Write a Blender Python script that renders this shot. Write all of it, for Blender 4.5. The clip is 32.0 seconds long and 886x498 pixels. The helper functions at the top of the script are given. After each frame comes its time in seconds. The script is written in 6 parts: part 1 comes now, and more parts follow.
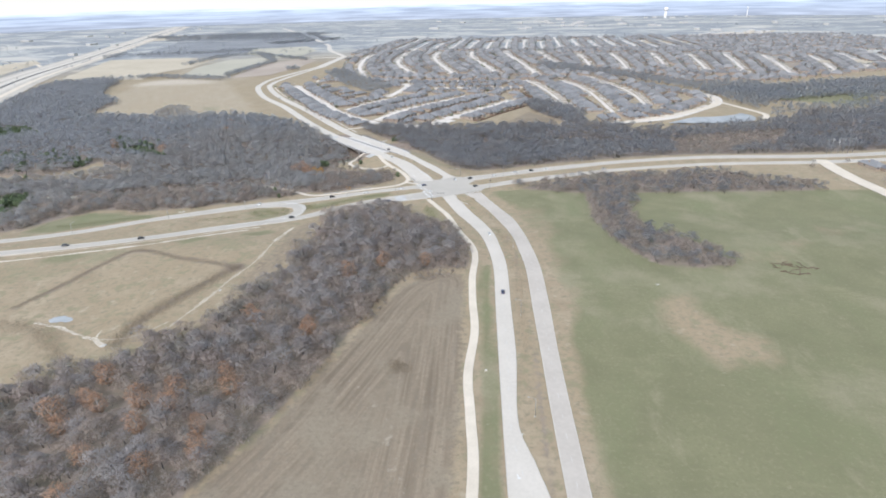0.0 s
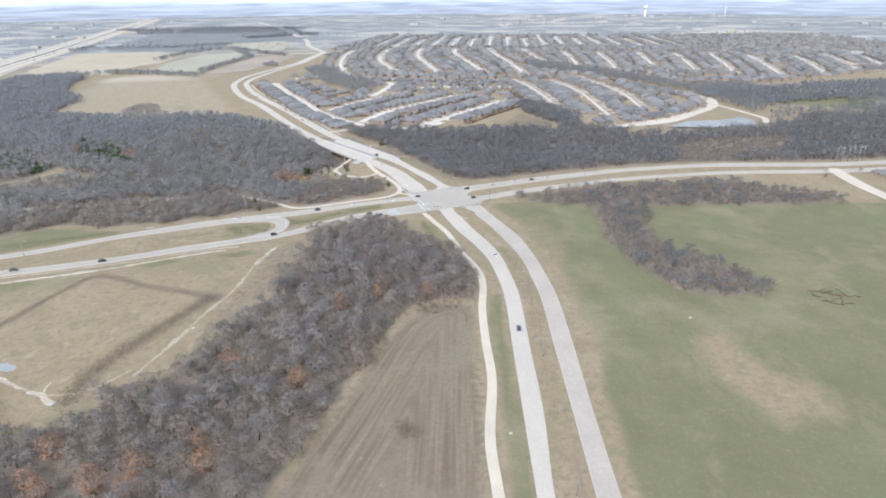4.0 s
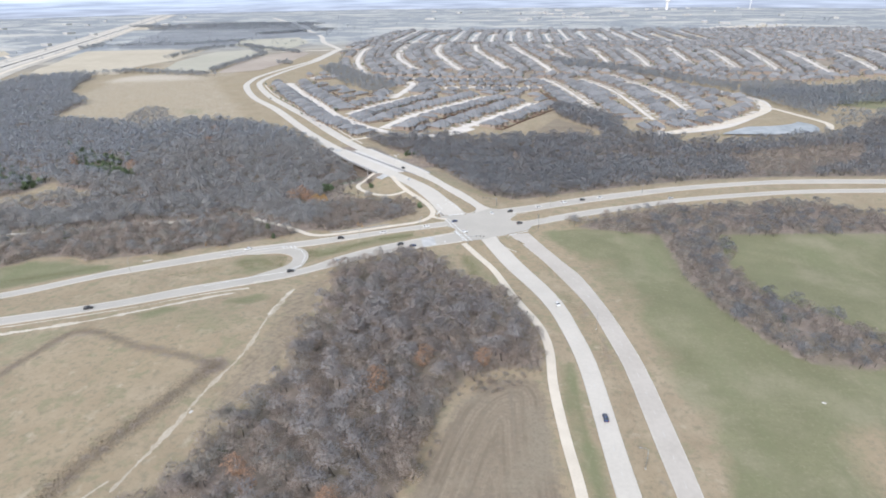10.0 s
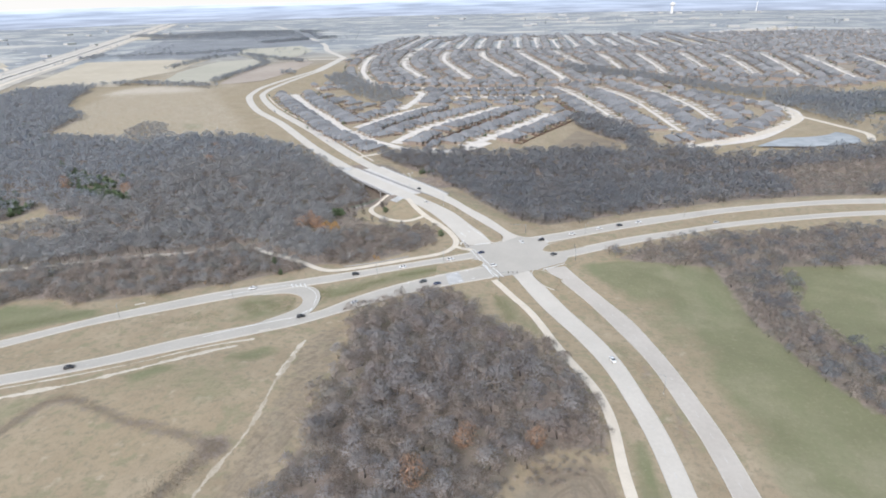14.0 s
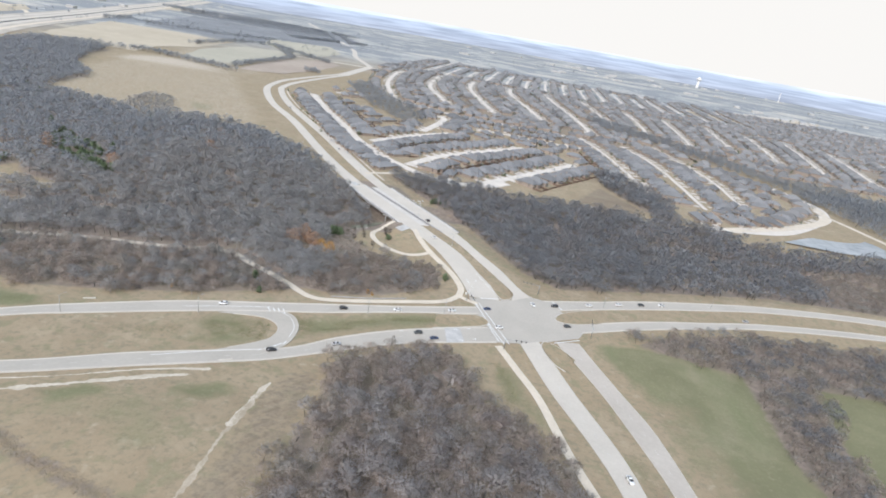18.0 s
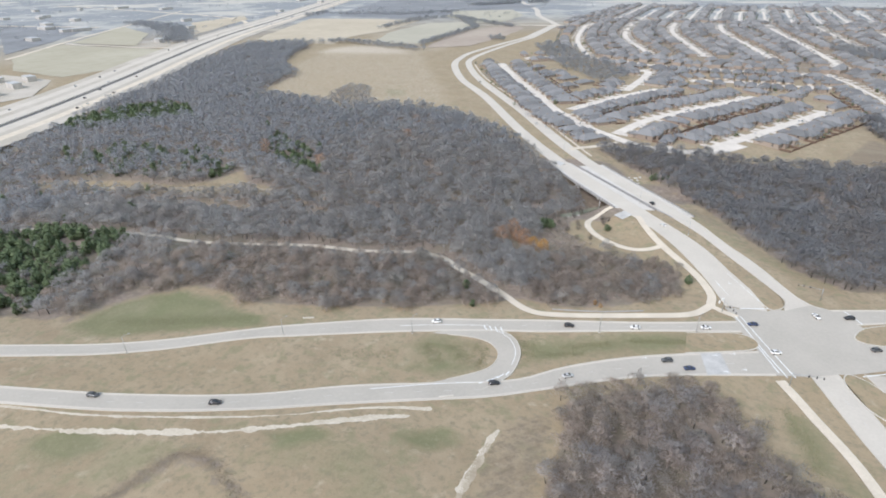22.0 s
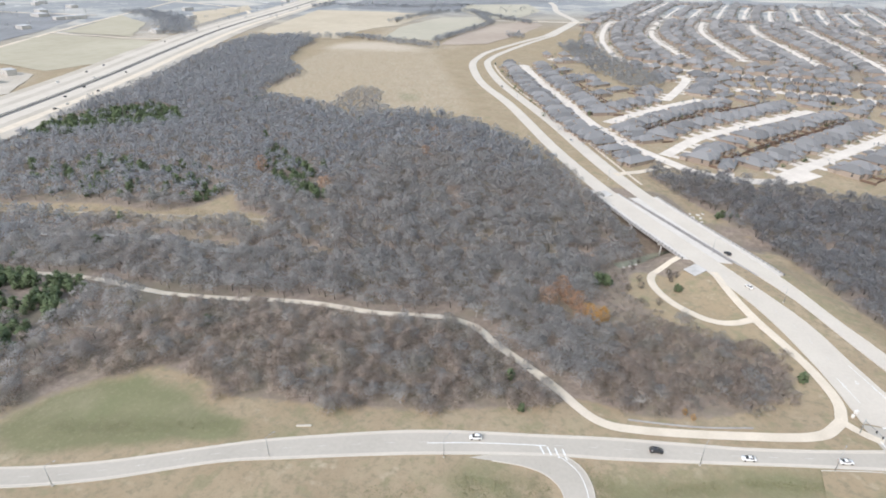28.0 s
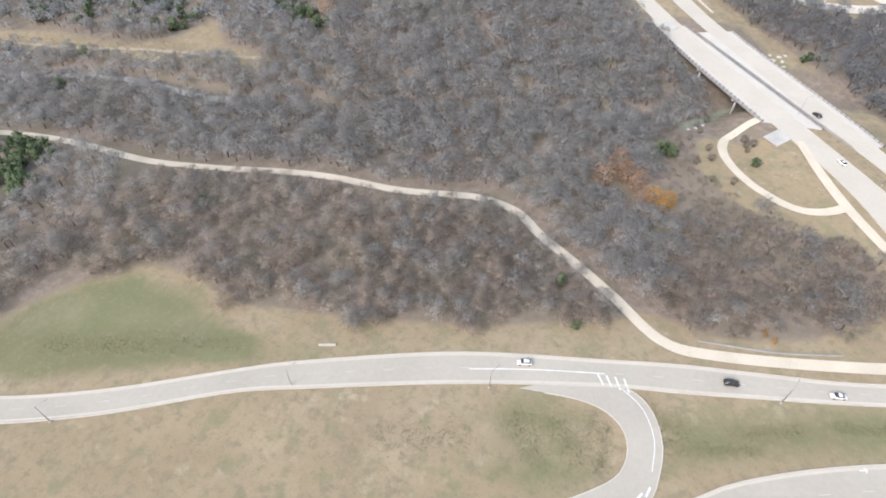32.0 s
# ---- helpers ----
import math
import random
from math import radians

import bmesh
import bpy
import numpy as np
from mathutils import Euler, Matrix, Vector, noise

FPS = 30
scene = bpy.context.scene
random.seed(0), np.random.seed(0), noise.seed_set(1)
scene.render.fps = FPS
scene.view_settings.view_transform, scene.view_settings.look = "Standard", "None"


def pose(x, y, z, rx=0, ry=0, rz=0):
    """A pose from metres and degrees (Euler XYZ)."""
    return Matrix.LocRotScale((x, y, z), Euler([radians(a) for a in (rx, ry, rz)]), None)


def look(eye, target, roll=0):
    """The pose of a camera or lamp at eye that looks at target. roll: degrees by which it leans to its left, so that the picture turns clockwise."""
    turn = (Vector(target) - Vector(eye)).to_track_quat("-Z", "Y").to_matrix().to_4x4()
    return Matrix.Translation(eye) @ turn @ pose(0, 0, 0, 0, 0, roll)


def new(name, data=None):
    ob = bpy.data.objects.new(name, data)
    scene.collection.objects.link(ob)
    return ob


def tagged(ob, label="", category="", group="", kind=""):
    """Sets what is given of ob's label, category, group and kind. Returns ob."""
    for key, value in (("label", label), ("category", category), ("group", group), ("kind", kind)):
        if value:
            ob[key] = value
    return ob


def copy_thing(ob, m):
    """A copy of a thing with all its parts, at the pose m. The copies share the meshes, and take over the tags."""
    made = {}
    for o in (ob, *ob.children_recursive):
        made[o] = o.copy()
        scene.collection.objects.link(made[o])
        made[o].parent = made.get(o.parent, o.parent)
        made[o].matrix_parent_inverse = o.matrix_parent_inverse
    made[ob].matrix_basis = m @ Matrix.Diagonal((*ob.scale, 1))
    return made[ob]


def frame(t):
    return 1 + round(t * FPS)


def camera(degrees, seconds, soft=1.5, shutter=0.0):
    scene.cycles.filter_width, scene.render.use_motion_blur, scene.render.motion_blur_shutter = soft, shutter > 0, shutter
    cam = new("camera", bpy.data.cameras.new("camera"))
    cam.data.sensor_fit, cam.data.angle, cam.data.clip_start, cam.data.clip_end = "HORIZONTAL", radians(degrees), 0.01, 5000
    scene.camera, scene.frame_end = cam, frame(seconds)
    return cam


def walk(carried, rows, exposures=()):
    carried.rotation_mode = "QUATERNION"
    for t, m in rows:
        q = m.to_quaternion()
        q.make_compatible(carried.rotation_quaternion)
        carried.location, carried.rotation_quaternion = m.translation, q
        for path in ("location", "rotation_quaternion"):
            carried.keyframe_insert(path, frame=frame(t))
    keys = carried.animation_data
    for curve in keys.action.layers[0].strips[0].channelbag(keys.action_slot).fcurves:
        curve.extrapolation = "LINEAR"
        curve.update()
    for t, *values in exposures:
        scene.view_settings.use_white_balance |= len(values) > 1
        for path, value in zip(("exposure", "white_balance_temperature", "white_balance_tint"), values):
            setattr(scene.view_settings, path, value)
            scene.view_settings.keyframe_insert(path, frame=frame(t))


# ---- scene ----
cam = camera(75.97, 32.0, soft=1.85)
PATH = [
    (0, (46.14, -523.80, 158.73), (38.25, -432.66, 118.34), -1.20),
    (1, (40.53, -513.00, 159.46), (33.27, -421.65, 119.45), -0.76),
    (2, (35.84, -502.66, 159.78), (29.36, -411.28, 119.68), -0.35),
    (3, (31.93, -492.03, 159.12), (27.07, -400.83, 118.40), 0.03),
    (3.5, (30.07, -486.58, 158.89), (25.63, -395.46, 117.94), -0.16),
    (5.5, (22.12, -464.37, 158.53), (18.33, -373.38, 117.21), -1.00),
    (6, (20.51, -458.62, 158.96), (16.38, -367.75, 117.42), -1.10),
    (7, (16.92, -447.33, 159.34), (11.89, -356.62, 117.56), -1.32),
    (8, (12.61, -435.71, 158.79), (7.03, -345.09, 116.87), -0.93),
    (9, (8.65, -424.09, 158.60), (2.77, -333.57, 116.52), -0.73),
    (10, (4.03, -413.06, 158.66), (-2.17, -322.45, 116.81), -0.70),
    (11, (-1.12, -400.99, 159.17), (-7.50, -310.22, 117.68), -0.85),
    (12, (-5.17, -390.63, 159.28), (-11.56, -299.84, 117.84), -0.88),
    (13, (-9.15, -379.56, 159.35), (-15.87, -288.83, 117.84), -1.21),
    (14, (-13.80, -367.81, 159.34), (-20.54, -276.87, 118.31), -1.34),
    (14.5, (-15.19, -362.51, 159.62), (-21.82, -271.58, 118.54), -1.09),
    (16.5, (-22.42, -341.22, 155.79), (-28.30, -248.79, 118.09), -0.46),
    (17, (-23.23, -335.09, 154.19), (-25.58, -242.39, 116.75), 4.80),
    (17.5, (-25.52, -329.79, 153.45), (-24.42, -236.92, 116.37), 9.55),
    (18, (-29.04, -324.52, 153.76), (-34.22, -231.76, 116.76), 9.95),
    (18.5, (-32.33, -319.45, 154.09), (-41.75, -227.04, 117.06), 10.16),
    (19, (-37.30, -313.19, 154.07), (-53.41, -221.74, 116.95), 9.21),
    (19.5, (-41.10, -306.62, 153.72), (-65.91, -217.77, 115.11), 8.19),
    (20, (-44.66, -300.32, 154.55), (-70.18, -214.59, 109.84), 6.24),
    (20.5, (-49.41, -295.75, 154.93), (-80.85, -212.38, 109.53), 0.83),
    (21, (-52.22, -288.91, 153.81), (-86.49, -206.75, 108.24), -1.18),
    (22, (-59.64, -278.17, 153.05), (-94.84, -196.30, 107.69), -0.79),
    (23, (-66.13, -267.26, 153.03), (-101.94, -185.51, 107.92), -0.96),
    (24, (-73.02, -256.46, 152.48), (-108.89, -174.87, 107.13), -0.46),
    (25, (-79.23, -244.83, 151.02), (-114.66, -163.40, 105.04), 0.08),
    (25.5, (-83.39, -239.58, 150.79), (-118.49, -158.08, 104.69), 0.27),
    (27.5, (-99.72, -216.90, 152.22), (-135.08, -135.64, 105.90), 0.06),
    (28, (-104.42, -211.45, 152.39), (-139.85, -130.30, 105.92), 0.30),
    (28.5, (-108.51, -206.05, 152.85), (-143.65, -126.14, 104.06), 0.33),
    (29, (-113.26, -200.66, 152.57), (-147.80, -122.64, 100.43), 0.52),
    (29.5, (-117.28, -195.59, 152.37), (-151.16, -118.91, 97.85), 0.76),
    (30, (-121.63, -190.20, 152.15), (-154.41, -115.84, 93.88), 0.83),
    (30.5, (-125.70, -184.60, 152.39), (-157.28, -113.21, 89.89), 0.66),
    (31, (-129.94, -179.18, 152.45), (-160.26, -110.78, 86.10), 0.62),
    (31.5, (-133.84, -173.45, 153.19), (-163.35, -107.32, 84.23), 0.42),
    (32, (-138.47, -168.20, 152.59), (-165.85, -105.81, 79.39), 0.86),
]

walk(cam, [(t, look(eye, target, roll)) for t, eye, target, roll in PATH],
     [(0, 0.97, 5860, 16), (9, 0.99, 5880, 17), (18, 0.88, 5940, 16), (25, 0.93, 6020, 16), (32, 1.13, 6190, 18)])

# ---- sky and light: bright high overcast ----
world = bpy.data.worlds.new("sky")
scene.world = world
world.use_nodes = True
wn = world.node_tree
wn.nodes.clear()
sky = wn.nodes.new("ShaderNodeTexSky")
sky.sky_type = "NISHITA"
sky.sun_disc = False
SUN_EL, SUN_AZ = radians(38), radians(200)
sky.sun_elevation, sky.sun_rotation = SUN_EL, SUN_AZ
sky.air_density, sky.dust_density, sky.ozone_density = 1.0, 0.8, 1.0
bg = wn.nodes.new("ShaderNodeBackground")
bg.inputs["Strength"].default_value = 0.15
wo = wn.nodes.new("ShaderNodeOutputWorld")
veil = wn.nodes.new("ShaderNodeHueSaturation")
veil.inputs["Saturation"].default_value, veil.inputs["Value"].default_value = 0.72, 1.35
wn.links.new(sky.outputs[0], veil.inputs["Color"])
cloud = wn.nodes.new("ShaderNodeMix")
cloud.data_type, cloud.blend_type = "RGBA", "DARKEN"
cloud.inputs[0].default_value = 1.0
cloud.inputs[7].default_value = (3.55, 3.42, 2.95, 1)
wn.links.new(veil.outputs[0], cloud.inputs[6])
wn.links.new(cloud.outputs[2], bg.inputs[0])
wn.links.new(bg.outputs[0], wo.inputs[0])
sun = new("sun", bpy.data.lights.new("sun", "SUN"))
sun.data.energy, sun.data.angle, sun.data.color = 1.6, radians(24), (1.0, 0.97, 0.93)
sun_dir = Vector((math.sin(SUN_AZ) * math.cos(SUN_EL), math.cos(SUN_AZ) * math.cos(SUN_EL), math.sin(SUN_EL)))
sun.matrix_world = look(sun_dir * 500, (0, 0, 0))


# ---- materials ----
def material(name, low, high, scale=1.0, fine=8.0, rough=0.9, metal=0.0, bump=0.0, island=0.0, per_object=0.0, third=None, tscale=0.1, tone=0.0, thin=0.0):
    """Two colours mixed by coarse and fine noise in world metres; island and per_object vary the value piece by piece."""
    m = bpy.data.materials.new(name)
    m.use_nodes = True
    nt = m.node_tree
    b = nt.nodes["Principled BSDF"]
    b.inputs["Roughness"].default_value = rough
    b.inputs["Metallic"].default_value = metal
    geo = nt.nodes.new("ShaderNodeNewGeometry")

    def noise_node(s, detail):
        n = nt.nodes.new("ShaderNodeTexNoise")
        n.inputs["Scale"].default_value = s
        n.inputs["Detail"].default_value = detail
        nt.links.new(geo.outputs["Position"], n.inputs["Vector"])
        return n

    def math_node(op, a, c):
        n = nt.nodes.new("ShaderNodeMath")
        n.operation = op
        n.use_clamp = True
        for k, v in ((0, a), (1, c)):
            if isinstance(v, (int, float)):
                n.inputs[k].default_value = v
            else:
                nt.links.new(v, n.inputs[k])
        return n.outputs[0]

    def mix_node(fac, a, c):
        n = nt.nodes.new("ShaderNodeMix")
        n.data_type = "RGBA"
        nt.links.new(fac, n.inputs[0])
        for k, v in ((6, a), (7, c)):
            if isinstance(v, tuple):
                n.inputs[k].default_value = (*v, 1)
            else:
                nt.links.new(v, n.inputs[k])
        return n.outputs[2]

    coarse, fine_n = noise_node(scale, 4), noise_node(fine, 3)
    att = nt.nodes.new("ShaderNodeAttribute") if tone else None
    blend = math_node("ADD", math_node("MULTIPLY", coarse.outputs[0], 0.6), math_node("MULTIPLY", fine_n.outputs[0], 0.4))
    mr = nt.nodes.new("ShaderNodeMapRange")
    mr.inputs[1].default_value, mr.inputs[2].default_value = 0.33, 0.67
    nt.links.new(blend, mr.inputs[0])
    fac = mr.outputs[0]
    if island:
        fac = math_node("ADD", math_node("MULTIPLY", fac, 1 - island), math_node("MULTIPLY", geo.outputs["Random Per Island"], island))
    if tone:
        att.attribute_name = "tone"
        fac = math_node("ADD", math_node("MULTIPLY", fac, 1 - tone), math_node("MULTIPLY", att.outputs["Fac"], tone))
    if per_object:
        info = nt.nodes.new("ShaderNodeObjectInfo")
        fac = math_node("ADD", math_node("MULTIPLY", fac, 1 - per_object), math_node("MULTIPLY", info.outputs["Random"], per_object))
    col = mix_node(fac, low, high)
    if third:
        t = noise_node(tscale, 3)
        mr2 = nt.nodes.new("ShaderNodeMapRange")
        mr2.inputs[1].default_value, mr2.inputs[2].default_value = 0.5, 0.66
        nt.links.new(t.outputs[0], mr2.inputs[0])
        col = mix_node(mr2.outputs[0], col, third)
    nt.links.new(col, b.inputs["Base Color"])
    if thin:
        # twigs and leaves let light through from behind
        tr = nt.nodes.new("ShaderNodeBsdfTranslucent")
        ms = nt.nodes.new("ShaderNodeMixShader")
        ms.inputs[0].default_value = thin
        nt.links.new(col, tr.inputs[0])
        nt.links.new(b.outputs[0], ms.inputs[1])
        nt.links.new(tr.outputs[0], ms.inputs[2])
        nt.links.new(ms.outputs[0], nt.nodes["Material Output"].inputs[0])
    if bump:
        bn = nt.nodes.new("ShaderNodeBump")
        bn.inputs["Strength"].default_value = 0.5
        bn.inputs["Distance"].default_value = bump
        nt.links.new(fine_n.outputs[0], bn.inputs["Height"])
        nt.links.new(bn.outputs[0], b.inputs["Normal"])
    return m


M_CONC = material("pale_concrete_road", (0.535, 0.485, 0.415), (0.62, 0.565, 0.487), 0.06, 0.8, 0.85, bump=0.01)
M_CONC2 = material("grey_concrete_road", (0.425, 0.388, 0.332), (0.5, 0.457, 0.394), 0.05, 0.7, 0.85, bump=0.01)
M_CONC3 = material("weathered_concrete_road", (0.455, 0.405, 0.345), (0.545, 0.49, 0.423), 0.05, 0.6, 0.88, bump=0.01)
M_KERB = material("kerb_concrete", (0.5, 0.46, 0.4), (0.64, 0.6, 0.53), 0.3, 3.0, 0.9)
M_TRAIL = material("trail_concrete", (0.58, 0.505, 0.4), (0.72, 0.635, 0.515), 0.12, 1.5, 0.9)
M_DASH = material("worn_lane_paint", (0.5, 0.48, 0.45), (0.66, 0.65, 0.62), 0.6, 2.0, 0.7)
M_PAINT = material("white_road_paint", (0.66, 0.66, 0.64), (0.82, 0.82, 0.8), 0.6, 5.0, 0.6)
M_BARK = material("bark", (0.3, 0.285, 0.27), (0.46, 0.44, 0.415), 0.4, 6.0, 0.95)
M_TWIG = material("bare_twigs", (0.36, 0.348, 0.332), (0.57, 0.558, 0.54), 0.09, 0.45, 0.95, island=0.25, third=(0.43, 0.402, 0.375), tscale=0.03, tone=0.5, thin=0.5)
M_TWIG_BROWN = material("brown_twigs", (0.42, 0.35, 0.295), (0.63, 0.54, 0.46), 0.11, 0.6, 0.95, island=0.25, third=(0.47, 0.44, 0.39), tscale=0.06, tone=0.35, thin=0.5)
# Bluer and more even than bare_twigs: distance haze put into the colour.
M_TWIG_HAZED = material("hazed_twigs", (0.36, 0.368, 0.378), (0.5, 0.511, 0.524), 0.02, 0.3, 0.95, island=0.2, tone=0.35, thin=0.5)
# Darker copy of bare_twigs; shade in creek woods and hedge put into its colour.
M_TWIG_SHADED = material("shaded_grey_twigs", (0.285, 0.283, 0.285), (0.48, 0.478, 0.482), 0.09, 0.45, 0.95, island=0.25, third=(0.37, 0.345, 0.325), tscale=0.03, tone=0.5, thin=0.5)
M_STREET = material("white_street_concrete", (0.58, 0.52, 0.45), (0.75, 0.685, 0.605), 0.08, 1.0, 0.9)
M_RUST = material("rust_leaves", (0.42, 0.25, 0.155), (0.7, 0.46, 0.31), 0.3, 1.0, 0.9, island=0.6, thin=0.4)
M_GOLD = material("golden_leaves", (0.62, 0.33, 0.07), (0.86, 0.52, 0.16), 0.3, 1.0, 0.9, island=0.6, thin=0.4)
M_EVER = material("evergreen_leaves", (0.115, 0.155, 0.085), (0.255, 0.325, 0.165), 0.3, 1.0, 0.9, island=0.5, thin=0.3)
M_ROOF = material("grey_shingles", (0.12, 0.121, 0.122), (0.27, 0.271, 0.272), 0.04, 2.0, 0.9, per_object=0.6)
M_ROOF_FAR = material("weathered_shingles", (0.125, 0.123, 0.121), (0.29, 0.287, 0.283), 0.04, 0.5, 0.9, island=0.7)
M_BRICK = material("tan_brick", (0.25, 0.2, 0.165), (0.42, 0.36, 0.305), 0.05, 3.0, 0.9, per_object=0.6)
M_GLASS = material("window_glass", (0.03, 0.035, 0.04), (0.06, 0.065, 0.07), 0.5, 3.0, 0.12)
M_WHITE = material("white_paint", (0.7, 0.69, 0.66), (0.82, 0.81, 0.79), 0.3, 4.0, 0.6)
M_GARAGE = material("tan_garage_door", (0.42, 0.38, 0.33), (0.58, 0.54, 0.48), 0.05, 3.0, 0.7, per_object=0.5)
M_FENCE = material("cedar_fence", (0.11, 0.075, 0.055), (0.2, 0.135, 0.1), 0.2, 3.0, 0.9)
M_STEEL = material("galvanised_steel", (0.32, 0.33, 0.33), (0.5, 0.51, 0.51), 0.5, 4.0, 0.45, 0.7)
M_DARK = material("dark_rubber", (0.015, 0.015, 0.015), (0.04, 0.04, 0.04), 2.0, 9.0, 0.7)
# Mottled tones: pale and dark reflections are put into the water's colour.
M_WATER = material("reflection_toned_water", (0.2, 0.22, 0.235), (0.48, 0.49, 0.49), 0.03, 0.16, 0.55, bump=0.05)
M_ROCK = material("pale_limestone", (0.4, 0.37, 0.33), (0.62, 0.59, 0.54), 0.2, 1.5, 0.95, island=0.4)


def ground_material():
    m = bpy.data.materials.new("ground_cover")
    m.use_nodes = True
    nt = m.node_tree
    b = nt.nodes["Principled BSDF"]
    b.inputs["Roughness"].default_value = 0.97
    geo = nt.nodes.new("ShaderNodeNewGeometry")
    att = nt.nodes.new("ShaderNodeAttribute")
    att.attribute_name = "cover"
    sep = nt.nodes.new("ShaderNodeSeparateColor")
    nt.links.new(att.outputs["Color"], sep.inputs[0])

    def noise_out(s, detail=5, rough=0.6, stretch=None):
        n = nt.nodes.new("ShaderNodeTexNoise")
        n.inputs["Scale"].default_value, n.inputs["Detail"].default_value, n.inputs["Roughness"].default_value = s, detail, rough
        if stretch:
            mp = nt.nodes.new("ShaderNodeMapping")
            mp.inputs["Scale"].default_value = stretch[:3]
            mp.inputs["Rotation"].default_value = (0, 0, stretch[3])
            nt.links.new(geo.outputs["Position"], mp.inputs[0])
            nt.links.new(mp.outputs[0], n.inputs["Vector"])
        else:
            nt.links.new(geo.outputs["Position"], n.inputs["Vector"])
        return n.outputs[0]

    def ramp(v, lo, hi):
        n = nt.nodes.new("ShaderNodeMapRange")
        n.inputs[1].default_value, n.inputs[2].default_value = lo, hi
        nt.links.new(v, n.inputs[0])
        return n.outputs[0]

    def mix(fac, a, c):
        n = nt.nodes.new("ShaderNodeMix")
        n.data_type = "RGBA"
        nt.links.new(fac, n.inputs[0])
        for k, v in ((6, a), (7, c)):
            if isinstance(v, tuple):
                n.inputs[k].default_value = (*v, 1)
            else:
                nt.links.new(v, n.inputs[k])
        return n.outputs[2]

    def edge(channel, wobble):
        """The cover's weight, with its border roughened by noise."""
        a = nt.nodes.new("ShaderNodeMath")
        a.operation = "ADD"
        nt.links.new(channel, a.inputs[0])
        c = nt.nodes.new("ShaderNodeMath")
        c.operation = "MULTIPLY_ADD"
        nt.links.new(wobble, c.inputs[0])
        c.inputs[1].default_value, c.inputs[2].default_value = 0.9, -0.45
        nt.links.new(c.outputs[0], a.inputs[1])
        return ramp(a.outputs[0], 0.3, 0.7)

    def scaled(value, share):
        a = nt.nodes.new("ShaderNodeMath")
        a.operation = "MULTIPLY"
        nt.links.new(value, a.inputs[0])
        a.inputs[1].default_value = share
        return a.outputs[0]

    big, mid, small, tiny = noise_out(0.008), noise_out(0.05), noise_out(0.3), noise_out(1.5, 3)
    streak = noise_out(0.25, 4, 0.6, (1.0, 0.07, 1.0, radians(-5)))
    dry = mix(ramp(mid, 0.35, 0.65), (0.3, 0.231, 0.148), (0.395, 0.315, 0.212))
    dry = mix(ramp(big, 0.42, 0.62), dry, (0.348, 0.27, 0.17))
    dry = mix(ramp(small, 0.5, 0.68), dry, (0.255, 0.215, 0.14))
    dry = mix(ramp(noise_out(0.13, 3), 0.53, 0.66), dry, (0.268, 0.235, 0.142))
    dry = mix(ramp(noise_out(0.17, 4), 0.6, 0.74), dry, (0.42, 0.347, 0.245))
    green = mix(ramp(mid, 0.3, 0.7), (0.172, 0.166, 0.087), (0.222, 0.212, 0.115))
    green = mix(ramp(noise_out(0.7, 4, 0.7), 0.5, 0.7), green, (0.18, 0.175, 0.09))
    green = mix(ramp(noise_out(0.012, 6, 0.65), 0.52, 0.7), green, (0.29, 0.262, 0.165))
    green = mix(ramp(noise_out(0.06, 4, 0.6, (0.35, 1.0, 1.0, 0.6)), 0.58, 0.8), green, (0.255, 0.24, 0.135))
    green = mix(ramp(small, 0.62, 0.8), green, (0.27, 0.25, 0.155))
    green = mix(ramp(noise_out(0.022, 5, 0.65, (1.0, 0.5, 1.0, 0.9)), 0.5, 0.68), green, (0.19, 0.194, 0.098))
    green = mix(ramp(noise_out(0.05, 5, 0.7, (1.0, 0.4, 1.0, 0.7)), 0.58, 0.78), green, (0.28, 0.255, 0.158))
    litter = mix(ramp(small, 0.35, 0.65), (0.19, 0.15, 0.12), (0.31, 0.25, 0.205))
    litter = mix(ramp(mid, 0.45, 0.65), litter, (0.22, 0.185, 0.135))
    sw = nt.nodes.new("ShaderNodeAttribute")
    sw.attribute_name = "swath"
    sn = nt.nodes.new("ShaderNodeTexNoise")
    sn.inputs["Scale"].default_value, sn.inputs["Detail"].default_value = 1.0, 4
    nt.links.new(sw.outputs["Vector"], sn.inputs["Vector"])
    mown = mix(ramp(sn.outputs[0], 0.3, 0.7), (0.18, 0.138, 0.095), (0.305, 0.243, 0.17))
    mown = mix(ramp(streak, 0.55, 0.8), mown, (0.21, 0.17, 0.125))
    mown = mix(ramp(noise_out(0.03, 4), 0.5, 0.62), mown, (0.27, 0.222, 0.157))
    mown = mix(ramp(noise_out(0.6, 4, 0.7), 0.5, 0.75), mown, (0.2, 0.165, 0.12))
    pale = mix(ramp(small, 0.3, 0.7), (0.42, 0.35, 0.26), (0.6, 0.53, 0.43))
    col = mix(edge(sep.outputs[0], mid), dry, green)
    col = mix(edge(sep.outputs[1], small), col, litter)
    col = mix(edge(sep.outputs[2], small), col, mown)
    col = mix(edge(att.outputs["Alpha"], small), col, pale)
    clump = noise_out(0.55, 5, 0.75)
    col = mix(scaled(ramp(clump, 0.54, 0.66), 0.36), col, (0.19, 0.162, 0.104))
    col = mix(scaled(ramp(clump, 0.46, 0.36), 0.16), col, (0.42, 0.355, 0.255))
    col = mix(ramp(tiny, 0.6, 0.8), col, (0.2, 0.17, 0.11))
    # beyond the mapped land: woods, pale fields, built-up patches; haze painted into the colours
    far = nt.nodes.new("ShaderNodeVectorMath")
    far.operation = "LENGTH"
    nt.links.new(geo.outputs["Position"], far.inputs[0])
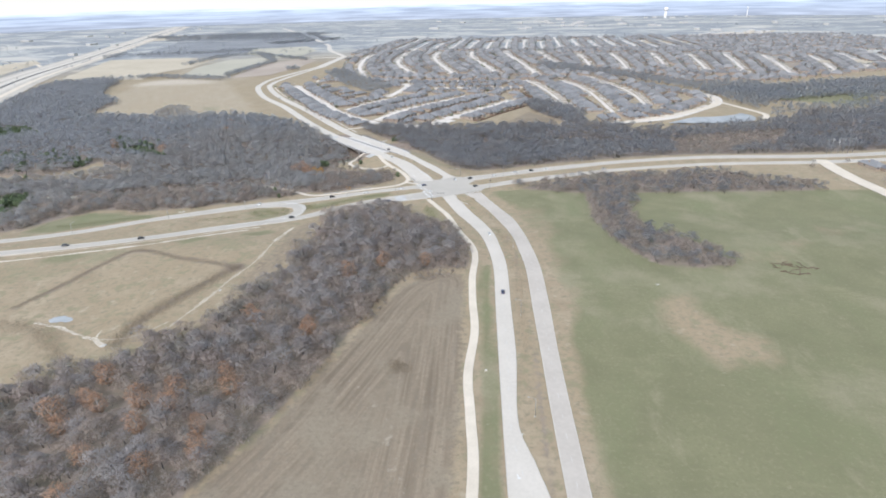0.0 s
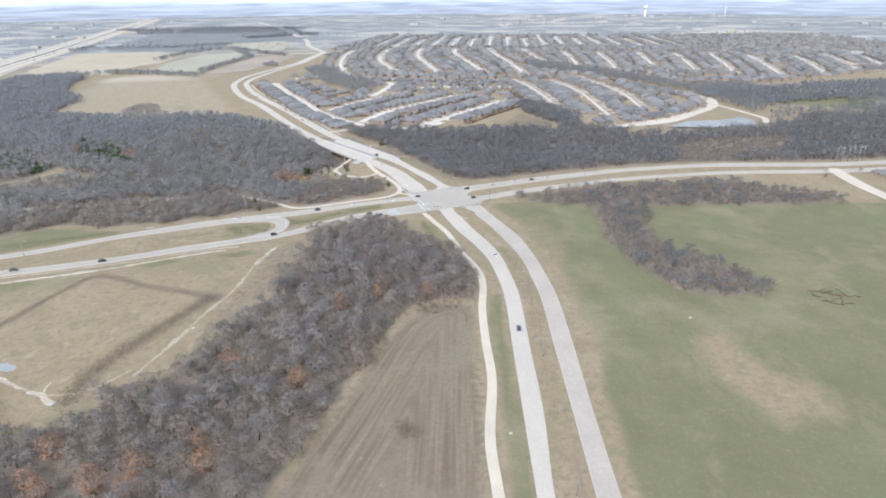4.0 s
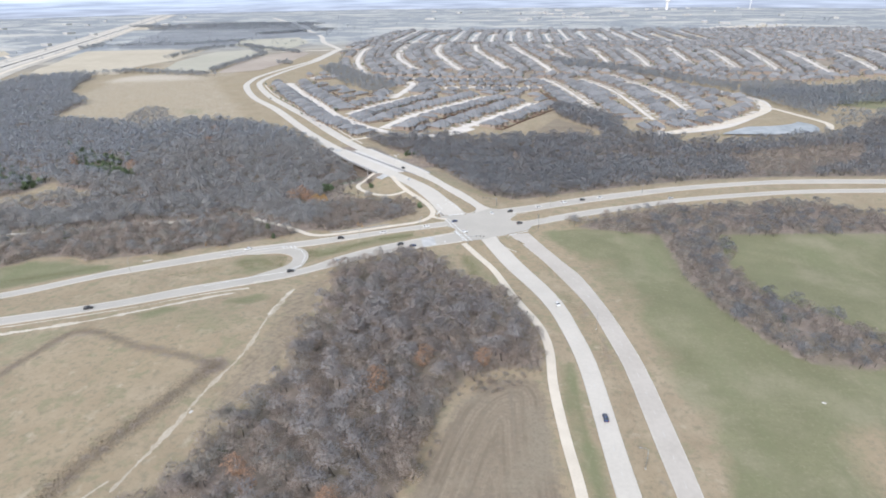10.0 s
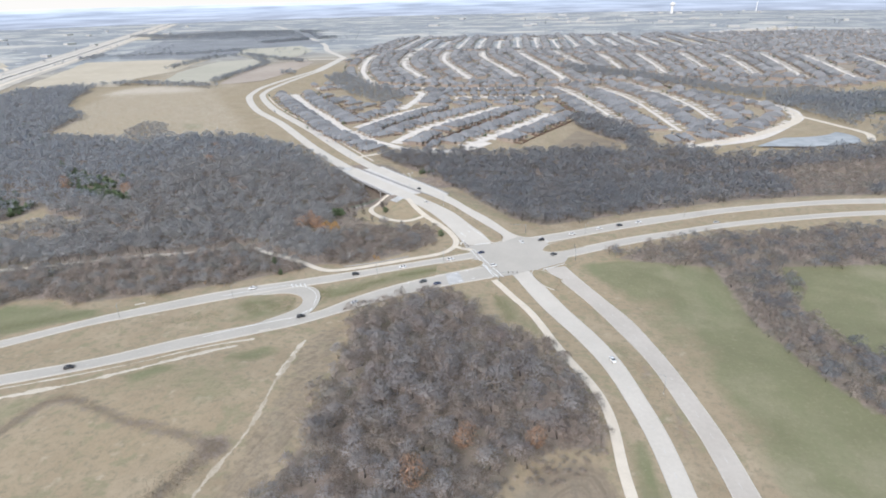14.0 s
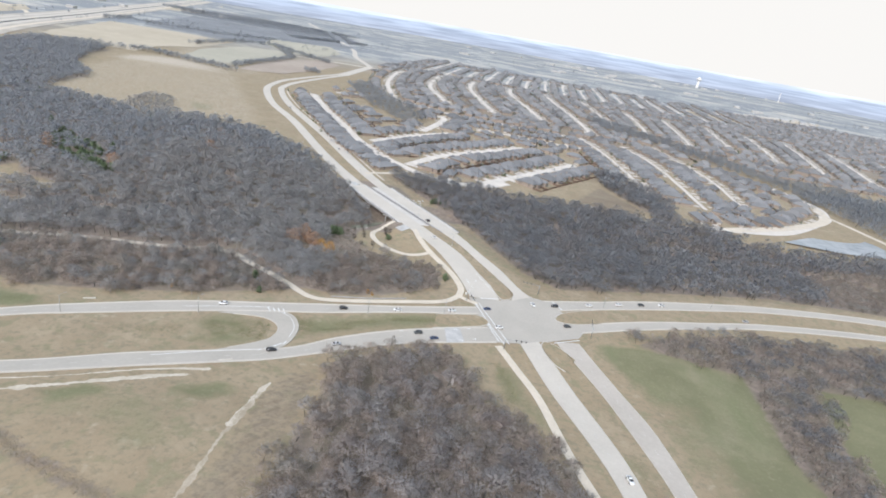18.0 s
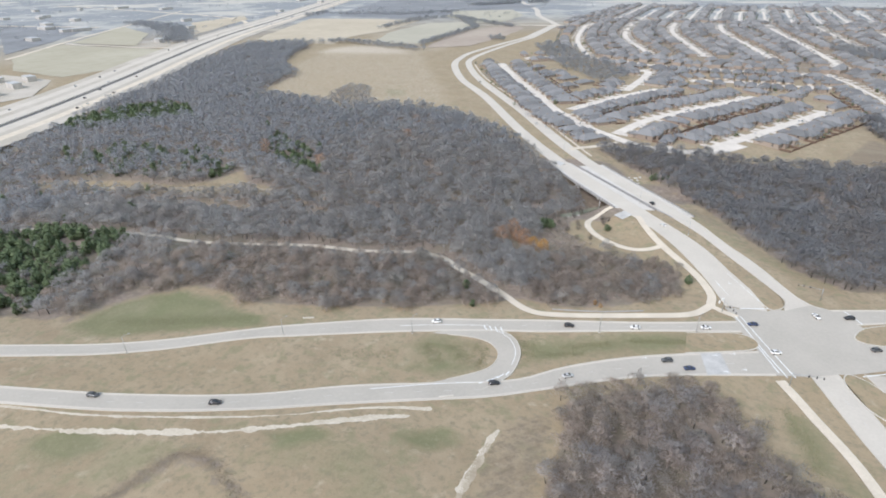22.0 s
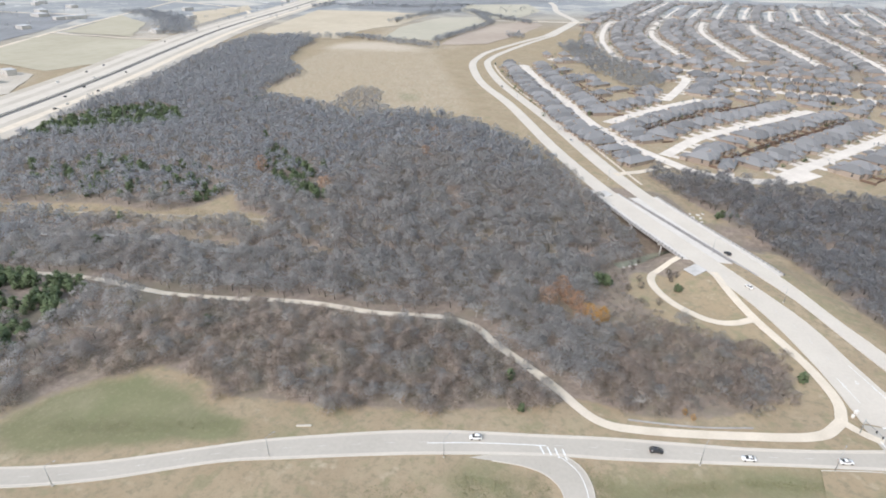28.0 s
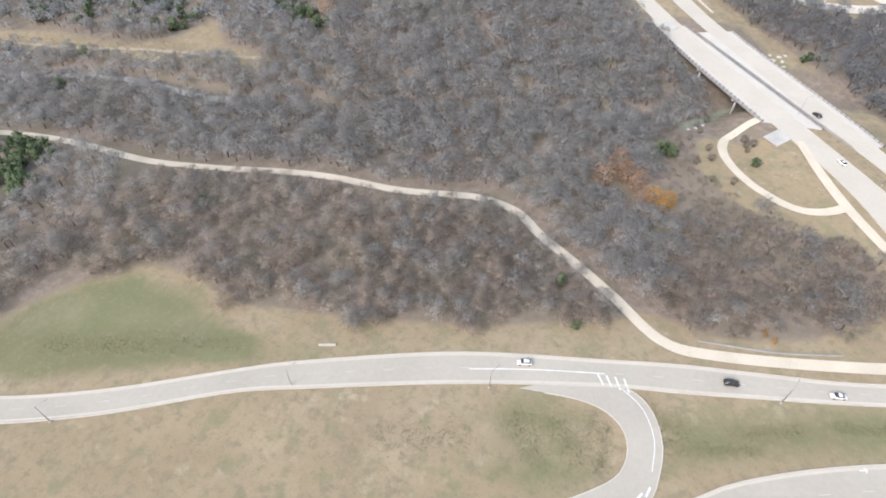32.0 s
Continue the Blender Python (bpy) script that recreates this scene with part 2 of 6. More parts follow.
    land = mix(ramp(noise_out(0.0035, 6, 0.7), 0.42, 0.5), (0.43, 0.425, 0.395), (0.265, 0.278, 0.285))
    land = mix(ramp(noise_out(0.0023, 3, 0.5, (1.0, 2.2, 1.0, 0.5)), 0.57, 0.62), land, (0.5, 0.475, 0.42))
    land = mix(ramp(noise_out(0.012, 5, 0.75, (1.0, 2.0, 1.0, 0.3)), 0.6, 0.65), land, (0.72, 0.7, 0.67))
    col = mix(ramp(far.outputs["Value"], 1150, 1700), col, land)
    nt.links.new(col, b.inputs["Base Color"])
    bn = nt.nodes.new("ShaderNodeBump")
    bn.inputs["Strength"].default_value, bn.inputs["Distance"].default_value = 0.6, 0.15
    nt.links.new(tiny, bn.inputs["Height"])
    nt.links.new(bn.outputs[0], b.inputs["Normal"])
    return m


M_GROUND = ground_material()


# ---- mesh helpers ----
def mesh_arrays(name, verts, faces, mats, index=None, smooth=False, tone=None):
    """A mesh from an array of places and an array of faces with the same number of corners each."""
    verts, faces = np.asarray(verts, np.float32), np.asarray(faces, np.int32)
    me = bpy.data.meshes.new(name)
    n, k = faces.shape
    me.vertices.add(len(verts))
    me.vertices.foreach_set("co", verts.ravel())
    me.loops.add(n * k)
    me.loops.foreach_set("vertex_index", faces.ravel())
    me.polygons.add(n)
    me.polygons.foreach_set("loop_start", np.arange(n, dtype=np.int32) * k)
    if index is not None:
        me.polygons.foreach_set("material_index", np.asarray(index, np.int32))
    for m in mats:
        me.materials.append(m)
    me.update(calc_edges=True)
    if tone is not None:
        layer = me.attributes.new("tone", "FLOAT", "POINT")
        layer.data.foreach_set("value", np.asarray(tone, np.float32))
    me.polygons.foreach_set("use_smooth", np.full(n, smooth))
    return me


def thing(name, label, category, mesh=None, at=None, group="", kind=""):
    ob = new(name, mesh)
    if at is not None:
        ob.matrix_basis = at
    return tagged(ob, label, category, group, kind)


def part(name, mesh, parent, label="", at=None):
    ob = new(name, mesh)
    ob.parent = parent
    if at is not None:
        ob.matrix_basis = at
    if label:
        ob["label"] = label
    return ob


def box_mesh(name, sx, sy, sz, mat, bevel=0.0, base=True, taper=1.0):
    """A block on its base (or about its middle), its edges bevelled; taper narrows its top."""
    bm = bmesh.new()
    bmesh.ops.create_cube(bm, size=1)
    for v in bm.verts:
        k = taper if v.co.z > 0 else 1
        v.co = Vector((v.co.x * sx * k, v.co.y * sy * k, (v.co.z + (0.5 if base else 0)) * sz))
    if bevel:
        bmesh.ops.bevel(bm, geom=bm.edges[:], offset=bevel, segments=1, affect="EDGES")
    return finish(bm, name, mat)


def finish(bm, name, mat, smooth=False):
    bmesh.ops.recalc_face_normals(bm, faces=bm.faces[:])
    me = bpy.data.meshes.new(name)
    for f in bm.faces:
        f.smooth = smooth
    bm.to_mesh(me)
    bm.free()
    for m in mat if isinstance(mat, (list, tuple)) else (mat,):
        me.materials.append(m)
    return me


def tube(bm, path, radii, sides=8, cap=True):
    rings = []
    for k, (p, r) in enumerate(zip(path, radii)):
        p = Vector(p)
        d = (Vector(path[min(k + 1, len(path) - 1)]) - Vector(path[max(k - 1, 0)])).normalized()
        u = d.cross(Vector((0.3, 1, 0.1)) if abs(d.y) < 0.9 else Vector((1, 0, 0))).normalized()
        w = d.cross(u)
        rings.append([bm.verts.new(p + r * (math.cos(2 * math.pi * s / sides) * u + math.sin(2 * math.pi * s / sides) * w)) for s in range(sides)])
    for a, c in zip(rings, rings[1:]):
        for s in range(sides):
            bm.faces.new((a[s], a[(s + 1) % sides], c[(s + 1) % sides], c[s]))
    if cap:
        bm.faces.new(rings[-1])
        bm.faces.new(rings[0][::-1])


def tube_mesh(name, path, radii, mat, sides=8):
    bm = bmesh.new()
    tube(bm, path, radii, sides)
    return finish(bm, name, mat, smooth=True)


# ---- the plan ----
def curve(points, step=4.0):
    """A smooth line through points, resampled at even steps."""
    p = np.array(points, float)
    q = np.vstack([2 * p[0] - p[1], p, 2 * p[-1] - p[-2]])
    out = []
    for a, b, c, d in zip(q, q[1:], q[2:], q[3:]):
        t = np.linspace(0, 1, 24, endpoint=False)[:, None]
        out.append(0.5 * (2 * b + (c - a) * t + (2 * a - 5 * b + 4 * c - d) * t**2 + (3 * b - a - 3 * c + d) * t**3))
    out = np.vstack(out + [p[-1:]])
    s = np.r_[0, np.cumsum(np.linalg.norm(np.diff(out, axis=0), axis=1))]
    n = max(2, int(round(s[-1] / step)) + 1)
    u = np.linspace(0, s[-1], n)
    return np.stack([np.interp(u, s, out[:, k]) for k in range(out.shape[1])], 1)


def near_line(x, y, line):
    """Distance from places to a line of points."""
    best = np.full(np.shape(x), 1e9)
    for (ax, ay), (bx, by) in zip(line[:, :2], line[1:, :2]):
        dx, dy = bx - ax, by - ay
        t = np.clip(((x - ax) * dx + (y - ay) * dy) / (dx * dx + dy * dy + 1e-9), 0, 1)
        best = np.minimum(best, np.hypot(x - ax - t * dx, y - ay - t * dy))
    return best


def inside(x, y, poly):
    p = np.array(poly, float)
    res = np.zeros(np.shape(x), bool)
    for (ax, ay), (bx, by) in zip(p, np.roll(p, -1, 0)):
        cross = ((ay > y) != (by > y)) & (x < (bx - ax) * (y - ay) / (by - ay + 1e-12) + ax)
        res ^= cross
    return res


def soft_inside(x, y, poly, soft=3.0):
    p = np.array(poly, float)
    d = near_line(x, y, np.vstack([p, p[:1]]))
    return np.clip(0.5 + np.where(inside(x, y, poly), d, -d) / (2 * soft), 0, 1)


def step01(v):
    v = np.clip(v, 0, 1)
    return v * v * (3 - 2 * v)


# carriageways: the two edges of each
ROADS = {
    "north_west": (((-25, -8), (-37, 23), (-58, 62), (-89, 100), (-144, 165), (-209, 259), (-296, 400), (-368, 503), (-426, 620), (-443, 700), (-446, 760), (-432, 880), (-412, 1000)),
                   ((-7, -6), (-12, 10), (-23, 31), (-39, 60), (-73, 101), (-137, 176), (-202, 268), (-288, 408), (-359, 508), (-416, 624), (-433, 700), (-436, 760), (-422, 880), (-402, 1000))),
    "north_east": (((1, -2), (1, 7), (-2, 17), (-9, 28), (-23, 50), (-40, 77), (-66, 108), (-128, 183), (-170, 243), (-240, 355), (-342, 508), (-404, 628), (-420, 690), (-422, 760), (-414, 880), (-400, 1000)),
                   ((17, 6), (10, 11), (3, 22), (-8, 43), (-23, 65), (-39, 91), (-59, 117), (-118, 187), (-160, 249), (-230, 360), (-332, 512), (-394, 630), (-410, 690), (-412, 760), (-404, 880), (-390, 1000))),
    "far_north": (((-412, 1000), (-416, 1260), (-425, 1320), (-521, 1533), (-590, 1767), (-690, 2000), (-900, 2500), (-1300, 3300)),
                  ((-388, 1000), (-396, 1260), (-408, 1320), (-505, 1540), (-574, 1772), (-674, 2005), (-884, 2510), (-1280, 3310))),
    "south_west": (((6, -53), (20, -92), (33, -124), (41, -148), (46, -172), (50, -203), (51, -252), (52, -298), (53, -340), (55, -400), (60, -520), (70, -700)),
                   ((16, -47), (31, -88), (43, -120), (50, -144), (54, -168), (58, -200), (59, -252), (60, -298), (59, -344), (65, -368), (70, -400), (72, -520), (82, -700))),
    "south_east": (((26, -43), (36, -64), (47, -89), (56, -119), (63, -147), (67, -176), (70, -203), (71, -250), (72, -292), (73, -340), (75, -400), (80, -520), (90, -700)),
                   ((39, -40), (47, -61), (56, -83), (65, -107), (71, -139), (76, -174), (79, -203), (80, -250), (80, -292), (81, -340), (83, -400), (88, -520), (98, -700))),
    "west_upper": (((-20, -20), (-43, -30), (-64, -38), (-86, -44), (-108, -50), (-130, -58), (-174, -75), (-216, -98), (-234, -110), (-268, -134), (-306, -154), (-380, -184), (-520, -225)),
                   ((-19, -29), (-43, -38), (-64, -46), (-85, -53), (-106, -60), (-127, -67), (-169, -85), (-210, -106), (-230, -117), (-263, -141), (-300, -161), (-376, -192), (-518, -233))),
    "west_lower": (((-13, -42), (-43, -56), (-70, -70), (-90, -83), (-106, -97), (-134, -111), (-168, -128), (-200, -148), (-234, -163), (-273, -176), (-370, -203), (-520, -240)),
                   ((-7, -57), (-44, -72), (-68, -84), (-94, -100), (-113, -112), (-130, -121), (-162, -138), (-194, -156), (-227, -171), (-266, -184), (-367, -211), (-518, -248))),
    "east_upper": (((20, 6), (52, 19), (94, 38), (140, 55), (187, 70), (260, 86), (313, 91), (400, 95), (520, 118), (700, 160)),
                   ((31, -3), (54, 8), (95, 26), (138, 43), (182, 59), (255, 76), (308, 80), (400, 84), (522, 107), (704, 149))),
    "east_lower": (((42, -16), (87, 6), (129, 22), (173, 38), (242, 55), (295, 63), (400, 72), (525, 96), (708, 138)),
                   ((42, -27), (84, -6), (126, 12), (170, 29), (238, 46), (290, 54), (400, 62), (527, 87), (712, 129))),
}
CREEK = curve([(-640, -70), (-540, -30), (-480, -7), (-434, 10), (-402, 18), (-352, 22), (-280, 42), (-190, 72), (-130, 92), (-106, 120), (-60, 152), (40, 158), (200, 172), (400, 188), (700, 230)], 15)
TRAILS = {
    "south": [(-6, -60), (3, -78), (14, -101), (25, -140), (35, -168), (38, -188), (37, -215), (38, -245), (40, -277), (38, -313), (40, -341), (42, -375), (40, -450), (44, -560)],
    "west": [(-32, -10), (-41, -22), (-64, -32), (-98, -42), (-115, -43), (-133, -31), (-149, -21), (-166, -11), (-179, -1), (-195, 2), (-209, -1), (-232, -8), (-261, -12), (-284, -18), (-312, -29), (-340, -38), (-370, -41), (-394, -45), (-417, -52), (-460, -70)],
    "loop_in": [(-32, -10), (-32, 2), (-40, 21), (-58, 50), (-69, 71), (-77, 90)],
    "loop_out": [(-58, 51), (-66, 46), (-78, 45), (-94, 55), (-105, 71), (-107, 85), (-101, 95), (-93, 103)],
    "spur": [(-32, -10), (-26, -14), (-20, -16)],
}
TRAIL_LINES = {k: curve(v, 3) for k, v in TRAILS.items()}
ROAD_EDGES = {k: (curve(a, 6), curve(b, 6)) for k, (a, b) in ROADS.items()}
for k, (a, b) in ROAD_EDGES.items():
    n = max(len(a), len(b))
    u = np.linspace(0, 1, n)
    ROAD_EDGES[k] = tuple(np.stack([np.interp(u, np.linspace(0, 1, len(e)), e[:, j]) for j in range(2)], 1) for e in (a, b))
ROAD_MID = {k: (a + b) / 2 for k, (a, b) in ROAD_EDGES.items()}
BRIDGE = ((-79, 100), (-143, 178))


def road_level(x, y):
    x, y = np.asarray(x, float), np.asarray(y, float)
    south = 4.0 * step01((-80 - y) / 90) * (0.25 + 0.75 * step01((x + 330) / 200))
    west = -2.8 * step01((-50 - x) / 70) * step01((y + 190) / 60) * step01((60 - y) / 60)
    return south + west


class Nearness:
    """Distance to a set of lines, worked out once on a grid of 4 m cells and read between them."""

    LO, STEP, SHAPE = np.array([-1500.0, -1000.0]), 4.0, (700, 1100)

    def __init__(self, lines, reach):
        self.far = reach
        self.grid = np.full(self.SHAPE, float(reach))
        for line, half in lines:
            for a, b in zip(line[:, :2], line[1:, :2]):
                lo = np.clip(((np.minimum(a, b) - reach - half - self.LO) / self.STEP).astype(int), 0, self.SHAPE)
                hi = np.clip(((np.maximum(a, b) + reach + half - self.LO) / self.STEP).astype(int) + 2, 0, self.SHAPE)
                if (hi <= lo).any():
                    continue
                x, y = (self.LO[j] + self.STEP * np.arange(lo[j], hi[j]) for j in range(2))
                d = near_line(x[:, None] + 0 * y[None], y[None] + 0 * x[:, None], np.array([a, b])) - half
                view = self.grid[lo[0]:hi[0], lo[1]:hi[1]]
                np.minimum(view, d, out=view)

    def __call__(self, x, y):
        u, v = (np.asarray(x, float) - self.LO[0]) / self.STEP, (np.asarray(y, float) - self.LO[1]) / self.STEP
        i, j = np.clip(np.floor(u).astype(int), 0, self.SHAPE[0] - 2), np.clip(np.floor(v).astype(int), 0, self.SHAPE[1] - 2)
        s, t = np.clip(u - i, 0, 1), np.clip(v - j, 0, 1)
        g = self.grid
        return (g[i, j] * (1 - s) + g[i + 1, j] * s) * (1 - t) + (g[i, j + 1] * (1 - s) + g[i + 1, j + 1] * s) * t


def road_lines():
    out = []
    for k, mid in ROAD_MID.items():
        wide = np.linalg.norm(ROAD_EDGES[k][0] - ROAD_EDGES[k][1], axis=1)
        half = float(np.median(wide)) / 2
        if k.startswith("north_"):
            gone = (mid[:, 1] > BRIDGE[0][1] + 6) & (mid[:, 1] < BRIDGE[1][1] - 6)
            first, last = np.argmax(gone), len(gone) - np.argmax(gone[::-1])
            out += [(mid[:first], half), (mid[last:], half)]
        else:
            out.append((mid, half))
    return out


ROAD_NEAR = Nearness(road_lines(), 45)
CREEK_NEAR = Nearness([(CREEK, 0)], 260)
TRAIL_NEAR = Nearness([(v, 0) for v in TRAIL_LINES.values()], 20)


def near_roads(x, y):
    crossing = np.hypot((np.asarray(x) - 8) / 1.3, np.asarray(y) + 24) - 22
    return np.maximum(np.minimum(ROAD_NEAR(x, y), crossing), 0)


def ground_level(x, y):
    x, y = np.asarray(x, float), np.asarray(y, float)
    level = road_level(x, y)
    c = CREEK_NEAR(x, y)
    valley = -6.0 * np.exp(-((c / 80) ** 2)) - 3.4 * np.exp(-((c / 10) ** 2))
    valley = valley - 2.0 * np.exp(-(((x + 108) ** 2 + (y - 132) ** 2) / 1300))
    dips = -2.5 * step01((-150 - x) / 80) * step01((y + 70) / 60) * step01((160 - y) / 80)
    bumps = 0.35 * np.sin(x / 23.0 + 1.3 * np.sin(y / 31.0)) * np.cos(y / 27.0)
    away = step01((near_roads(x, y) - 2) / 20)
    return level - 0.14 + (valley + dips + bumps) * away


def ribbon(name, left, right, level, lift, mat, rows=2):
    """A strip between two lines, laid on the given level."""
    n = len(left)
    t = np.linspace(0, 1, rows)[None, :, None]
    p = left[:, None, :] * (1 - t) + right[:, None, :] * t
    z = level(p[..., 0], p[..., 1]) + lift
    v = np.concatenate([p, z[..., None]], -1).reshape(-1, 3)
    i = (np.arange(n - 1)[:, None] * rows + np.arange(rows - 1)[None]).ravel()
    return mesh_arrays(name, v, np.stack([i, i + 1, i + rows + 1, i + rows], 1)[:, ::-1], [mat])


def offset(line, d):
    t = np.gradient(line[:, :2], axis=0)
    t /= np.linalg.norm(t, axis=1)[:, None] + 1e-9
    return line[:, :2] + d * np.stack([-t[:, 1], t[:, 0]], 1)


def wall_strip(name, line, width, low, high, mat, level):
    """A long low block that follows a line: kerbs, parapets, walls."""
    a, b = offset(line, width / 2), offset(line, -width / 2)
    z = level(line[:, 0], line[:, 1])
    n = len(line)
    v = np.concatenate([np.c_[a, z + low], np.c_[a, z + high], np.c_[b, z + high], np.c_[b, z + low]])
    i = np.arange(n - 1)
    f = [np.stack([k * n + i, k * n + i + 1, (k + 1) % 4 * n + i + 1, (k + 1) % 4 * n + i], 1) for k in range(4)]
    f.append(np.array([[0, n, 2 * n, 3 * n], [4 * n - 1, 3 * n - 1, 2 * n - 1, n - 1]]))
    return mesh_arrays(name, v, np.vstack(f), [mat])


# ---- ground ----
WOODS = {
    "west": [(-420, -165), (-330, -142), (-319, -118), (-309, -102), (-299, -93), (-288, -87), (-270, -86), (-252, -90), (-213, -79), (-178, -67), (-140, -48), (-121, -34), (-98, -37), (-69, -25), (-48, -5), (-43, 10), (-50, 26), (-63, 33), (-78, 32), (-100, 42), (-115, 60), (-117, 80), (-104, 106), (-112, 122),
             (-152, 164), (-196, 226), (-276, 298), (-340, 322), (-382, 318), (-433, 290), (-490, 308), (-531, 312), (-583, 330), (-600, 390), (-608, 452), (-690, 528), (-722, 586), (-756, 650), (-776, 735), (-850, 748), (-915, 712), (-900, 640), (-760, 320), (-690, 160), (-640, 60), (-640, -60), (-560, -200)],
    "east": [(8, 46), (-22, 100), (-30, 122), (-45, 143), (-54, 163), (-66, 173), (-86, 190), (-106, 208), (-130, 238), (-100, 246), (-60, 244), (-16, 243), (56, 245), (140, 251), (150, 270), (112, 356), (104, 408), (128, 430), (160, 385), (186, 318), (172, 262), (210, 258), (235, 236), (315, 240), (417, 268), (500, 330), (640, 330), (700, 220), (640, 176), (520, 136), (400, 112), (324, 108), (195, 92), (93, 52), (34, 28)],
    "grove": [(-86, -104), (-65, -88), (-32, -72), (-14, -108), (9, -124), (32, -160), (36, -203), (16, -206), (2, -212), (-7, -228), (-14, -250), (-28, -305), (-39, -345), (-52, -378), (-84, -460), (-260, -460), (-159, -332), (-128, -308), (-110, -287), (-99, -262), (-91, -240), (-83, -205), (-82, -130), (-84, -112)],
    "hedge": [(72, -27), (100, -6), (135, 8), (212, 22), (272, 30), (290, 6), (338, -8), (332, -30), (212, -37), (170, -40), (162, -88), (161, -124), (186, -150), (196, -172), (203, -192), (180, -199), (154, -197), (142, -180), (133, -158), (126, -112), (128, -41), (72, -30)],
}
GREEN_FIELD = [(46, -36), (76, -30), (128, -30), (700, -20), (900, -700), (100, -700), (86, -420), (83, -250), (80, -170), (62, -86)]
MOWN_FIELD = [(-10, -250), (-3, -230), (5, -218), (16, -211), (29, -211), (33, -222), (33, -250), (35, -340), (34, -470), (37, -640), (-60, -660), (-150, -640), (-88, -480), (-52, -382), (-37, -345), (-25, -305)]
KNOLL = [(-316, -142), (-316, -118), (-306, -103), (-289, -92), (-268, -91), (-248, -97), (-236, -103), (-262, -120), (-290, -136)]
CLEARING = [(-560, -8), (-503, 8), (-465, 20), (-408, 31), (-372, 44), (-347, 48), (-346, 62), (-378, 62), (-404, 86), (-408, 60), (-430, 40), (-480, 34), (-540, 12)]


def axis(lo, hi, step, far):
    mid = np.arange(lo, hi + step, step)
    grow = step * np.cumsum(1.14 ** np.arange(1, 80))
    up = hi + grow[grow < far - hi]
    down = lo - grow[grow < far + lo]
    return np.r_[down[::-1], mid, up]


gx, gy = axis(-690, 450, 4.6, 4900), axis(-440, 700, 4.6, 4900)
GX, GY = np.meshgrid(gx, gy, indexing="ij")
GZ = ground_level(GX, GY)
nx, ny = GX.shape
idx = np.arange(nx * ny).reshape(nx, ny)
faces = np.stack([idx[:-1, :-1], idx[1:, :-1], idx[1:, 1:], idx[:-1, 1:]], -1).reshape(-1, 4)
ground_mesh = mesh_arrays("ground", np.stack([GX, GY, GZ], -1).reshape(-1, 3), faces, [M_GROUND], smooth=True)
green = soft_inside(GX, GY, GREEN_FIELD, 8) + 0.8 * soft_inside(GX, GY, [(522, 520), (705, 515), (640, 420), (600, 380), (505, 440)], 10) + 0.85 * soft_inside(GX, GY, KNOLL, 7) + 0.33 * soft_inside(GX, GY, [(-340, -168), (-310, -140), (-240, -98), (-215, -96), (-250, -116), (-310, -158)], 8)
green -= 0.3 * np.clip((26 - near_roads(GX, GY)) / 24, 0, 1) * (GX > 40) * (GY < -30)
green -= 0.7 * soft_inside(GX, GY, [(132, -240), (160, -228), (168, -262), (186, -281), (182, -298), (152, -306), (140, -288)], 10) + 0.4 * soft_inside(GX, GY, [(190, -170), (216, -160), (260, -150), (250, -186), (205, -196)], 12)
green += 0.42 * soft_inside(GX, GY, [(-106, -84), (-60, -62), (-30, -44), (-34, -36), (-70, -52), (-104, -70)], 5) + 0.4 * soft_inside(GX, GY, [(-152, -82), (-132, -80), (-124, -90), (-136, -106), (-165, -112)], 6)
green += 1.0 * soft_inside(GX, GY, [(41, -190), (49, -200), (51, -252), (53, -340), (54, -480), (43, -480), (43, -330), (40, -230)], 2) + 0.6 * soft_inside(GX, GY, [(-4, -74), (6, -82), (20, -120), (30, -150), (18, -125), (0, -110), (-10, -90)], 5)
green += 0.45 * soft_inside(GX, GY, [(16, 22), (-30, 72), (-66, 132), (-96, 178), (-88, 184), (-60, 150), (-24, 88), (24, 40)], 4)
green += 0.6 * soft_inside(GX, GY, [(-445, 415), (-405, 414), (-390, 372), (-413, 366)], 8)
for patch in ([(-254, -199), (-246, -188), (-225, -188), (-235, -200)], [(-182, -165), (-164, -153), (-155, -156), (-171, -167)], [(-139, -146), (-121, -133), (-104, -138), (-122, -150)]):
    green += 0.6 * soft_inside(GX, GY, patch, 3)
green += 0.42 * soft_inside(GX, GY, [(-300, -208), (-215, -180), (-125, -142), (-114, -190), (-190, -178), (-222, -225), (-280, -250)], 8)
green += 0.26 * (near_roads(GX, GY) < 14) * ((GX < -12) & (GY > -110) & (GY < -20))
green -= 0.42 * soft_inside(GX, GY, [(52, -62), (72, -62), (92, -76), (104, -110), (98, -160), (90, -230), (84, -270), (80, -170), (62, -86)], 14)
green -= 0.35 * soft_inside(GX, GY, [(271, -102), (328, -99), (297, -149), (253, -160)], 20) + 0.35 * soft_inside(GX, GY, [(84, -227), (102, -226), (96, -262), (80, -270)], 8)
# Darker litter about the bridge also puts its shade into the bank's colour.
litter = 0.8 * soft_inside(GX, GY, [(-84, 172), (-62, 172), (-48, 156), (-46, 136), (-60, 140), (-76, 158)], 3) + soft_inside(GX, GY, [(-50, 118), (-78, 100), (-96, 84), (-118, 88), (-180, 190), (-110, 200)], 4) + sum(np.clip(1.7 * soft_inside(GX, GY, w, 4) - 0.7, 0, 1) for w in WOODS.values()) - 0.9 * soft_inside(GX, GY, CLEARING, 4)
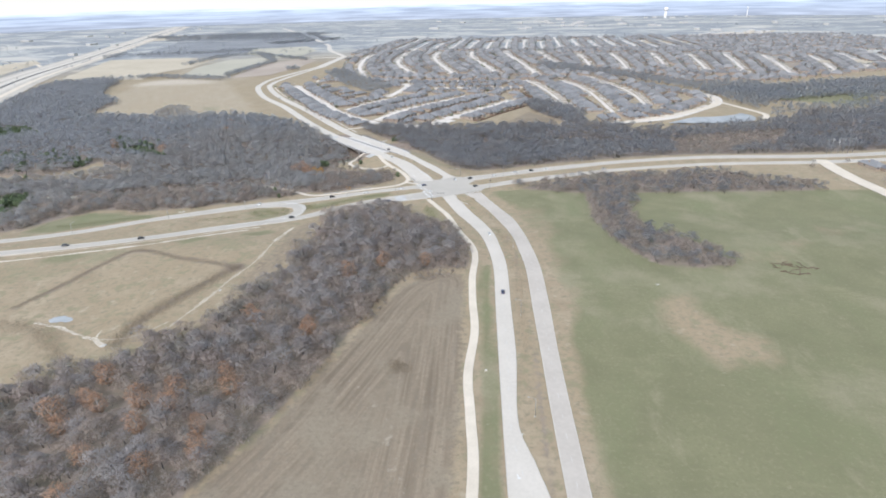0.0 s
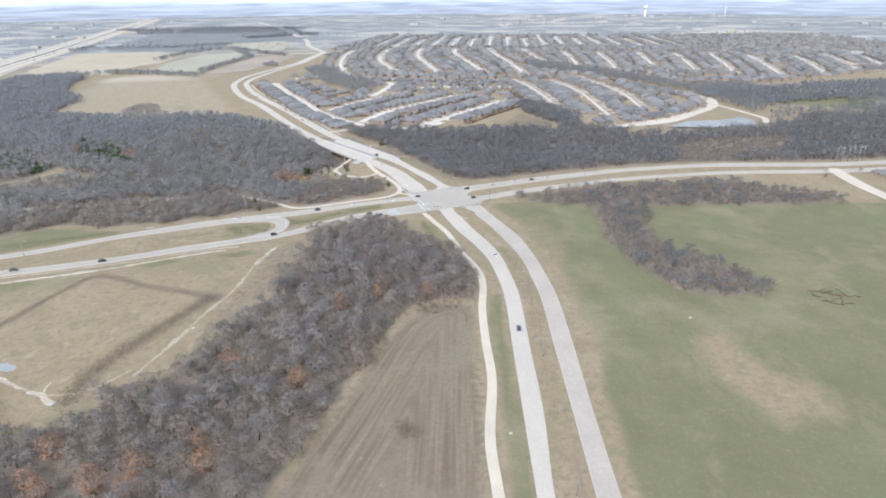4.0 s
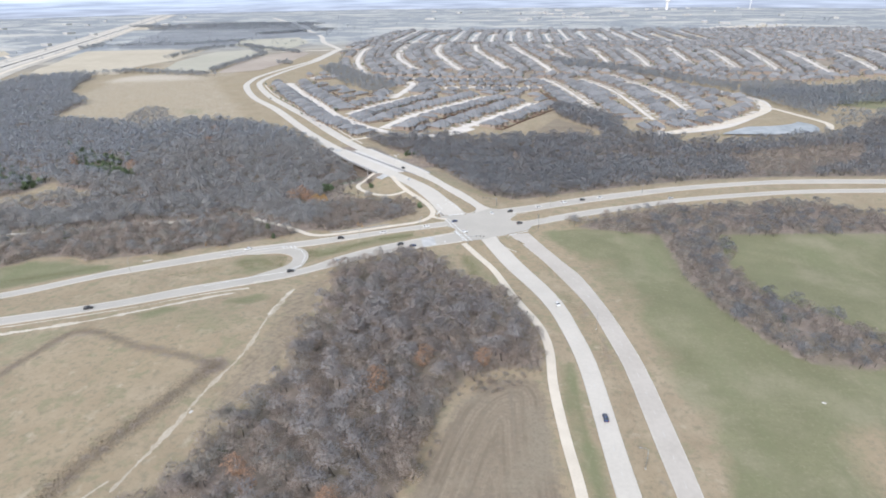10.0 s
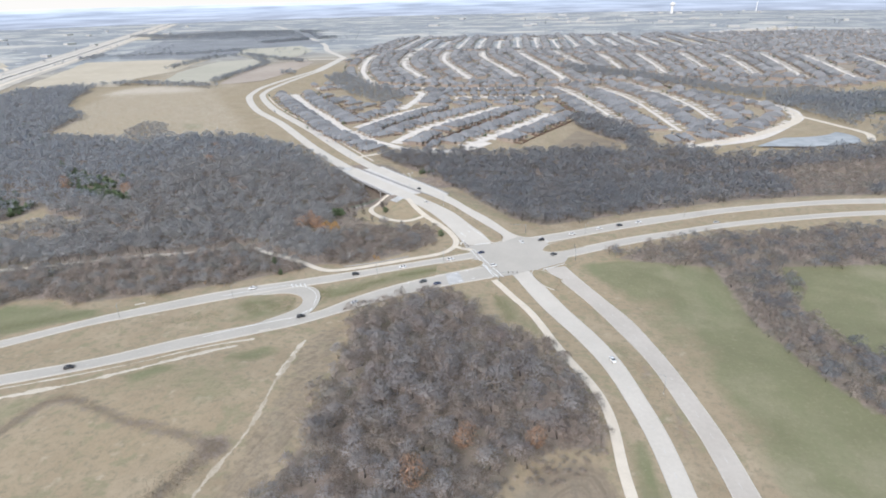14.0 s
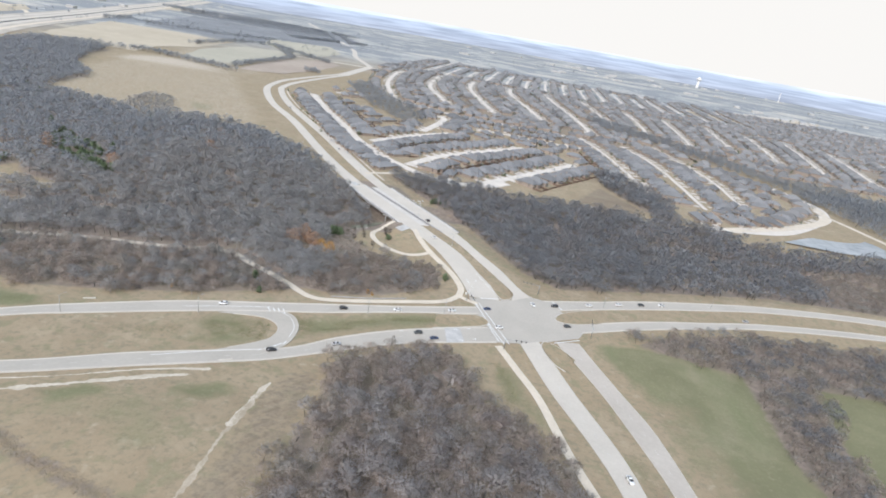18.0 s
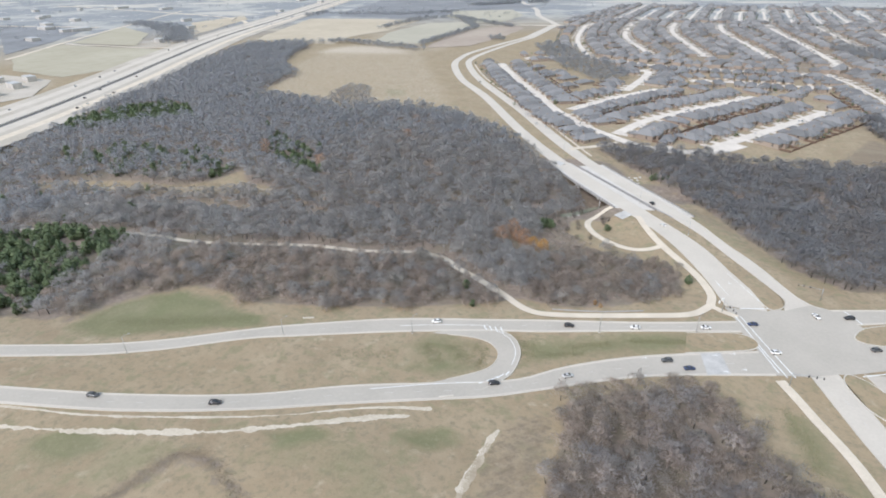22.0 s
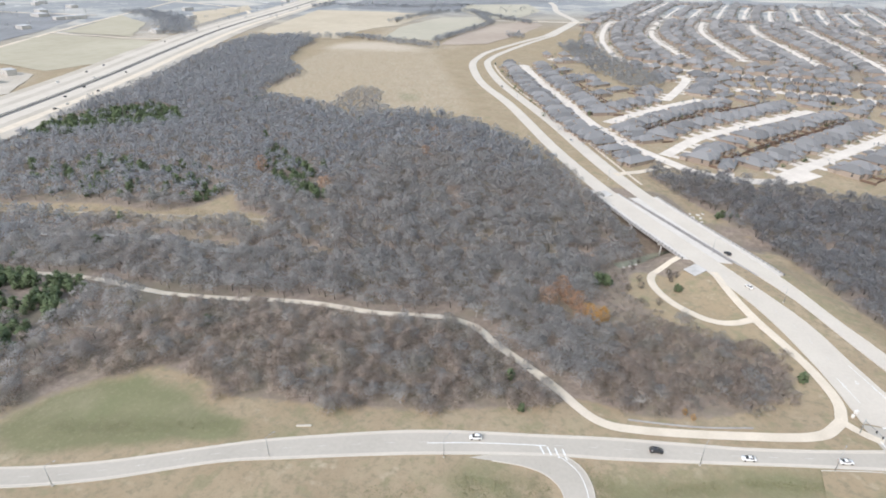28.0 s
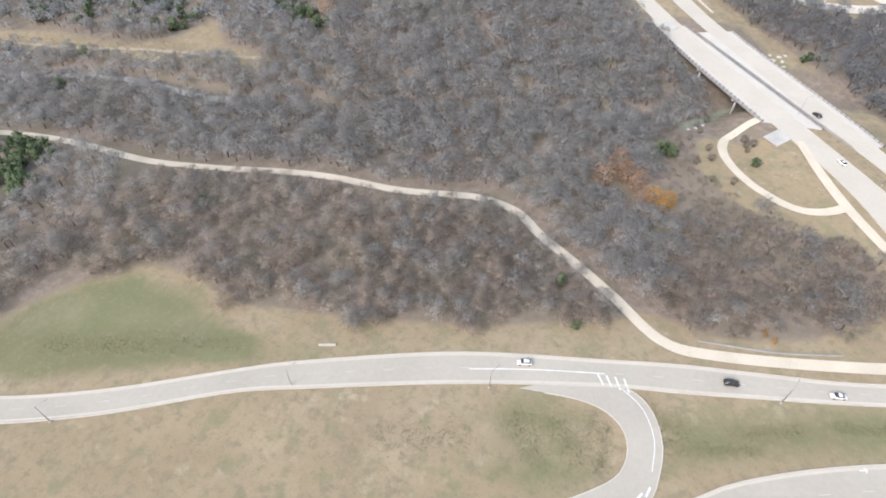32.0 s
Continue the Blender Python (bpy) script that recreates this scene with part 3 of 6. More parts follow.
for ditch in ([(-222, -262), (-212, -229), (-207, -206), (-199, -183), (-185, -183), (-160, -194), (-137, -200), (-111, -209)], [(-114, -206), (-122, -226), (-131, -250), (-140, -278), (-138, -298)]):
    litter += 0.6 * np.exp(-(near_line(GX, GY, np.array(ditch, float)) / 4.4) ** 2)
litter += 0.7 * np.exp(-(near_line(GX, GY, np.array([(-322, -136), (-318, -118), (-308, -101), (-298, -93)], float)) / 5.0) ** 2)
litter += 0.5 * np.exp(-(near_line(GX, GY, np.array([(60, -150), (66, -200), (68, -300), (70, -400)], float)) / 2.6) ** 2)
litter += 0.4 * soft_inside(GX, GY, [(60, 256), (104, 350), (140, 290), (138, 254)], 5)
mown = soft_inside(GX, GY, MOWN_FIELD, 5) + 0.55 * soft_inside(GX, GY, [(-103, -122), (-84, -110), (-82, -165), (-85, -215), (-97, -250), (-106, -248), (-102, -170)], 3) + 0.9 * soft_inside(GX, GY, [(60, 256), (104, 350), (140, 290), (138, 254)], 5)
litter += 0.55 * soft_inside(GX, GY, [(-240, 790), (-130, 700), (60, 620), (200, 560), (330, 640), (620, 690), (1100, 900), (1500, 1500), (1500, 2300), (-400, 2300), (-400, 1250)], 60)
pale = 0.14 * (near_roads(GX, GY) < 5) + 0.34 * np.exp(-(near_line(GX, GY, np.array([(-14, -318), (-2, -332), (7, -349), (14, -370), (24, -405)], float)) / 3.5) ** 2)
mown += 0.45 * soft_inside(GX, GY, [(-12, 24), (-2, 18), (-26, 62), (-68, 114), (-72, 104), (-40, 68)], 3)
pale += 0.4 * soft_inside(GX, GY, [(-594, 335), (-697, 545), (-737, 725), (-660, 780), (-490, 700), (-446, 604), (-352, 448), (-290, 330), (-350, 326), (-432, 300), (-488, 310)], 26)
pale += 0.3 * soft_inside(GX, GY, [(-150, 262), (-60, 250), (30, 300), (110, 440), (140, 610), (-60, 640), (-200, 520), (-340, 640), (-360, 600)], 12) + 0.32 * soft_inside(GX, GY, [(170, 275), (260, 285), (320, 325), (400, 420), (410, 520), (350, 640), (120, 690), (140, 520)], 12)
pale += 0.4 * soft_inside(GX, GY, [(-720, 670), (-480, 740), (-540, 1230), (-780, 1040)], 30) + 0.3 * soft_inside(GX, GY, [(-1300, 300), (-1050, 500), (-1500, 1400), (-2200, 1200)], 60)
pale += 0.6 * soft_inside(GX, GY, [(-1020, 300), (-949, 310), (-890, 262), (-855, 190), (-900, 130), (-1000, 180)], 15) + soft_inside(GX, GY, [(-1125, 600), (-1185, 714), (-1090, 670), (-1060, 600)], 15)
cover = np.clip(np.stack([green, litter, mown, pale], -1), 0, 1).reshape(-1, 4).astype(np.float32)
layer = ground_mesh.color_attributes.new("cover", "FLOAT_COLOR", "POINT")
layer.data.foreach_set("color", cover.ravel())
# mowing swaths run round the field's rim
rim = near_line(GX, GY, np.array([(-88, -480), (-37, -345), (-25, -305), (-10, -250), (-3, -230), (5, -218), (16, -211), (29, -211), (33, -222), (33, -250), (35, -340), (34, -480)], float))
swath = np.stack([0.5 * rim, 0.012 * GX, 0.02 * GY], -1).reshape(-1, 3).astype(np.float32)
ground_mesh.attributes.new("swath", "FLOAT_VECTOR", "POINT").data.foreach_set("vector", swath.ravel())
thing("ground", "dry winter grass, brown leaf litter and green pasture", "ground", ground_mesh, kind="structure")

# ---- roads ----
ROAD_LABEL = "two-lane pale concrete carriageway with raised kerbs"
for k, (a, b) in ROAD_EDGES.items():
    grey = k.startswith(("west", "east"))
    road = thing("road", "grey concrete carriageway with kerbs beside dry verges" if grey else ROAD_LABEL, "road", ribbon("road", a, b, road_level, 0.05, M_CONC2 if grey else M_CONC3 if k == "south_east" else M_CONC, 4), kind="structure")
    for e, s in ((a, 1), (b, -1)):
        if k != "far_north":
            part("kerb", wall_strip("kerb", e, 0.35, -0.2, 0.17, M_KERB, road_level), road, "pale concrete kerb")
            across = (b - a if s > 0 else a - b)
            across = across / np.linalg.norm(across, axis=1)[:, None]
            if grey:
                part("gutter", wall_strip("gutter", e + across * 0.75, 0.9, -0.1, 0.062, M_CONC, road_level), road, "paler concrete gutter strip")

# the crossing itself, one plate that the carriageways run into
bm = bmesh.new()
edge_points = [(-26, -9), (-7, -6), (-3, -2), (1, -2), (13, 8), (20, 7), (31, -3), (36, -9), (42, -16), (43, -27), (40, -34), (25, -43), (20, -46), (16, -47), (6, -53), (-7, -57), (-13, -42), (-16, -36), (-19, -29), (-21, -20)]
bm.faces.new([bm.verts.new((x, y, float(road_level(x, y)) + 0.066)) for x, y in edge_points])
bmesh.ops.triangulate(bm, faces=bm.faces[:])
thing("road_crossing", "broad pale concrete road crossing", "road", finish(bm, "road_crossing", M_CONC2), kind="structure")



def nose(poly):
    """The rounded end of a median: dry grass inside a kerb, standing a little over the lanes."""
    c = curve(poly, 1.5)
    bm = bmesh.new()
    bm.faces.new([bm.verts.new((x, y, float(road_level(x, y)) + 0.17)) for x, y in c])
    bmesh.ops.triangulate(bm, faces=bm.faces[:])
    top = finish(bm, "median_nose", M_GROUND)
    layer = top.color_attributes.new("cover", "FLOAT_COLOR", "POINT")
    layer.data.foreach_set("color", np.tile(np.array([0.2, 0, 0, 0.12], np.float32), len(top.vertices)))
    ob = thing("median_nose", "rounded median end of dry grass inside a kerb", "median", top, kind="structure")
    part("kerb", wall_strip("kerb", c, 0.4, -0.15, 0.21, M_KERB, road_level), ob, "pale concrete kerb")


nose([(-42, -39), (-24, -32), (-17, -31.5), (-12.5, -35.5), (-14.5, -41), (-23, -46), (-42, -55)])
nose([(-14, 15), (-8, 0), (-4.5, -3.5), (0, 0), (2, 7), (-2, 16), (-9, 27)])
nose([(54, 7), (42, 0.5), (33, -5.5), (28, -13), (28, -17), (33, -18.5), (42, -16.5), (56, -10)])
nose([(35.5, -58.5), (27, -48.8), (20.5, -45.5), (17.8, -49), (18.5, -56), (23, -66), (29, -72)])

# the turning bay between the two western carriageways
inner = curve([(-152, -79), (-134, -75), (-124, -76), (-118, -82), (-118, -92), (-125, -101), (-138, -113)], 2.5)
outer = curve([(-134, -66), (-122, -65), (-114, -69), (-109, -78), (-108, -88), (-110, -98), (-122, -116)], 2.5)
n = min(len(inner), len(outer))
resample = lambda e: np.stack([np.interp(np.linspace(0, 1, n), np.linspace(0, 1, len(e)), e[:, j]) for j in range(2)], 1)
inner, outer = resample(inner), resample(outer)
bay = thing("turning_bay", "curved pale concrete turning lane across the median", "road", ribbon("turning_bay", inner, outer, road_level, 0.058, M_CONC2, 4), kind="structure")
part("kerb", wall_strip("kerb", inner[3:-3], 0.35, -0.2, 0.2, M_KERB, road_level), bay)
part("kerb", wall_strip("kerb", outer[4:-4], 0.35, -0.2, 0.2, M_KERB, road_level), bay)

for k, line in TRAIL_LINES.items():
    half = 2.1 if k != "spur" else 1.7
    thing("trail", "winding pale concrete walking trail", "path", ribbon("trail", offset(line, half), offset(line, -half), ground_level, 0.2 if k != "spur" else 0.22, M_TRAIL, 3), kind="structure")

for lo, hi in ((206, 640),):
    e = ROAD_EDGES["north_east"][1]
    e = offset(e[(e[:, 1] > lo) & (e[:, 1] < hi)], -5.5)
    thing("sidewalk", "narrow pale concrete sidewalk along the road", "path", ribbon("sidewalk", offset(e, 1.1), offset(e, -1.1), ground_level, 0.18, M_TRAIL, 2), kind="structure")


# ---- bridge over the creek ----
def slab(name, a, b, low, high, mat, level):
    """A thick plate between two edge lines."""
    n = len(a)
    za, zb = level(a[:, 0], a[:, 1]), level(b[:, 0], b[:, 1])
    v = np.concatenate([np.c_[a, za + low], np.c_[a, za + high], np.c_[b, zb + high], np.c_[b, zb + low]])
    i = np.arange(n - 1)
    f = [np.stack([k * n + i, k * n + i + 1, (k + 1) % 4 * n + i + 1, (k + 1) % 4 * n + i], 1) for k in range(4)]
    f.append(np.array([[0, n, 2 * n, 3 * n], [4 * n - 1, 3 * n - 1, 2 * n - 1, n - 1]]))
    return mesh_arrays(name, v, np.vstack(f), [mat])


M_BRIDGE = material("bridge_concrete", (0.4, 0.39, 0.37), (0.58, 0.56, 0.53), 0.2, 2.0, 0.9)
M_DECK = material("pale_deck_concrete", (0.55, 0.515, 0.465), (0.65, 0.61, 0.56), 0.1, 1.2, 0.88)
# Dark shade below the deck is put into this colour; rail posts share it.
M_GIRDER = material("girder_shade_and_post_concrete", (0.14, 0.135, 0.13), (0.24, 0.235, 0.225), 0.3, 2.0, 0.9)
# Darker grey than the deck, so that the parapets stand out.
M_PARAPET = material("grey_parapet", (0.3, 0.29, 0.285), (0.44, 0.43, 0.42), 0.3, 2.0, 0.9)
bridge = thing("road_bridge", "twin concrete road bridge decks over a wooded creek", "bridge")
for k in ("north_west", "north_east"):
    a, b = ROAD_EDGES[k]
    on = (ROAD_MID[k][:, 1] > 97) & (ROAD_MID[k][:, 1] < 186)
    a, b = a[on], b[on]
    out_a, out_b = (0.3, 0.06) if k == "north_west" else (0.06, 0.3)
    wide_a, wide_b = a + (a - b) * out_a, b + (b - a) * out_b
    # their inner edges leave a narrow gap between them
    gap = np.array([(-151.0, 196.0), (-58.0, 96.0)])
    way = (gap[1] - gap[0]) / np.linalg.norm(gap[1] - gap[0])
    if k == "north_west":
        wide_b = gap[0] + ((wide_b - gap[0]) @ way)[:, None] * way + 1.2 * np.array([way[1], -way[0]])
    else:
        wide_a = gap[0] + ((wide_a - gap[0]) @ way)[:, None] * way - 1.2 * np.array([way[1], -way[0]])
    deck = part("deck", slab("deck", wide_a, wide_b, -0.35, 0.047, M_DECK, road_level), bridge, "pale concrete bridge deck")
    for e, s in ((wide_a, -1), (wide_b, 1)):
        rail = part("parapet", wall_strip("parapet", e, 0.4, -0.6, 0.85 if (k == "north_west") == (s < 0) else 0.45, M_PARAPET, road_level), deck, "pale concrete parapet")
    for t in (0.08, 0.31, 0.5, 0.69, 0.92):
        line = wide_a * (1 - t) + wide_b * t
        part("girder", wall_strip("girder", line, 0.6, -2.2, -0.35, M_GIRDER, road_level), deck, "concrete girder with under-deck shade in its colour")
    for u in (0.27, 0.5, 0.73):
        m = int(u * (len(a) - 1))
        pa, pb = wide_a[m], wide_b[m]
        d = pb - pa
        ang = math.degrees(math.atan2(d[1], d[0]))
        mid = (pa + pb) / 2
        top = float(road_level(*mid)) - 1.9
        cap = part("pier_cap", box_mesh("pier_cap", float(np.linalg.norm(d)) * 0.9, 1.1, 1.1, M_BRIDGE, 0.08), bridge, at=pose(mid[0], mid[1], top - 1.1, 0, 0, ang))
        for w in (0.14, 0.5, 0.86):
            q = pa + d * w
            base = float(ground_level(*q)) - 0.5
            part("column", tube_mesh("column", [(0, 0, 0), (0, 0, top - 1.0 - base)], [0.5, 0.5], M_BRIDGE, 12), bridge, at=pose(q[0], q[1], base))
    # posts of the railing on the outer side
    outer_edge = wide_a if k == "north_west" else wide_b
    posts = curve(outer_edge, 3.0)
    for j, p in enumerate(posts):
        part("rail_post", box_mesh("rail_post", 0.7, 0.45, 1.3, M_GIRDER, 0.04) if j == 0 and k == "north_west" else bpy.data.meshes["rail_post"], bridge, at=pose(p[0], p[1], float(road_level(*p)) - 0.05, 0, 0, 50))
for x, y, ang, l in ((-86, 89, 50, 8), (-150, 178, 50, 9)):
    z = float(ground_level(x, y))
    apron = new("apron", box_mesh("apron", 9, l, 0.5, M_BRIDGE, 0.1))
    apron.parent = bridge
    apron.matrix_basis = pose(x, y, z - 0.1, 0, -9, ang)
    apron["label"] = "white concrete slope paving"


# ---- trees ----
def outward(V, T, I, h):
    """Turns every spray of a crown so that its face looks up."""
    a, b, c = (V[T[:, k]] for k in range(3))
    n = np.cross(b - a, c - a)
    back = (I == 1) & (n[:, 2] < 0)
    T[back] = T[back][:, [0, 2, 1]]
    return V, T, I


def crown_normals(v):
    """Soft shading of a crown: looks out of its middle and up."""
    n = v - np.array([0, 0, 0.42 * v[:, 2].max()])
    n /= np.linalg.norm(n, axis=1)[:, None] + 1e-6
    n[:, 2] += 0.5
    return n / (np.linalg.norm(n, axis=1)[:, None] + 1e-6)


def tree_arrays(rng, h, r, twigs, limbs, width=0.2, length=1.6, gap=0.5, forked=True):
    """Bare tree: tapered trunk and limbs of three sides, and a rounded crown of thin sprays. Places, triangles, 0 for bark and 1 for twigs."""
    V, T, I = [], [], []

    def limb(a, b, ra, rb):
        d = (b - a) / (np.linalg.norm(b - a) + 1e-9)
        u = np.cross(d, (0.2, 0.9, 0.3))
        u /= np.linalg.norm(u)
        w = np.cross(d, u)
        o = len(V)
        for p, q in ((a, ra), (b, rb)):
            for s in range(3):
                V.append(p + q * (math.cos(2.094 * s) * u + math.sin(2.094 * s) * w))
        for s in range(3):
            e = (s + 1) % 3
            T.extend(((o + s, o + e, o + 3 + e), (o + s, o + 3 + e, o + 3 + s)))
            I.extend((0, 0))

    fork = np.array([rng.normal(0, 0.03 * h), rng.normal(0, 0.03 * h), 0.32 * h])
    limb(np.zeros(3), fork, 0.026 * h, 0.017 * h)
    mid = np.array([0, 0, 0.6 * h])
    lobes = []
    for k in range(limbs):
        ang = 2 * math.pi * (k + rng.uniform(0, 0.8)) / limbs
        out = rng.uniform(0.4, 0.75) * r if k else 0.1 * r
        tip = np.array([math.cos(ang) * out, math.sin(ang) * out, (0.84 if k == 0 else rng.uniform(0.42, 0.78)) * h])
        lobes.append((tip, rng.uniform(0.45, 0.7) * r))
        if forked:
            limb(fork, tip, 0.012 * h, 0.004 * h)
        for _ in range(forked):
            q = fork * 0.45 + tip * 0.55
            limb(q, q + rng.normal(0, 0.22 * r, 3) + np.array([0, 0, 0.1 * h]), 0.006 * h, 0.002 * h)
    for _ in range(twigs):
        c, lr = lobes[rng.integers(len(lobes))]
        d = rng.normal(0, 1, 3)
        d /= np.linalg.norm(d)
        d[2] = abs(d[2]) * 0.9 - 0.25
        p = c + d * lr * rng.uniform(gap, 1.0)
        n = d.copy()
        d = 0.7 * d + 0.8 * np.cross(d, rng.normal(0, 1, 3)) + np.array([0, 0, 0.4])
        d *= length * rng.uniform(0.5, 1.3) / np.linalg.norm(d)
        w = np.cross(d, n + rng.normal(0, 0.45, 3))
        w *= width * rng.uniform(0.5, 1.2) / (np.linalg.norm(w) + 1e-9)
        o = len(V)
        V.extend((p - w / 2, p + w / 2, p + d))
        T.append((o, o + 1, o + 2))
        I.append(1)
    return outward(np.array(V), np.array(T), np.array(I), h)


def leafy_arrays(rng, h, r, leaves, size, cone=0.0, limbs=5):
    """Leafy tree: trunk and a crown of many small leaf clumps with gaps."""
    V, T, I = tree_arrays(rng, h, r, 0, limbs, forked=limbs > 1)
    V, T, I = list(V), list(T), list(I)
    lobes = [rng.normal(0, 1, 3) for _ in range(7)]
    for _ in range(leaves):
        d = rng.normal(0, 1, 3)
        d /= np.linalg.norm(d)
        z = 0.56 * h + d[2] * 0.44 * h
        bulge = 0.72 + 0.38 * max((d @ l) / np.linalg.norm(l) for l in lobes) ** 3
        k = r * (1 - cone * (z / h)) * rng.uniform(0.25, 1.0) ** 0.7 * bulge
        p = np.array([d[0] * k, d[1] * k, 0.15 * h + (z - 0.15 * h) * min(1.0, bulge)])
        u, w = rng.normal(0, 1, 3), rng.normal(0, 1, 3)
        o = len(V)
        V.extend((p, p + u * size / np.linalg.norm(u), p + w * size / np.linalg.norm(w)))
        T.append((o, o + 1, o + 2))
        I.append(1)
    return outward(np.array(V), np.array(T), np.array(I), h)


rng = np.random.default_rng(7)
M_TWIG_GROVE = material("grove_twigs", (0.31, 0.278, 0.258), (0.6, 0.562, 0.535), 0.09, 0.45, 0.95, island=0.25, third=(0.46, 0.385, 0.34), tscale=0.05, tone=0.55, thin=0.42)
M_SHRUB = material("dark_shrub_twigs", (0.075, 0.062, 0.048), (0.19, 0.15, 0.115), 0.3, 1.5, 0.95, island=0.4)
NEAR_TREES = [tree_arrays(rng, rng.uniform(9, 11), rng.uniform(4.0, 5.0), 480, 9, 0.24, 1.5, 0.3) for _ in range(7)]
GROWN_TREES = [tree_arrays(rng, rng.uniform(9, 11), rng.uniform(4.5, 5.5), 330, 9, 0.33, 1.5, 0.3, False) for _ in range(7)]
GROVE_TREES = [tree_arrays(rng, rng.uniform(9, 11), rng.uniform(3.8, 4.8), 430, 9, 0.28, 1.4, 0.35, False) for _ in range(6)]
RIM_TREES = [tree_arrays(rng, rng.uniform(6, 8), rng.uniform(3.0, 4.0), 300, 7, 0.25, 1.3, 0.3, False) for _ in range(5)]
LOW_TREES = [tree_arrays(rng, rng.uniform(6, 8), rng.uniform(3.0, 4.0), 340, 7, 0.2, 1.4, 0.25, False) for _ in range(5)]
HEDGE_TREES = [tree_arrays(rng, rng.uniform(6, 8), rng.uniform(3.0, 4.0), 190, 7, 0.3, 1.4, 0.3, False) for _ in range(5)]
BROWN_TREES = [tree_arrays(rng, rng.uniform(6, 8), rng.uniform(3.0, 4.0), 340, 7, 0.2, 1.4, 0.25) for _ in range(5)]
FAR_TREES = [tree_arrays(rng, rng.uniform(9, 11), rng.uniform(4.3, 5.3), 72, 8, 0.82, 1.8, 0.35, False) for _ in range(5)]
SPECKS = [tree_arrays(rng, 9.5, 5.0, 13, 4, 1.9, 2.8, 0.5, False) for _ in range(4)]
EVER_TREES = [leafy_arrays(rng, rng.uniform(6, 8), rng.uniform(2.8, 3.5), 210, 1.1, 0.35) for _ in range(3)]
RUST_TREES = [leafy_arrays(rng, 8.0, rng.uniform(3.0, 3.8), 800, 0.36) for _ in range(3)]


def grow(name, label, category, protos, places, mats, lo=0.75, hi=1.2, seed=1):
    """Many trees as one object: each turned, sized and set on the ground."""
    r = np.random.default_rng(seed)
    V, T, I, K, N, o = [], [], [], [], [], 0
    z = ground_level(places[:, 0], places[:, 1])
    for (x, y), zz in zip(places, z):
        v, t, i = protos[r.integers(len(protos))]
        s, a = r.uniform(lo, hi), r.uniform(0, 2 * math.pi)
        c, q = math.cos(a) * s, math.sin(a) * s
        w = np.empty_like(v)
        w[:, 0], w[:, 1], w[:, 2] = v[:, 0] * c - v[:, 1] * q + x, v[:, 0] * q + v[:, 1] * c + y, v[:, 2] * s * r.uniform(0.85, 1.15) + zz - 0.1
        m = crown_normals(v)
        N.append(np.c_[(m[:, 0] * c - m[:, 1] * q) / s, (m[:, 0] * q + m[:, 1] * c) / s, m[:, 2]])
        V.append(w)
        T.append(t + o)
        I.append(i)
        K.append(np.full(len(v), r.random()))
        o += len(v)
    me = mesh_arrays(name, np.vstack(V), np.vstack(T), mats, np.concatenate(I), smooth=True, tone=np.concatenate(K))
    me.normals_split_custom_set_from_vertices(np.vstack(N).astype(np.float32))
    return thing(name, label, category, me, kind="stuff")


def tree_thing(name, label, proto, mats, category="tree", group=""):
    """One tree with its trunk and crown as parts."""
    v, t, i = proto
    ob = thing(name, label, category, group=group)
    for k, pname in enumerate(("trunk", "crown")):
        f = t[i == k]
        used, inv = np.unique(f, return_inverse=True)
        me = mesh_arrays(pname, v[used], inv.reshape(-1, 3), [mats[k]], smooth=True, tone=np.full(len(used), (len(v) * 7 % 10) / 10))
        if k:
            me.normals_split_custom_set_from_vertices(crown_normals(v)[used].astype(np.float32))
        part(pname, me, ob)
    return ob


def plant(proto_obs, places, r, lo=0.8, hi=1.2):
    """The first of the kinds stand at the first places, copies at the others."""
    for n, (x, y) in enumerate(places):
        k = n % len(proto_obs)
        s = r.uniform(lo, hi)
        m = pose(x, y, float(ground_level(x, y)) - 0.1, 0, 0, r.uniform(0, 360)) @ Matrix.Diagonal((s, s, s * r.uniform(0.85, 1.15), 1))
        if n < len(proto_obs):
            proto_obs[k].matrix_basis = m
        else:
            c = copy_thing(proto_obs[k], Matrix())
            c.matrix_basis = m


def scatter(poly, spacing, seed, jitter=0.45):
    r = np.random.default_rng(seed)
    p = np.array(poly)
    (x0, y0), (x1, y1) = p.min(0), p.max(0)
    X, Y = np.meshgrid(np.arange(x0, x1, spacing), np.arange(y0, y1, spacing * 0.87), indexing="ij")
    X = X + (np.arange(X.shape[1]) % 2)[None] * spacing / 2
    X, Y = X + r.uniform(-jitter, jitter, X.shape) * spacing, Y + r.uniform(-jitter, jitter, X.shape) * spacing
    dx = 2.6 * np.sin(X * 0.13 + Y * 0.07) + 2.0 * np.sin(X * 0.31 - Y * 0.23)
    k = inside(X + dx, Y - dx, poly)
    return np.stack([X[k], Y[k]], 1)


def clear_of_ways(p, trail=4.5, road=6.0):
    keep = near_roads(p[:, 0], p[:, 1]) > road
    keep &= TRAIL_NEAR(p[:, 0], p[:, 1]) > np.where((p[:, 0] > -128) & (p[:, 1] > -60), 7.0, trail)
    keep &= CREEK_NEAR(p[:, 0], p[:, 1]) > np.where((p[:, 0] > -490) & (p[:, 0] < -345), 4.5, 1.2)
    keep &= near_line(p[:, 0], p[:, 1], np.array(BRIDGE, float)) > 17
    return p[keep]


def thinned(p, scale, level, seed):
    """Leaves out places where slow noise is low."""
    v = np.array([noise.noise((x * scale, y * scale, seed)) for x, y in p])
    return p[v > level]


def split(p, mask):
    return p[mask], p[~mask]


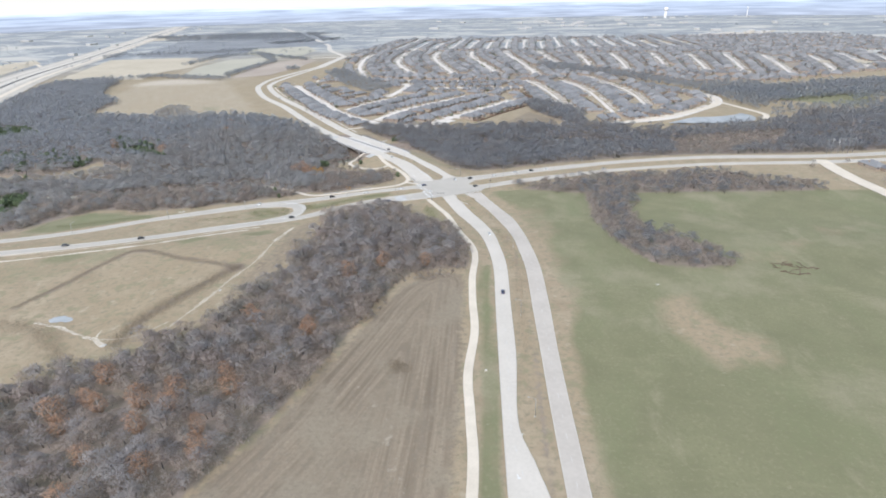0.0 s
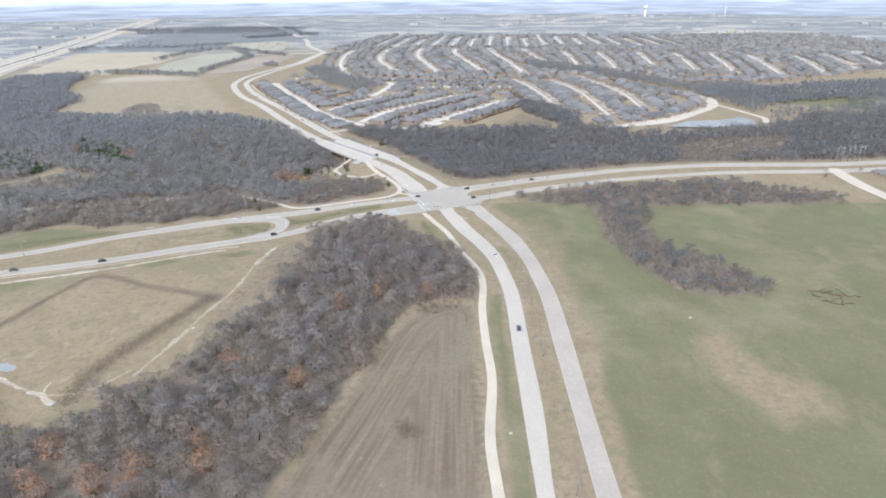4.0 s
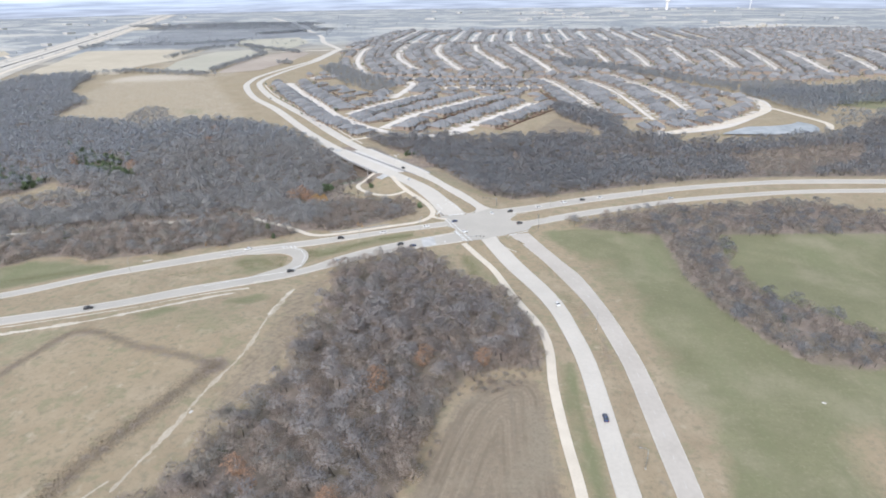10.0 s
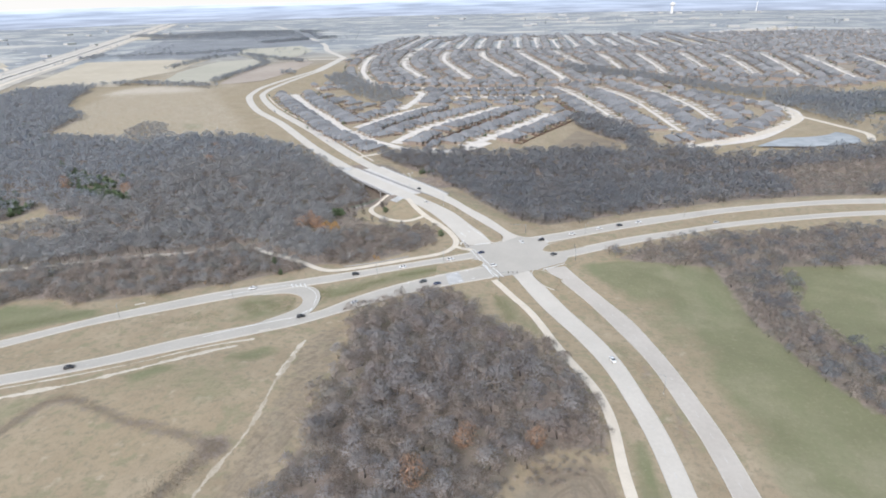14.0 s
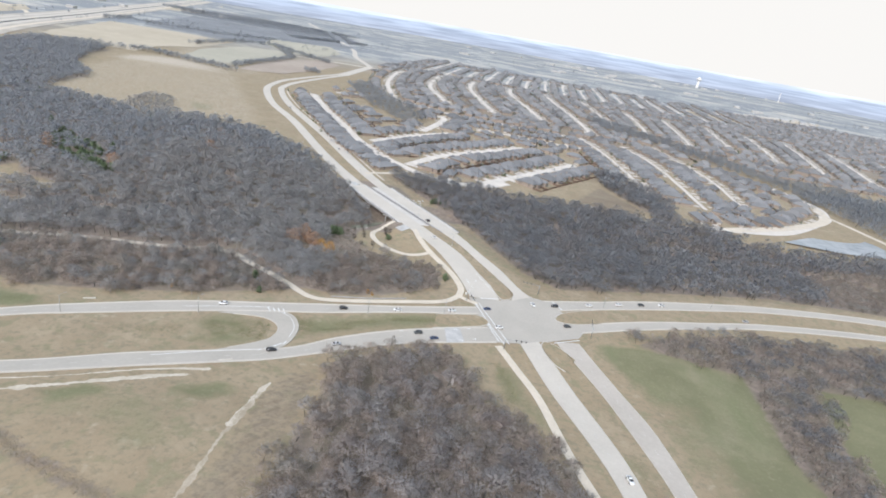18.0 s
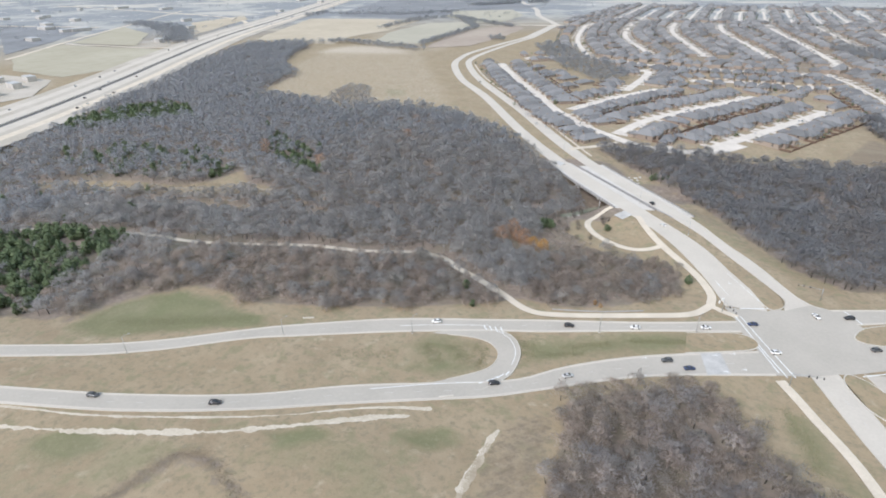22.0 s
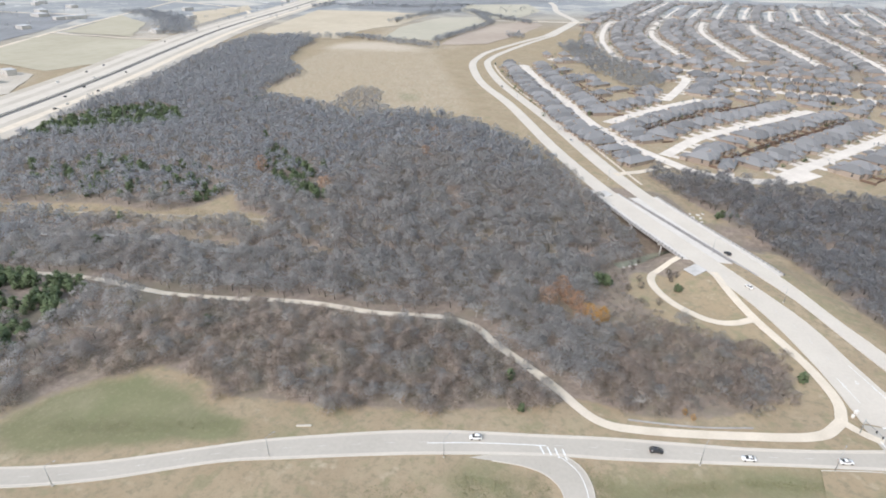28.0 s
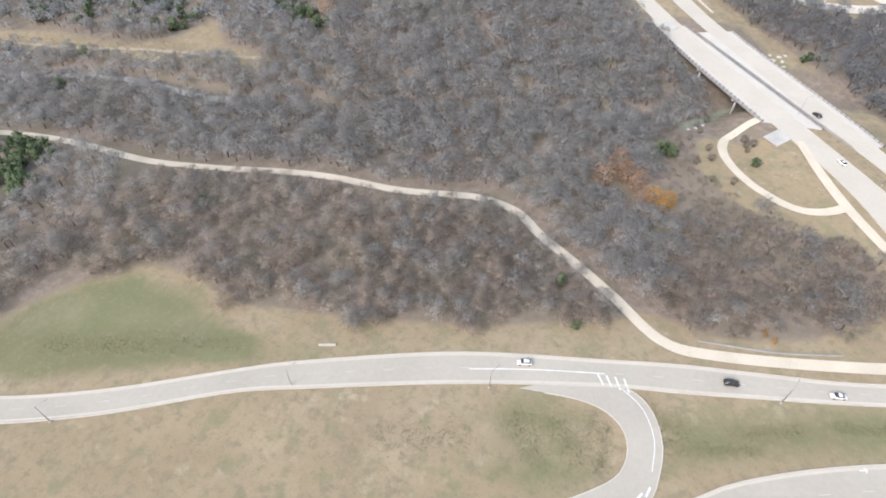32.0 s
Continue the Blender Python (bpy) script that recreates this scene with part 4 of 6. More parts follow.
rust_at = [(-151, 28), (-138, 30), (-134, 23), (-143, 34), (-147, 40), (-339, 110), (-318, 258), (-405, 120), (-300, 200), (-20, -204), (7, -204), (-37, -224), (-121, -343), (-97, -345), (-86, -336), (-69, -325), (-66, -358), (-127, -355), (-45, -286), (-79, -270), (-121, -330), (-42, -285), (-73, -277), (-63, -333), (-113, -348), (-90, -359), (-84, -346), (-59, -371), (-76, -380), (-101, -376), (-120, -362), (-130, -385), (-95, -395)]
KEEP_CLEAR = np.array(rust_at + [(-128, 19), (-131, 22), (-126, 22), (-72, 182), (-67, 184), (-75, 179), (-131, 57), (-142, -50), (-152, -33), (-79, -27), (-84, -31)], float)
trees = {}
for n, (k, poly) in enumerate(WOODS.items()):
    p = clear_of_ways(scatter(poly, {"hedge": 5.6, "grove": 5.7}.get(k, 6.5), 20 + n), road=7)
    p = p[~inside(p[:, 0], p[:, 1], CLEARING)]
    away = np.hypot(p[:, :1] - KEEP_CLEAR[:, 0], p[:, 1:] - KEEP_CLEAR[:, 1])
    p = p[np.min(away, axis=1) > np.where(p[:, 1] > 10, 6.5, 5.4)]
    p = p[~inside(p[:, 0], p[:, 1], [(-132, 70), (-124, 92), (-108, 128), (-98, 110), (-106, 92), (-112, 62), (-122, 60)])]
    trees[k] = thinned(p, 0.09, -0.42, n)
LOOP_BRUSH = [(-138, 62), (-136, 48), (-124, 34), (-112, 27), (-98, 27), (-88, 34), (-104, 46), (-116, 62), (-122, 78), (-130, 84)]
WEDGE_BRUSH = [(-66, 34), (-76, 20), (-66, 2), (-72, -14), (-66, -24), (-46, -4), (-42, 10), (-50, 27)]
west = trees["west"]
tall = np.random.default_rng(79).random(len(west))
west = west[~inside(west[:, 0], west[:, 1], LOOP_BRUSH) & ~(inside(west[:, 0], west[:, 1], WEDGE_BRUSH) & (tall > 0.25))]
# cedars stand in loose bands among the bare trees
chance = 0.008 + 0.85 * inside(west[:, 0], west[:, 1], [(-690, 95), (-672, 160), (-655, 235), (-590, 222), (-560, 185), (-605, 150), (-640, 110)])
chance = chance + 0.34 * inside(west[:, 0], west[:, 1], [(-590, 50), (-534, 100), (-483, 96), (-455, 115), (-415, 90), (-400, 62), (-460, 50), (-518, 26)]) + 0.44 * inside(west[:, 0], west[:, 1], [(-430, 165), (-397, 155), (-345, 118), (-318, 84), (-340, 92), (-376, 105), (-415, 130)])
chance = chance + 0.9 * inside(west[:, 0], west[:, 1], [(-480, -160), (-440, -60), (-424, -48), (-395, -45), (-368, -60), (-362, -92), (-350, -128), (-345, -150), (-420, -165)])
cedar = np.random.default_rng(77).random(len(west)) < chance * (west[:, 0] < -330)
cedars, west = split(west, cedar)
grow("cedars", "dark green cedars among bare trees", "trees", EVER_TREES, cedars, [M_BARK, M_EVER], 0.75, 1.35, seed=8)
wx, wy = west.T
blur = np.random.default_rng(78).normal(0, 28, len(wx))
far_w = (wx + blur < -345) | (wy + blur > 210)
far_west, west = split(west, far_w)
mid_west, far_west = split(far_west, (far_west[:, 0] > -470) & (far_west[:, 1] < 70 + 0.4 * (far_west[:, 0] + 400)))
wx, wy = west.T
trail_y = np.interp(wx, TRAIL_LINES["west"][::-1, 0], TRAIL_LINES["west"][::-1, 1])
brown = ((wy < trail_y) & (wx < -95)) | ((wx > -118) & (wy < 34) & (wx * 0.3 + wy < 10))
thicket, west = split(west, brown)
near = np.argsort(np.hypot(west[:, 0] + 118, west[:, 1] - 30))
single, west = west[near[:150]], west[near[150:]]
tk = np.argsort(np.hypot(thicket[:, 0] + 150, thicket[:, 1] + 40))
single_brown, thicket = thicket[tk[:150:1]], thicket[tk[150:]]
grow("woodland", "dense bare grey winter woodland", "woods", GROWN_TREES, west, [M_BARK, M_TWIG], 0.7, 1.2, seed=2)
thicket = thicket[np.random.default_rng(80).random(len(thicket)) < 0.58]
greyish = np.random.default_rng(5).random(len(thicket)) < 0.3
grow("thicket", "low brown leafless thicket between the trail and the road", "thicket", LOW_TREES, thicket[~greyish], [M_BARK, M_TWIG_BROWN], 0.7, 1.3, seed=3)
brush = scatter(WOODS["west"], 4.2, 45)
flats = inside(brush[:, 0], brush[:, 1], LOOP_BRUSH) | inside(brush[:, 0], brush[:, 1], WEDGE_BRUSH)
flats = clear_of_ways(brush[flats], road=9)
brush = clear_of_ways(brush[(brush[:, 0] > -330) & (brush[:, 1] < 34)], road=9)
brush = brush[((brush[:, 1] < np.interp(brush[:, 0], TRAIL_LINES["west"][::-1, 0], TRAIL_LINES["west"][::-1, 1])) & (brush[:, 0] < -95)) | ((brush[:, 0] > -118) & (brush[:, 0] * 0.3 + brush[:, 1] < 10))]
BRUSH = [tree_arrays(rng, rng.uniform(3.0, 4.2), rng.uniform(2.0, 2.8), 150, 6, 0.17, 1.1, 0.15, False) for _ in range(4)]
grow("thicket_brush", "low grey-brown leafless brush under thicket trees", "brush", BRUSH, brush, [M_BARK, M_TWIG_BROWN], 0.7, 1.2, seed=34)
grow("thicket_brush", "low brown brush on open litter beside the trail loop", "brush", BRUSH, flats, [M_BARK, M_TWIG_BROWN], 0.45, 0.85, seed=38)
grow("thicket", "grey leafless trees standing in brown thicket", "thicket", GROWN_TREES, thicket[greyish], [M_BARK, M_TWIG], 0.55, 1.0, seed=33)
grow("woodland", "bare grey woodland beyond the knoll", "woods", GROWN_TREES, mid_west, [M_BARK, M_TWIG], 0.7, 1.1, seed=44)
grow("woodland", "far bare grey winter woodland", "woods", FAR_TREES, far_west, [M_BARK, M_TWIG_HAZED], 0.7, 1.2, seed=4)
east_low = inside(trees["east"][:, 0], trees["east"][:, 1], [(263, 181), (326, 203), (422, 224), (372, 143), (282, 100), (248, 98)])
EAST_GREY = trees["east"][~east_low]
grow("thicket", "low brown scrub inside the creek woodland", "thicket", LOW_TREES[:3], trees["east"][east_low], [M_BARK, M_TWIG_BROWN], 0.6, 1.0, seed=35)
grow("woodland", "bare grey woodland along the creek", "woods", FAR_TREES, EAST_GREY[EAST_GREY[:, 0] >= 120], [M_BARK, M_TWIG_SHADED], 0.7, 1.2, seed=5)
grow("woodland", "bare grey woodland beside the bridge", "woods", GROWN_TREES, EAST_GREY[EAST_GREY[:, 0] < 120], [M_BARK, M_TWIG_SHADED], 0.7, 1.2, seed=55)
gr = trees["grove"]
rim_d = near_line(gr[:, 0], gr[:, 1], np.array(WOODS["grove"] + WOODS["grove"][:1], float))
gr_brown = np.random.default_rng(6).random(len(gr)) < np.where(rim_d < 9, 0.88, 0.6)
grow("grove", "bare grey trees beside the mown field", "woods", GROVE_TREES, gr[~gr_brown], [M_BARK, M_TWIG_GROVE], 0.65, 1.25, seed=6)
south = scatter([(-72, -430), (-92, -485), (-128, -560), (-175, -604), (-260, -612), (-345, -585), (-310, -500), (-262, -458), (-240, -436)], 6.6, 29)
south = south[south[:, 1] < -458]
grow("grove", "bare grey trees at the grove's southern end", "woods", FAR_TREES, south, [M_BARK, M_TWIG_GROVE], 0.65, 1.1, seed=67)
grow("grove", "lower brown leafless trees along the grove's rim", "woods", RIM_TREES, gr[gr_brown], [M_BARK, M_TWIG_BROWN], 0.7, 1.3, seed=66)
scrub = scatter([(10, -192), (34, -196), (36, -209), (24, -216), (8, -217), (-4, -232), (-14, -256), (-28, -306), (-34, -304), (-20, -250), (-8, -222)], 3.4, 46)
grow("thicket_brush", "low brown brush along the grove's edge", "brush", BRUSH, clear_of_ways(scrub, road=5), [M_BARK, M_TWIG_BROWN], 0.4, 0.8, seed=39)
hg = np.random.default_rng(17).random(len(trees["hedge"])) < 0.66
grow("hedgerow", "bare brown hedgerow trees in green pasture", "hedge", HEDGE_TREES, trees["hedge"][hg], [M_BARK, M_TWIG_BROWN], 0.65, 1.08, seed=7)
grow("hedgerow", "bare grey hedgerow trees in green pasture", "hedge", GROWN_TREES, trees["hedge"][~hg], [M_BARK, M_TWIG_SHADED], 0.5, 0.85, seed=70)
r = np.random.default_rng(12)
plant([tree_thing("tree", "bare grey winter tree beside the trail", p, [M_BARK, M_TWIG], group="trees by the trail") for p in NEAR_TREES], single, r, 0.75, 1.1)
plant([tree_thing("small_tree", "low bare brown tree in the thicket", p, [M_BARK, M_TWIG_BROWN], group="thicket trees") for p in BROWN_TREES], np.delete(single_brown, np.s_[::4], 0), r, 0.7, 1.15)
plant([tree_thing("small_tree", "bare grey tree in the brown thicket", p, [M_BARK, M_TWIG], group="thicket trees") for p in NEAR_TREES[:4]], single_brown[::4], r, 0.6, 1.0)
plant([tree_thing("oak_tree", "oak holding rust-brown dead leaves", p, [M_BARK, M_RUST], group="rust-leaved oaks") for p in RUST_TREES], rust_at, r, 1.25, 1.65)
plant([tree_thing("golden_tree", "small tree with golden autumn leaves", RUST_TREES[0], [M_BARK, M_GOLD], group="golden trees")], [(-126, 22), (-130, 24), (-124, 25)], r, 1.05, 1.25)
plant([tree_thing("golden_bush", "low bush with dull golden leaves", RUST_TREES[1], [M_BARK, M_GOLD], group="golden bushes")], [(-82, -30), (-85, -28), (-186, -63)], r, 0.35, 0.45)
plant([tree_thing("cedar_tree", "round dark green cedar", p, [M_BARK, M_EVER], group="single cedars") for p in EVER_TREES], [(-93, 69), (-72, 182), (-67, 184), (-75, 179), (-63, 186), (-142, -50), (-152, -33), (-43, 9), (-296, -52), (-327, -58), (-488, 8), (157, -160), (-376, 78), (-347, 110), (-89, -259)], r, 0.5, 0.85)

plant([tree_thing("cedar_tree", "broad dark green cedar standing in brown brush", p, [M_BARK, M_EVER], group="single cedars") for p in EVER_TREES[:2]], [(-131, 63), (-128, 62), (-133, 60)], r, 0.95, 1.1)
plant([tree_thing("shrub_tree", "bare dark brown shrubby tree inside the trail loop", RUST_TREES[2], [M_BARK, M_SHRUB], group="loop shrubs")], [(-98, 82), (-97, 79), (-99, 86), (-95, 83), (-101, 51), (-109, 50), (-117, 60), (-122, 80), (-118, 90), (-125, 72), (-113, 74), (-116, 104), (-120, 98), (-111, 66)], r, 0.35, 0.62)

M_SNAG = material("bleached_dead_wood", (0.5, 0.48, 0.45), (0.7, 0.68, 0.64), 0.3, 2.0, 0.95)
SNAGS = [tree_arrays(rng, rng.uniform(8, 10), rng.uniform(3.5, 4.5), 110, 9, 0.1, 1.6, 0.3) for _ in range(3)]
plant([tree_thing("dead_tree", "bleached leafless dead tree among brown thicket", p, [M_SNAG, M_SNAG], group="bleached dead trees") for p in SNAGS], [(-246, -56), (-213, -77), (-186, -42), (-101, -30), (-332, -105), (-224, -22), (-33, -257), (-70, -260), (-45, -248), (-34, -239), (-62, -300), (-96, -352)], r, 0.8, 1.1)

ESTATE_WOODS = [[(-352, 870), (-330, 930), (-240, 775), (-150, 640), (-140, 560), (-176, 540), (-253, 649)],
                [(160, 975), (172, 890), (268, 800), (346, 674), (384, 597), (418, 520), (424, 425), (440, 345), (470, 400), (560, 475), (545, 560), (545, 640), (432, 640), (372, 770), (288, 905), (190, 1030)],
                [(436, 300), (500, 332), (640, 332), (760, 400), (900, 480), (900, 620), (640, 630), (625, 500), (605, 400), (520, 385), (470, 380)]]
grow("woodland", "grey brush running out into the tan field", "woods", FAR_TREES, scatter([(-470, 298), (-488, 395), (-473, 415), (-445, 388), (-420, 340), (-405, 298)], 6.2, 93), [M_BARK, M_TWIG], 0.5, 0.8, seed=37)
belt = np.vstack([scatter(w, 8.5 if n < 2 else 11.5, 90 + n) for n, w in enumerate(ESTATE_WOODS)])
grow("woodland", "bare grey tree belt between rows of houses", "woods", FAR_TREES, belt, [M_BARK, M_TWIG_HAZED], 0.7, 1.1, seed=36)

# far tree lines, belts and yards: too many to count
FAR_BELTS = [
    ([(-880, 740), (-782, 790), (-725, 806), (-630, 774), (-545, 752)], 24), ([(-572, 810), (-572, 975), (-574, 1141)], 13), ([(-802, 1070), (-804, 1204), (-792, 1348), (-716, 1388), (-579, 1156)], 18),
    ([(-716, 1388), (-601, 1282), (-485, 1187)], 14), ([(-1211, 1331), (-1214, 1465)], 22), ([(-1159, 1407), (-1033, 1449), (-919, 1470), (-795, 1588)], 13), ([(-1674, 2476), (-1413, 2373), (-1272, 2509), (-1089, 2580), (-828, 2561)], 90), 
    ([(430, 520), (560, 540), (760, 620), (1100, 690)], 70), ([(470, 440), (640, 500), (900, 560)], 50), ([(110, 380), (140, 330), (158, 285)], 22), ([(-470, 960), (-440, 940)], 26),
    ([(-1100, 700), (-1220, 810), (-1330, 900), (-1560, 1000)], 60),
    ([(600, 330), (900, 380), (1300, 400)], 60), ([(640, 180), (760, 230), (900, 260)], 40), ([(700, 60), (1000, 90)], 30), ([(-900, -200), (-700, -260), (-520, -300)], 60), ([(-860, 1900), (-640, 2150)], 60),
]
places = []
r = np.random.default_rng(31)
for line, wide in FAR_BELTS:
    c = curve(line, 4.0)
    for k in range(max(3, int(wide / 6))):
        q = offset(c, 0) + r.normal(0, 1, (len(c), 2)) * wide * 0.3
        places.append(q[r.random(len(q)) < 0.75])
for k in range(3600):
    a, d = r.uniform(0.15, 2.9), r.uniform(1500, 4300)
    x, y = math.cos(a) * d, math.sin(a) * d
    if noise.noise((x * 0.0022, y * 0.0022, 3.0)) > 0.02:
        places.append(np.array([[x, y]]))
places.append(scatter([(-1440, 2130), (-1600, 2444), (-1300, 2700), (-900, 2700), (-703, 2180), (-1247, 2150)], 15, 38))
places = np.vstack(places)
places = places[near_roads(places[:, 0], places[:, 1]) > 6]
grow("tree_belts", "distant bare tree belts between fields", "trees", SPECKS, places, [M_BARK, M_TWIG_HAZED], 0.75, 1.15, seed=9)

# ---- housing estate ----
STREETS = {
    "a": [(-353, 657), (-288, 530), (-240, 447), (-199, 373), (-170, 331), (-145, 300), (-127, 284)],
    "b": [(-118, 288), (-90, 360), (-40, 435), (15, 515)],
    "c": [(-32, 270), (28, 365), (84, 457)],
    "d": [(-127, 284), (-110, 270), (-90, 256), (-60, 252), (-28, 264), (-6, 290)],
    "e": [(-180, 374), (-156, 425), (-120, 487), (-96, 522)],
    "s": [(-134, 500), (-125, 567), (-119, 640), (-131, 664)],
    "f": [(-231, 771), (-293, 998), (-324, 1252), (-319, 1349)],
    "g": [(-133, 830), (-206, 1087), (-221, 1303), (-217, 1420)],
    "h": [(-40, 832), (-108, 1150), (-121, 1300), (-118, 1420)],
    "i": [(66, 805), (34, 998), (-8, 1232), (-14, 1400)],
    "j": [(149, 777), (137, 956), (102, 1264), (92, 1420)],
    "k": [(171, 363), (144, 601), (120, 700)],
    "l": [(228, 340), (222, 564), (190, 700)],
    "m": [(290, 400), (292, 560), (250, 760)],
    "n": [(204, 267), (252, 279), (307, 306), (367, 368), (406, 421), (417, 505), (350, 640)],
    "o": [(-60, 592), (-22, 604), (76, 598), (140, 610)],
    "p": [(-330, 720), (-242, 765), (-130, 716), (0, 700), (130, 700)],
    "q": [(225, 960), (214, 1120), (196, 1400)],
}
for k in range(17):
    x = -278 + 62 * k
    STREETS["close%d" % k] = [(x, 1480), (x + 14, 1760), (x + 30, 2060 - 6 * (k % 3) * 20)]
for k, (a, b) in enumerate((((288, 940), (306, 1290)), ((363, 870), (402, 1280)), ((460, 915), (520, 1300)), ((528, 835), (612, 1250)), ((594, 790), (706, 1230)), ((682, 780), (790, 1180)), ((780, 790), (900, 1150)), ((880, 840), (1010, 1220)), ((990, 930), (1120, 1320)))):
    STREETS["east%d" % k] = [a, ((a[0] + b[0]) / 2 + 4, (a[1] + b[1]) / 2), b]
STREET_LINES = {k: curve(v, 8) for k, v in STREETS.items()}
STREET_NEAR = Nearness([(v, 0) for v in STREET_LINES.values()], 52)
for k, line in STREET_LINES.items():
    half = 5.6 if k in "abcdenops" else 4.6 if k in "fghij" else 3.0 if k in "klmq" else 3.8
    thing("street", "pale concrete residential street", "street", ribbon("street", offset(line, half), offset(line, -half), ground_level, 0.22, M_STREET, 2), kind="structure")


def hip_roof(x0, x1, y0, y1, h, rise, eave=0.5):
    """A hipped roof over a rectangle, closed below, with its ridge along the longer side."""
    bm = bmesh.new()
    x0, x1, y0, y1 = x0 - eave, x1 + eave, y0 - eave, y1 + eave
    base = [bm.verts.new(p) for p in ((x0, y0, h), (x1, y0, h), (x1, y1, h), (x0, y1, h))]
    low = [bm.verts.new((v.co.x, v.co.y, h - 0.25)) for v in base]
    w, d = x1 - x0, y1 - y0
    if w > d:
        a, b = bm.verts.new((x0 + d / 2, (y0 + y1) / 2, h + rise)), bm.verts.new((x1 - d / 2, (y0 + y1) / 2, h + rise))
        bm.faces.new((base[0], base[1], b, a)), bm.faces.new((base[1], base[2], b)), bm.faces.new((base[2], base[3], a, b)), bm.faces.new((base[3], base[0], a))
    else:
        a, b = bm.verts.new(((x0 + x1) / 2, y0 + w / 2, h + rise)), bm.verts.new(((x0 + x1) / 2, y1 - w / 2, h + rise))
        bm.faces.new((base[0], base[1], a)), bm.faces.new((base[1], base[2], b, a)), bm.faces.new((base[2], base[3], b)), bm.faces.new((base[3], base[0], a, b))
    for k in range(4):
        bm.faces.new((base[k], low[k], low[(k + 1) % 4], base[(k + 1) % 4]))
    bm.faces.new(low[::-1])
    return finish(bm, "roof", M_ROOF)


def house_kind(w, d, h, rise, mirror, wing_h):
    """Brick house: main block and a garage wing towards the street (-y), roofs, doors, windows, chimney."""
    ob = thing("house", "brick house with a grey shingled hipped roof", "house", group="estate houses")
    m = -1 if mirror else 1
    wall = part("wall", box_mesh("wall", w, d, h + 0.6, M_BRICK), ob, at=pose(0, 0, -0.6))
    gx, gw, gd = m * (w / 2 - 3.6), 7.2, 7.0
    wing = part("garage_wing", box_mesh("garage_wing", gw, gd, wing_h + 0.6, M_BRICK), ob, at=pose(gx, -d / 2 - gd / 2 + 1.5, -0.6))
    roof = part("roof", hip_roof(-w / 2, w / 2, -d / 2, d / 2, h, rise), ob, "grey shingled hipped roof")
    part("chimney", box_mesh("chimney", 0.9, 1.3, 1.8, M_BRICK, 0.05), roof, at=pose(-m * w * 0.3, d * 0.12, h + rise * 0.45))
    part("wing_roof", hip_roof(gx - gw / 2, gx + gw / 2, -d / 2 - gd + 1.5, -d / 2 + 3.5, wing_h, rise * 0.6), ob)
    part("rear_roof", hip_roof(-m * w / 2 if m > 0 else w * 0.02, -w * 0.02 if m > 0 else w / 2, d * 0.1, d / 2 + 2.4, h, rise * 0.55), ob)
    part("rear_wing", box_mesh("rear_wing", w * 0.44, 2.6, h + 0.4, M_BRICK), ob, at=pose(-m * w * 0.25, d / 2 + 1.1, -0.6))
    part("garage_door", box_mesh("garage_door", 4.9, 0.12, 2.2, M_GARAGE, 0.02), wing, "pale panelled garage door", at=pose(0, -gd / 2 - 0.02, 0.6))
    part("front_door", box_mesh("front_door", 1.0, 0.12, 2.1, M_FENCE, 0.02), ob, at=pose(-m * w * 0.08, -d / 2 - 0.02, 0))
    win = box_mesh("window", 1.5, 0.12, 1.4, M_GLASS)
    for x, y, a in ((-m * w * 0.32, -d / 2 - 0.02, 0), (-w * 0.3, d / 2 + 0.02, 0), (w * 0.05, d / 2 + 0.02, 0), (w * 0.33, d / 2 + 0.02, 0), (w / 2 + 0.02, d * 0.2, 90), (-w / 2 - 0.02, d * 0.2, 90)):
        part("window", win, ob, at=pose(x, y, 1.0, 0, 0, a))
        if h > 4:
            part("window", win, ob, at=pose(x, y, 2.9, 0, 0, a))
    return ob


ESTATE = [(-330, 620), (-265, 520), (-140, 345), (-110, 320), (40, 345), (98, 425), (130, 460), (165, 400), (195, 330), (240, 310), (330, 375), (390, 430), (400, 500), (370, 585), (330, 660), (255, 785), (155, 970), (185, 1050), (300, 925), (385, 785), (440, 660), (600, 660), (760, 740), (1150, 980), (1400, 1500), (1450, 2000), (-330, 2000), (-400, 1300), (-330, 1000), (-240, 800), (-130, 630), (-130, 560), (-180, 520), (-260, 630)]


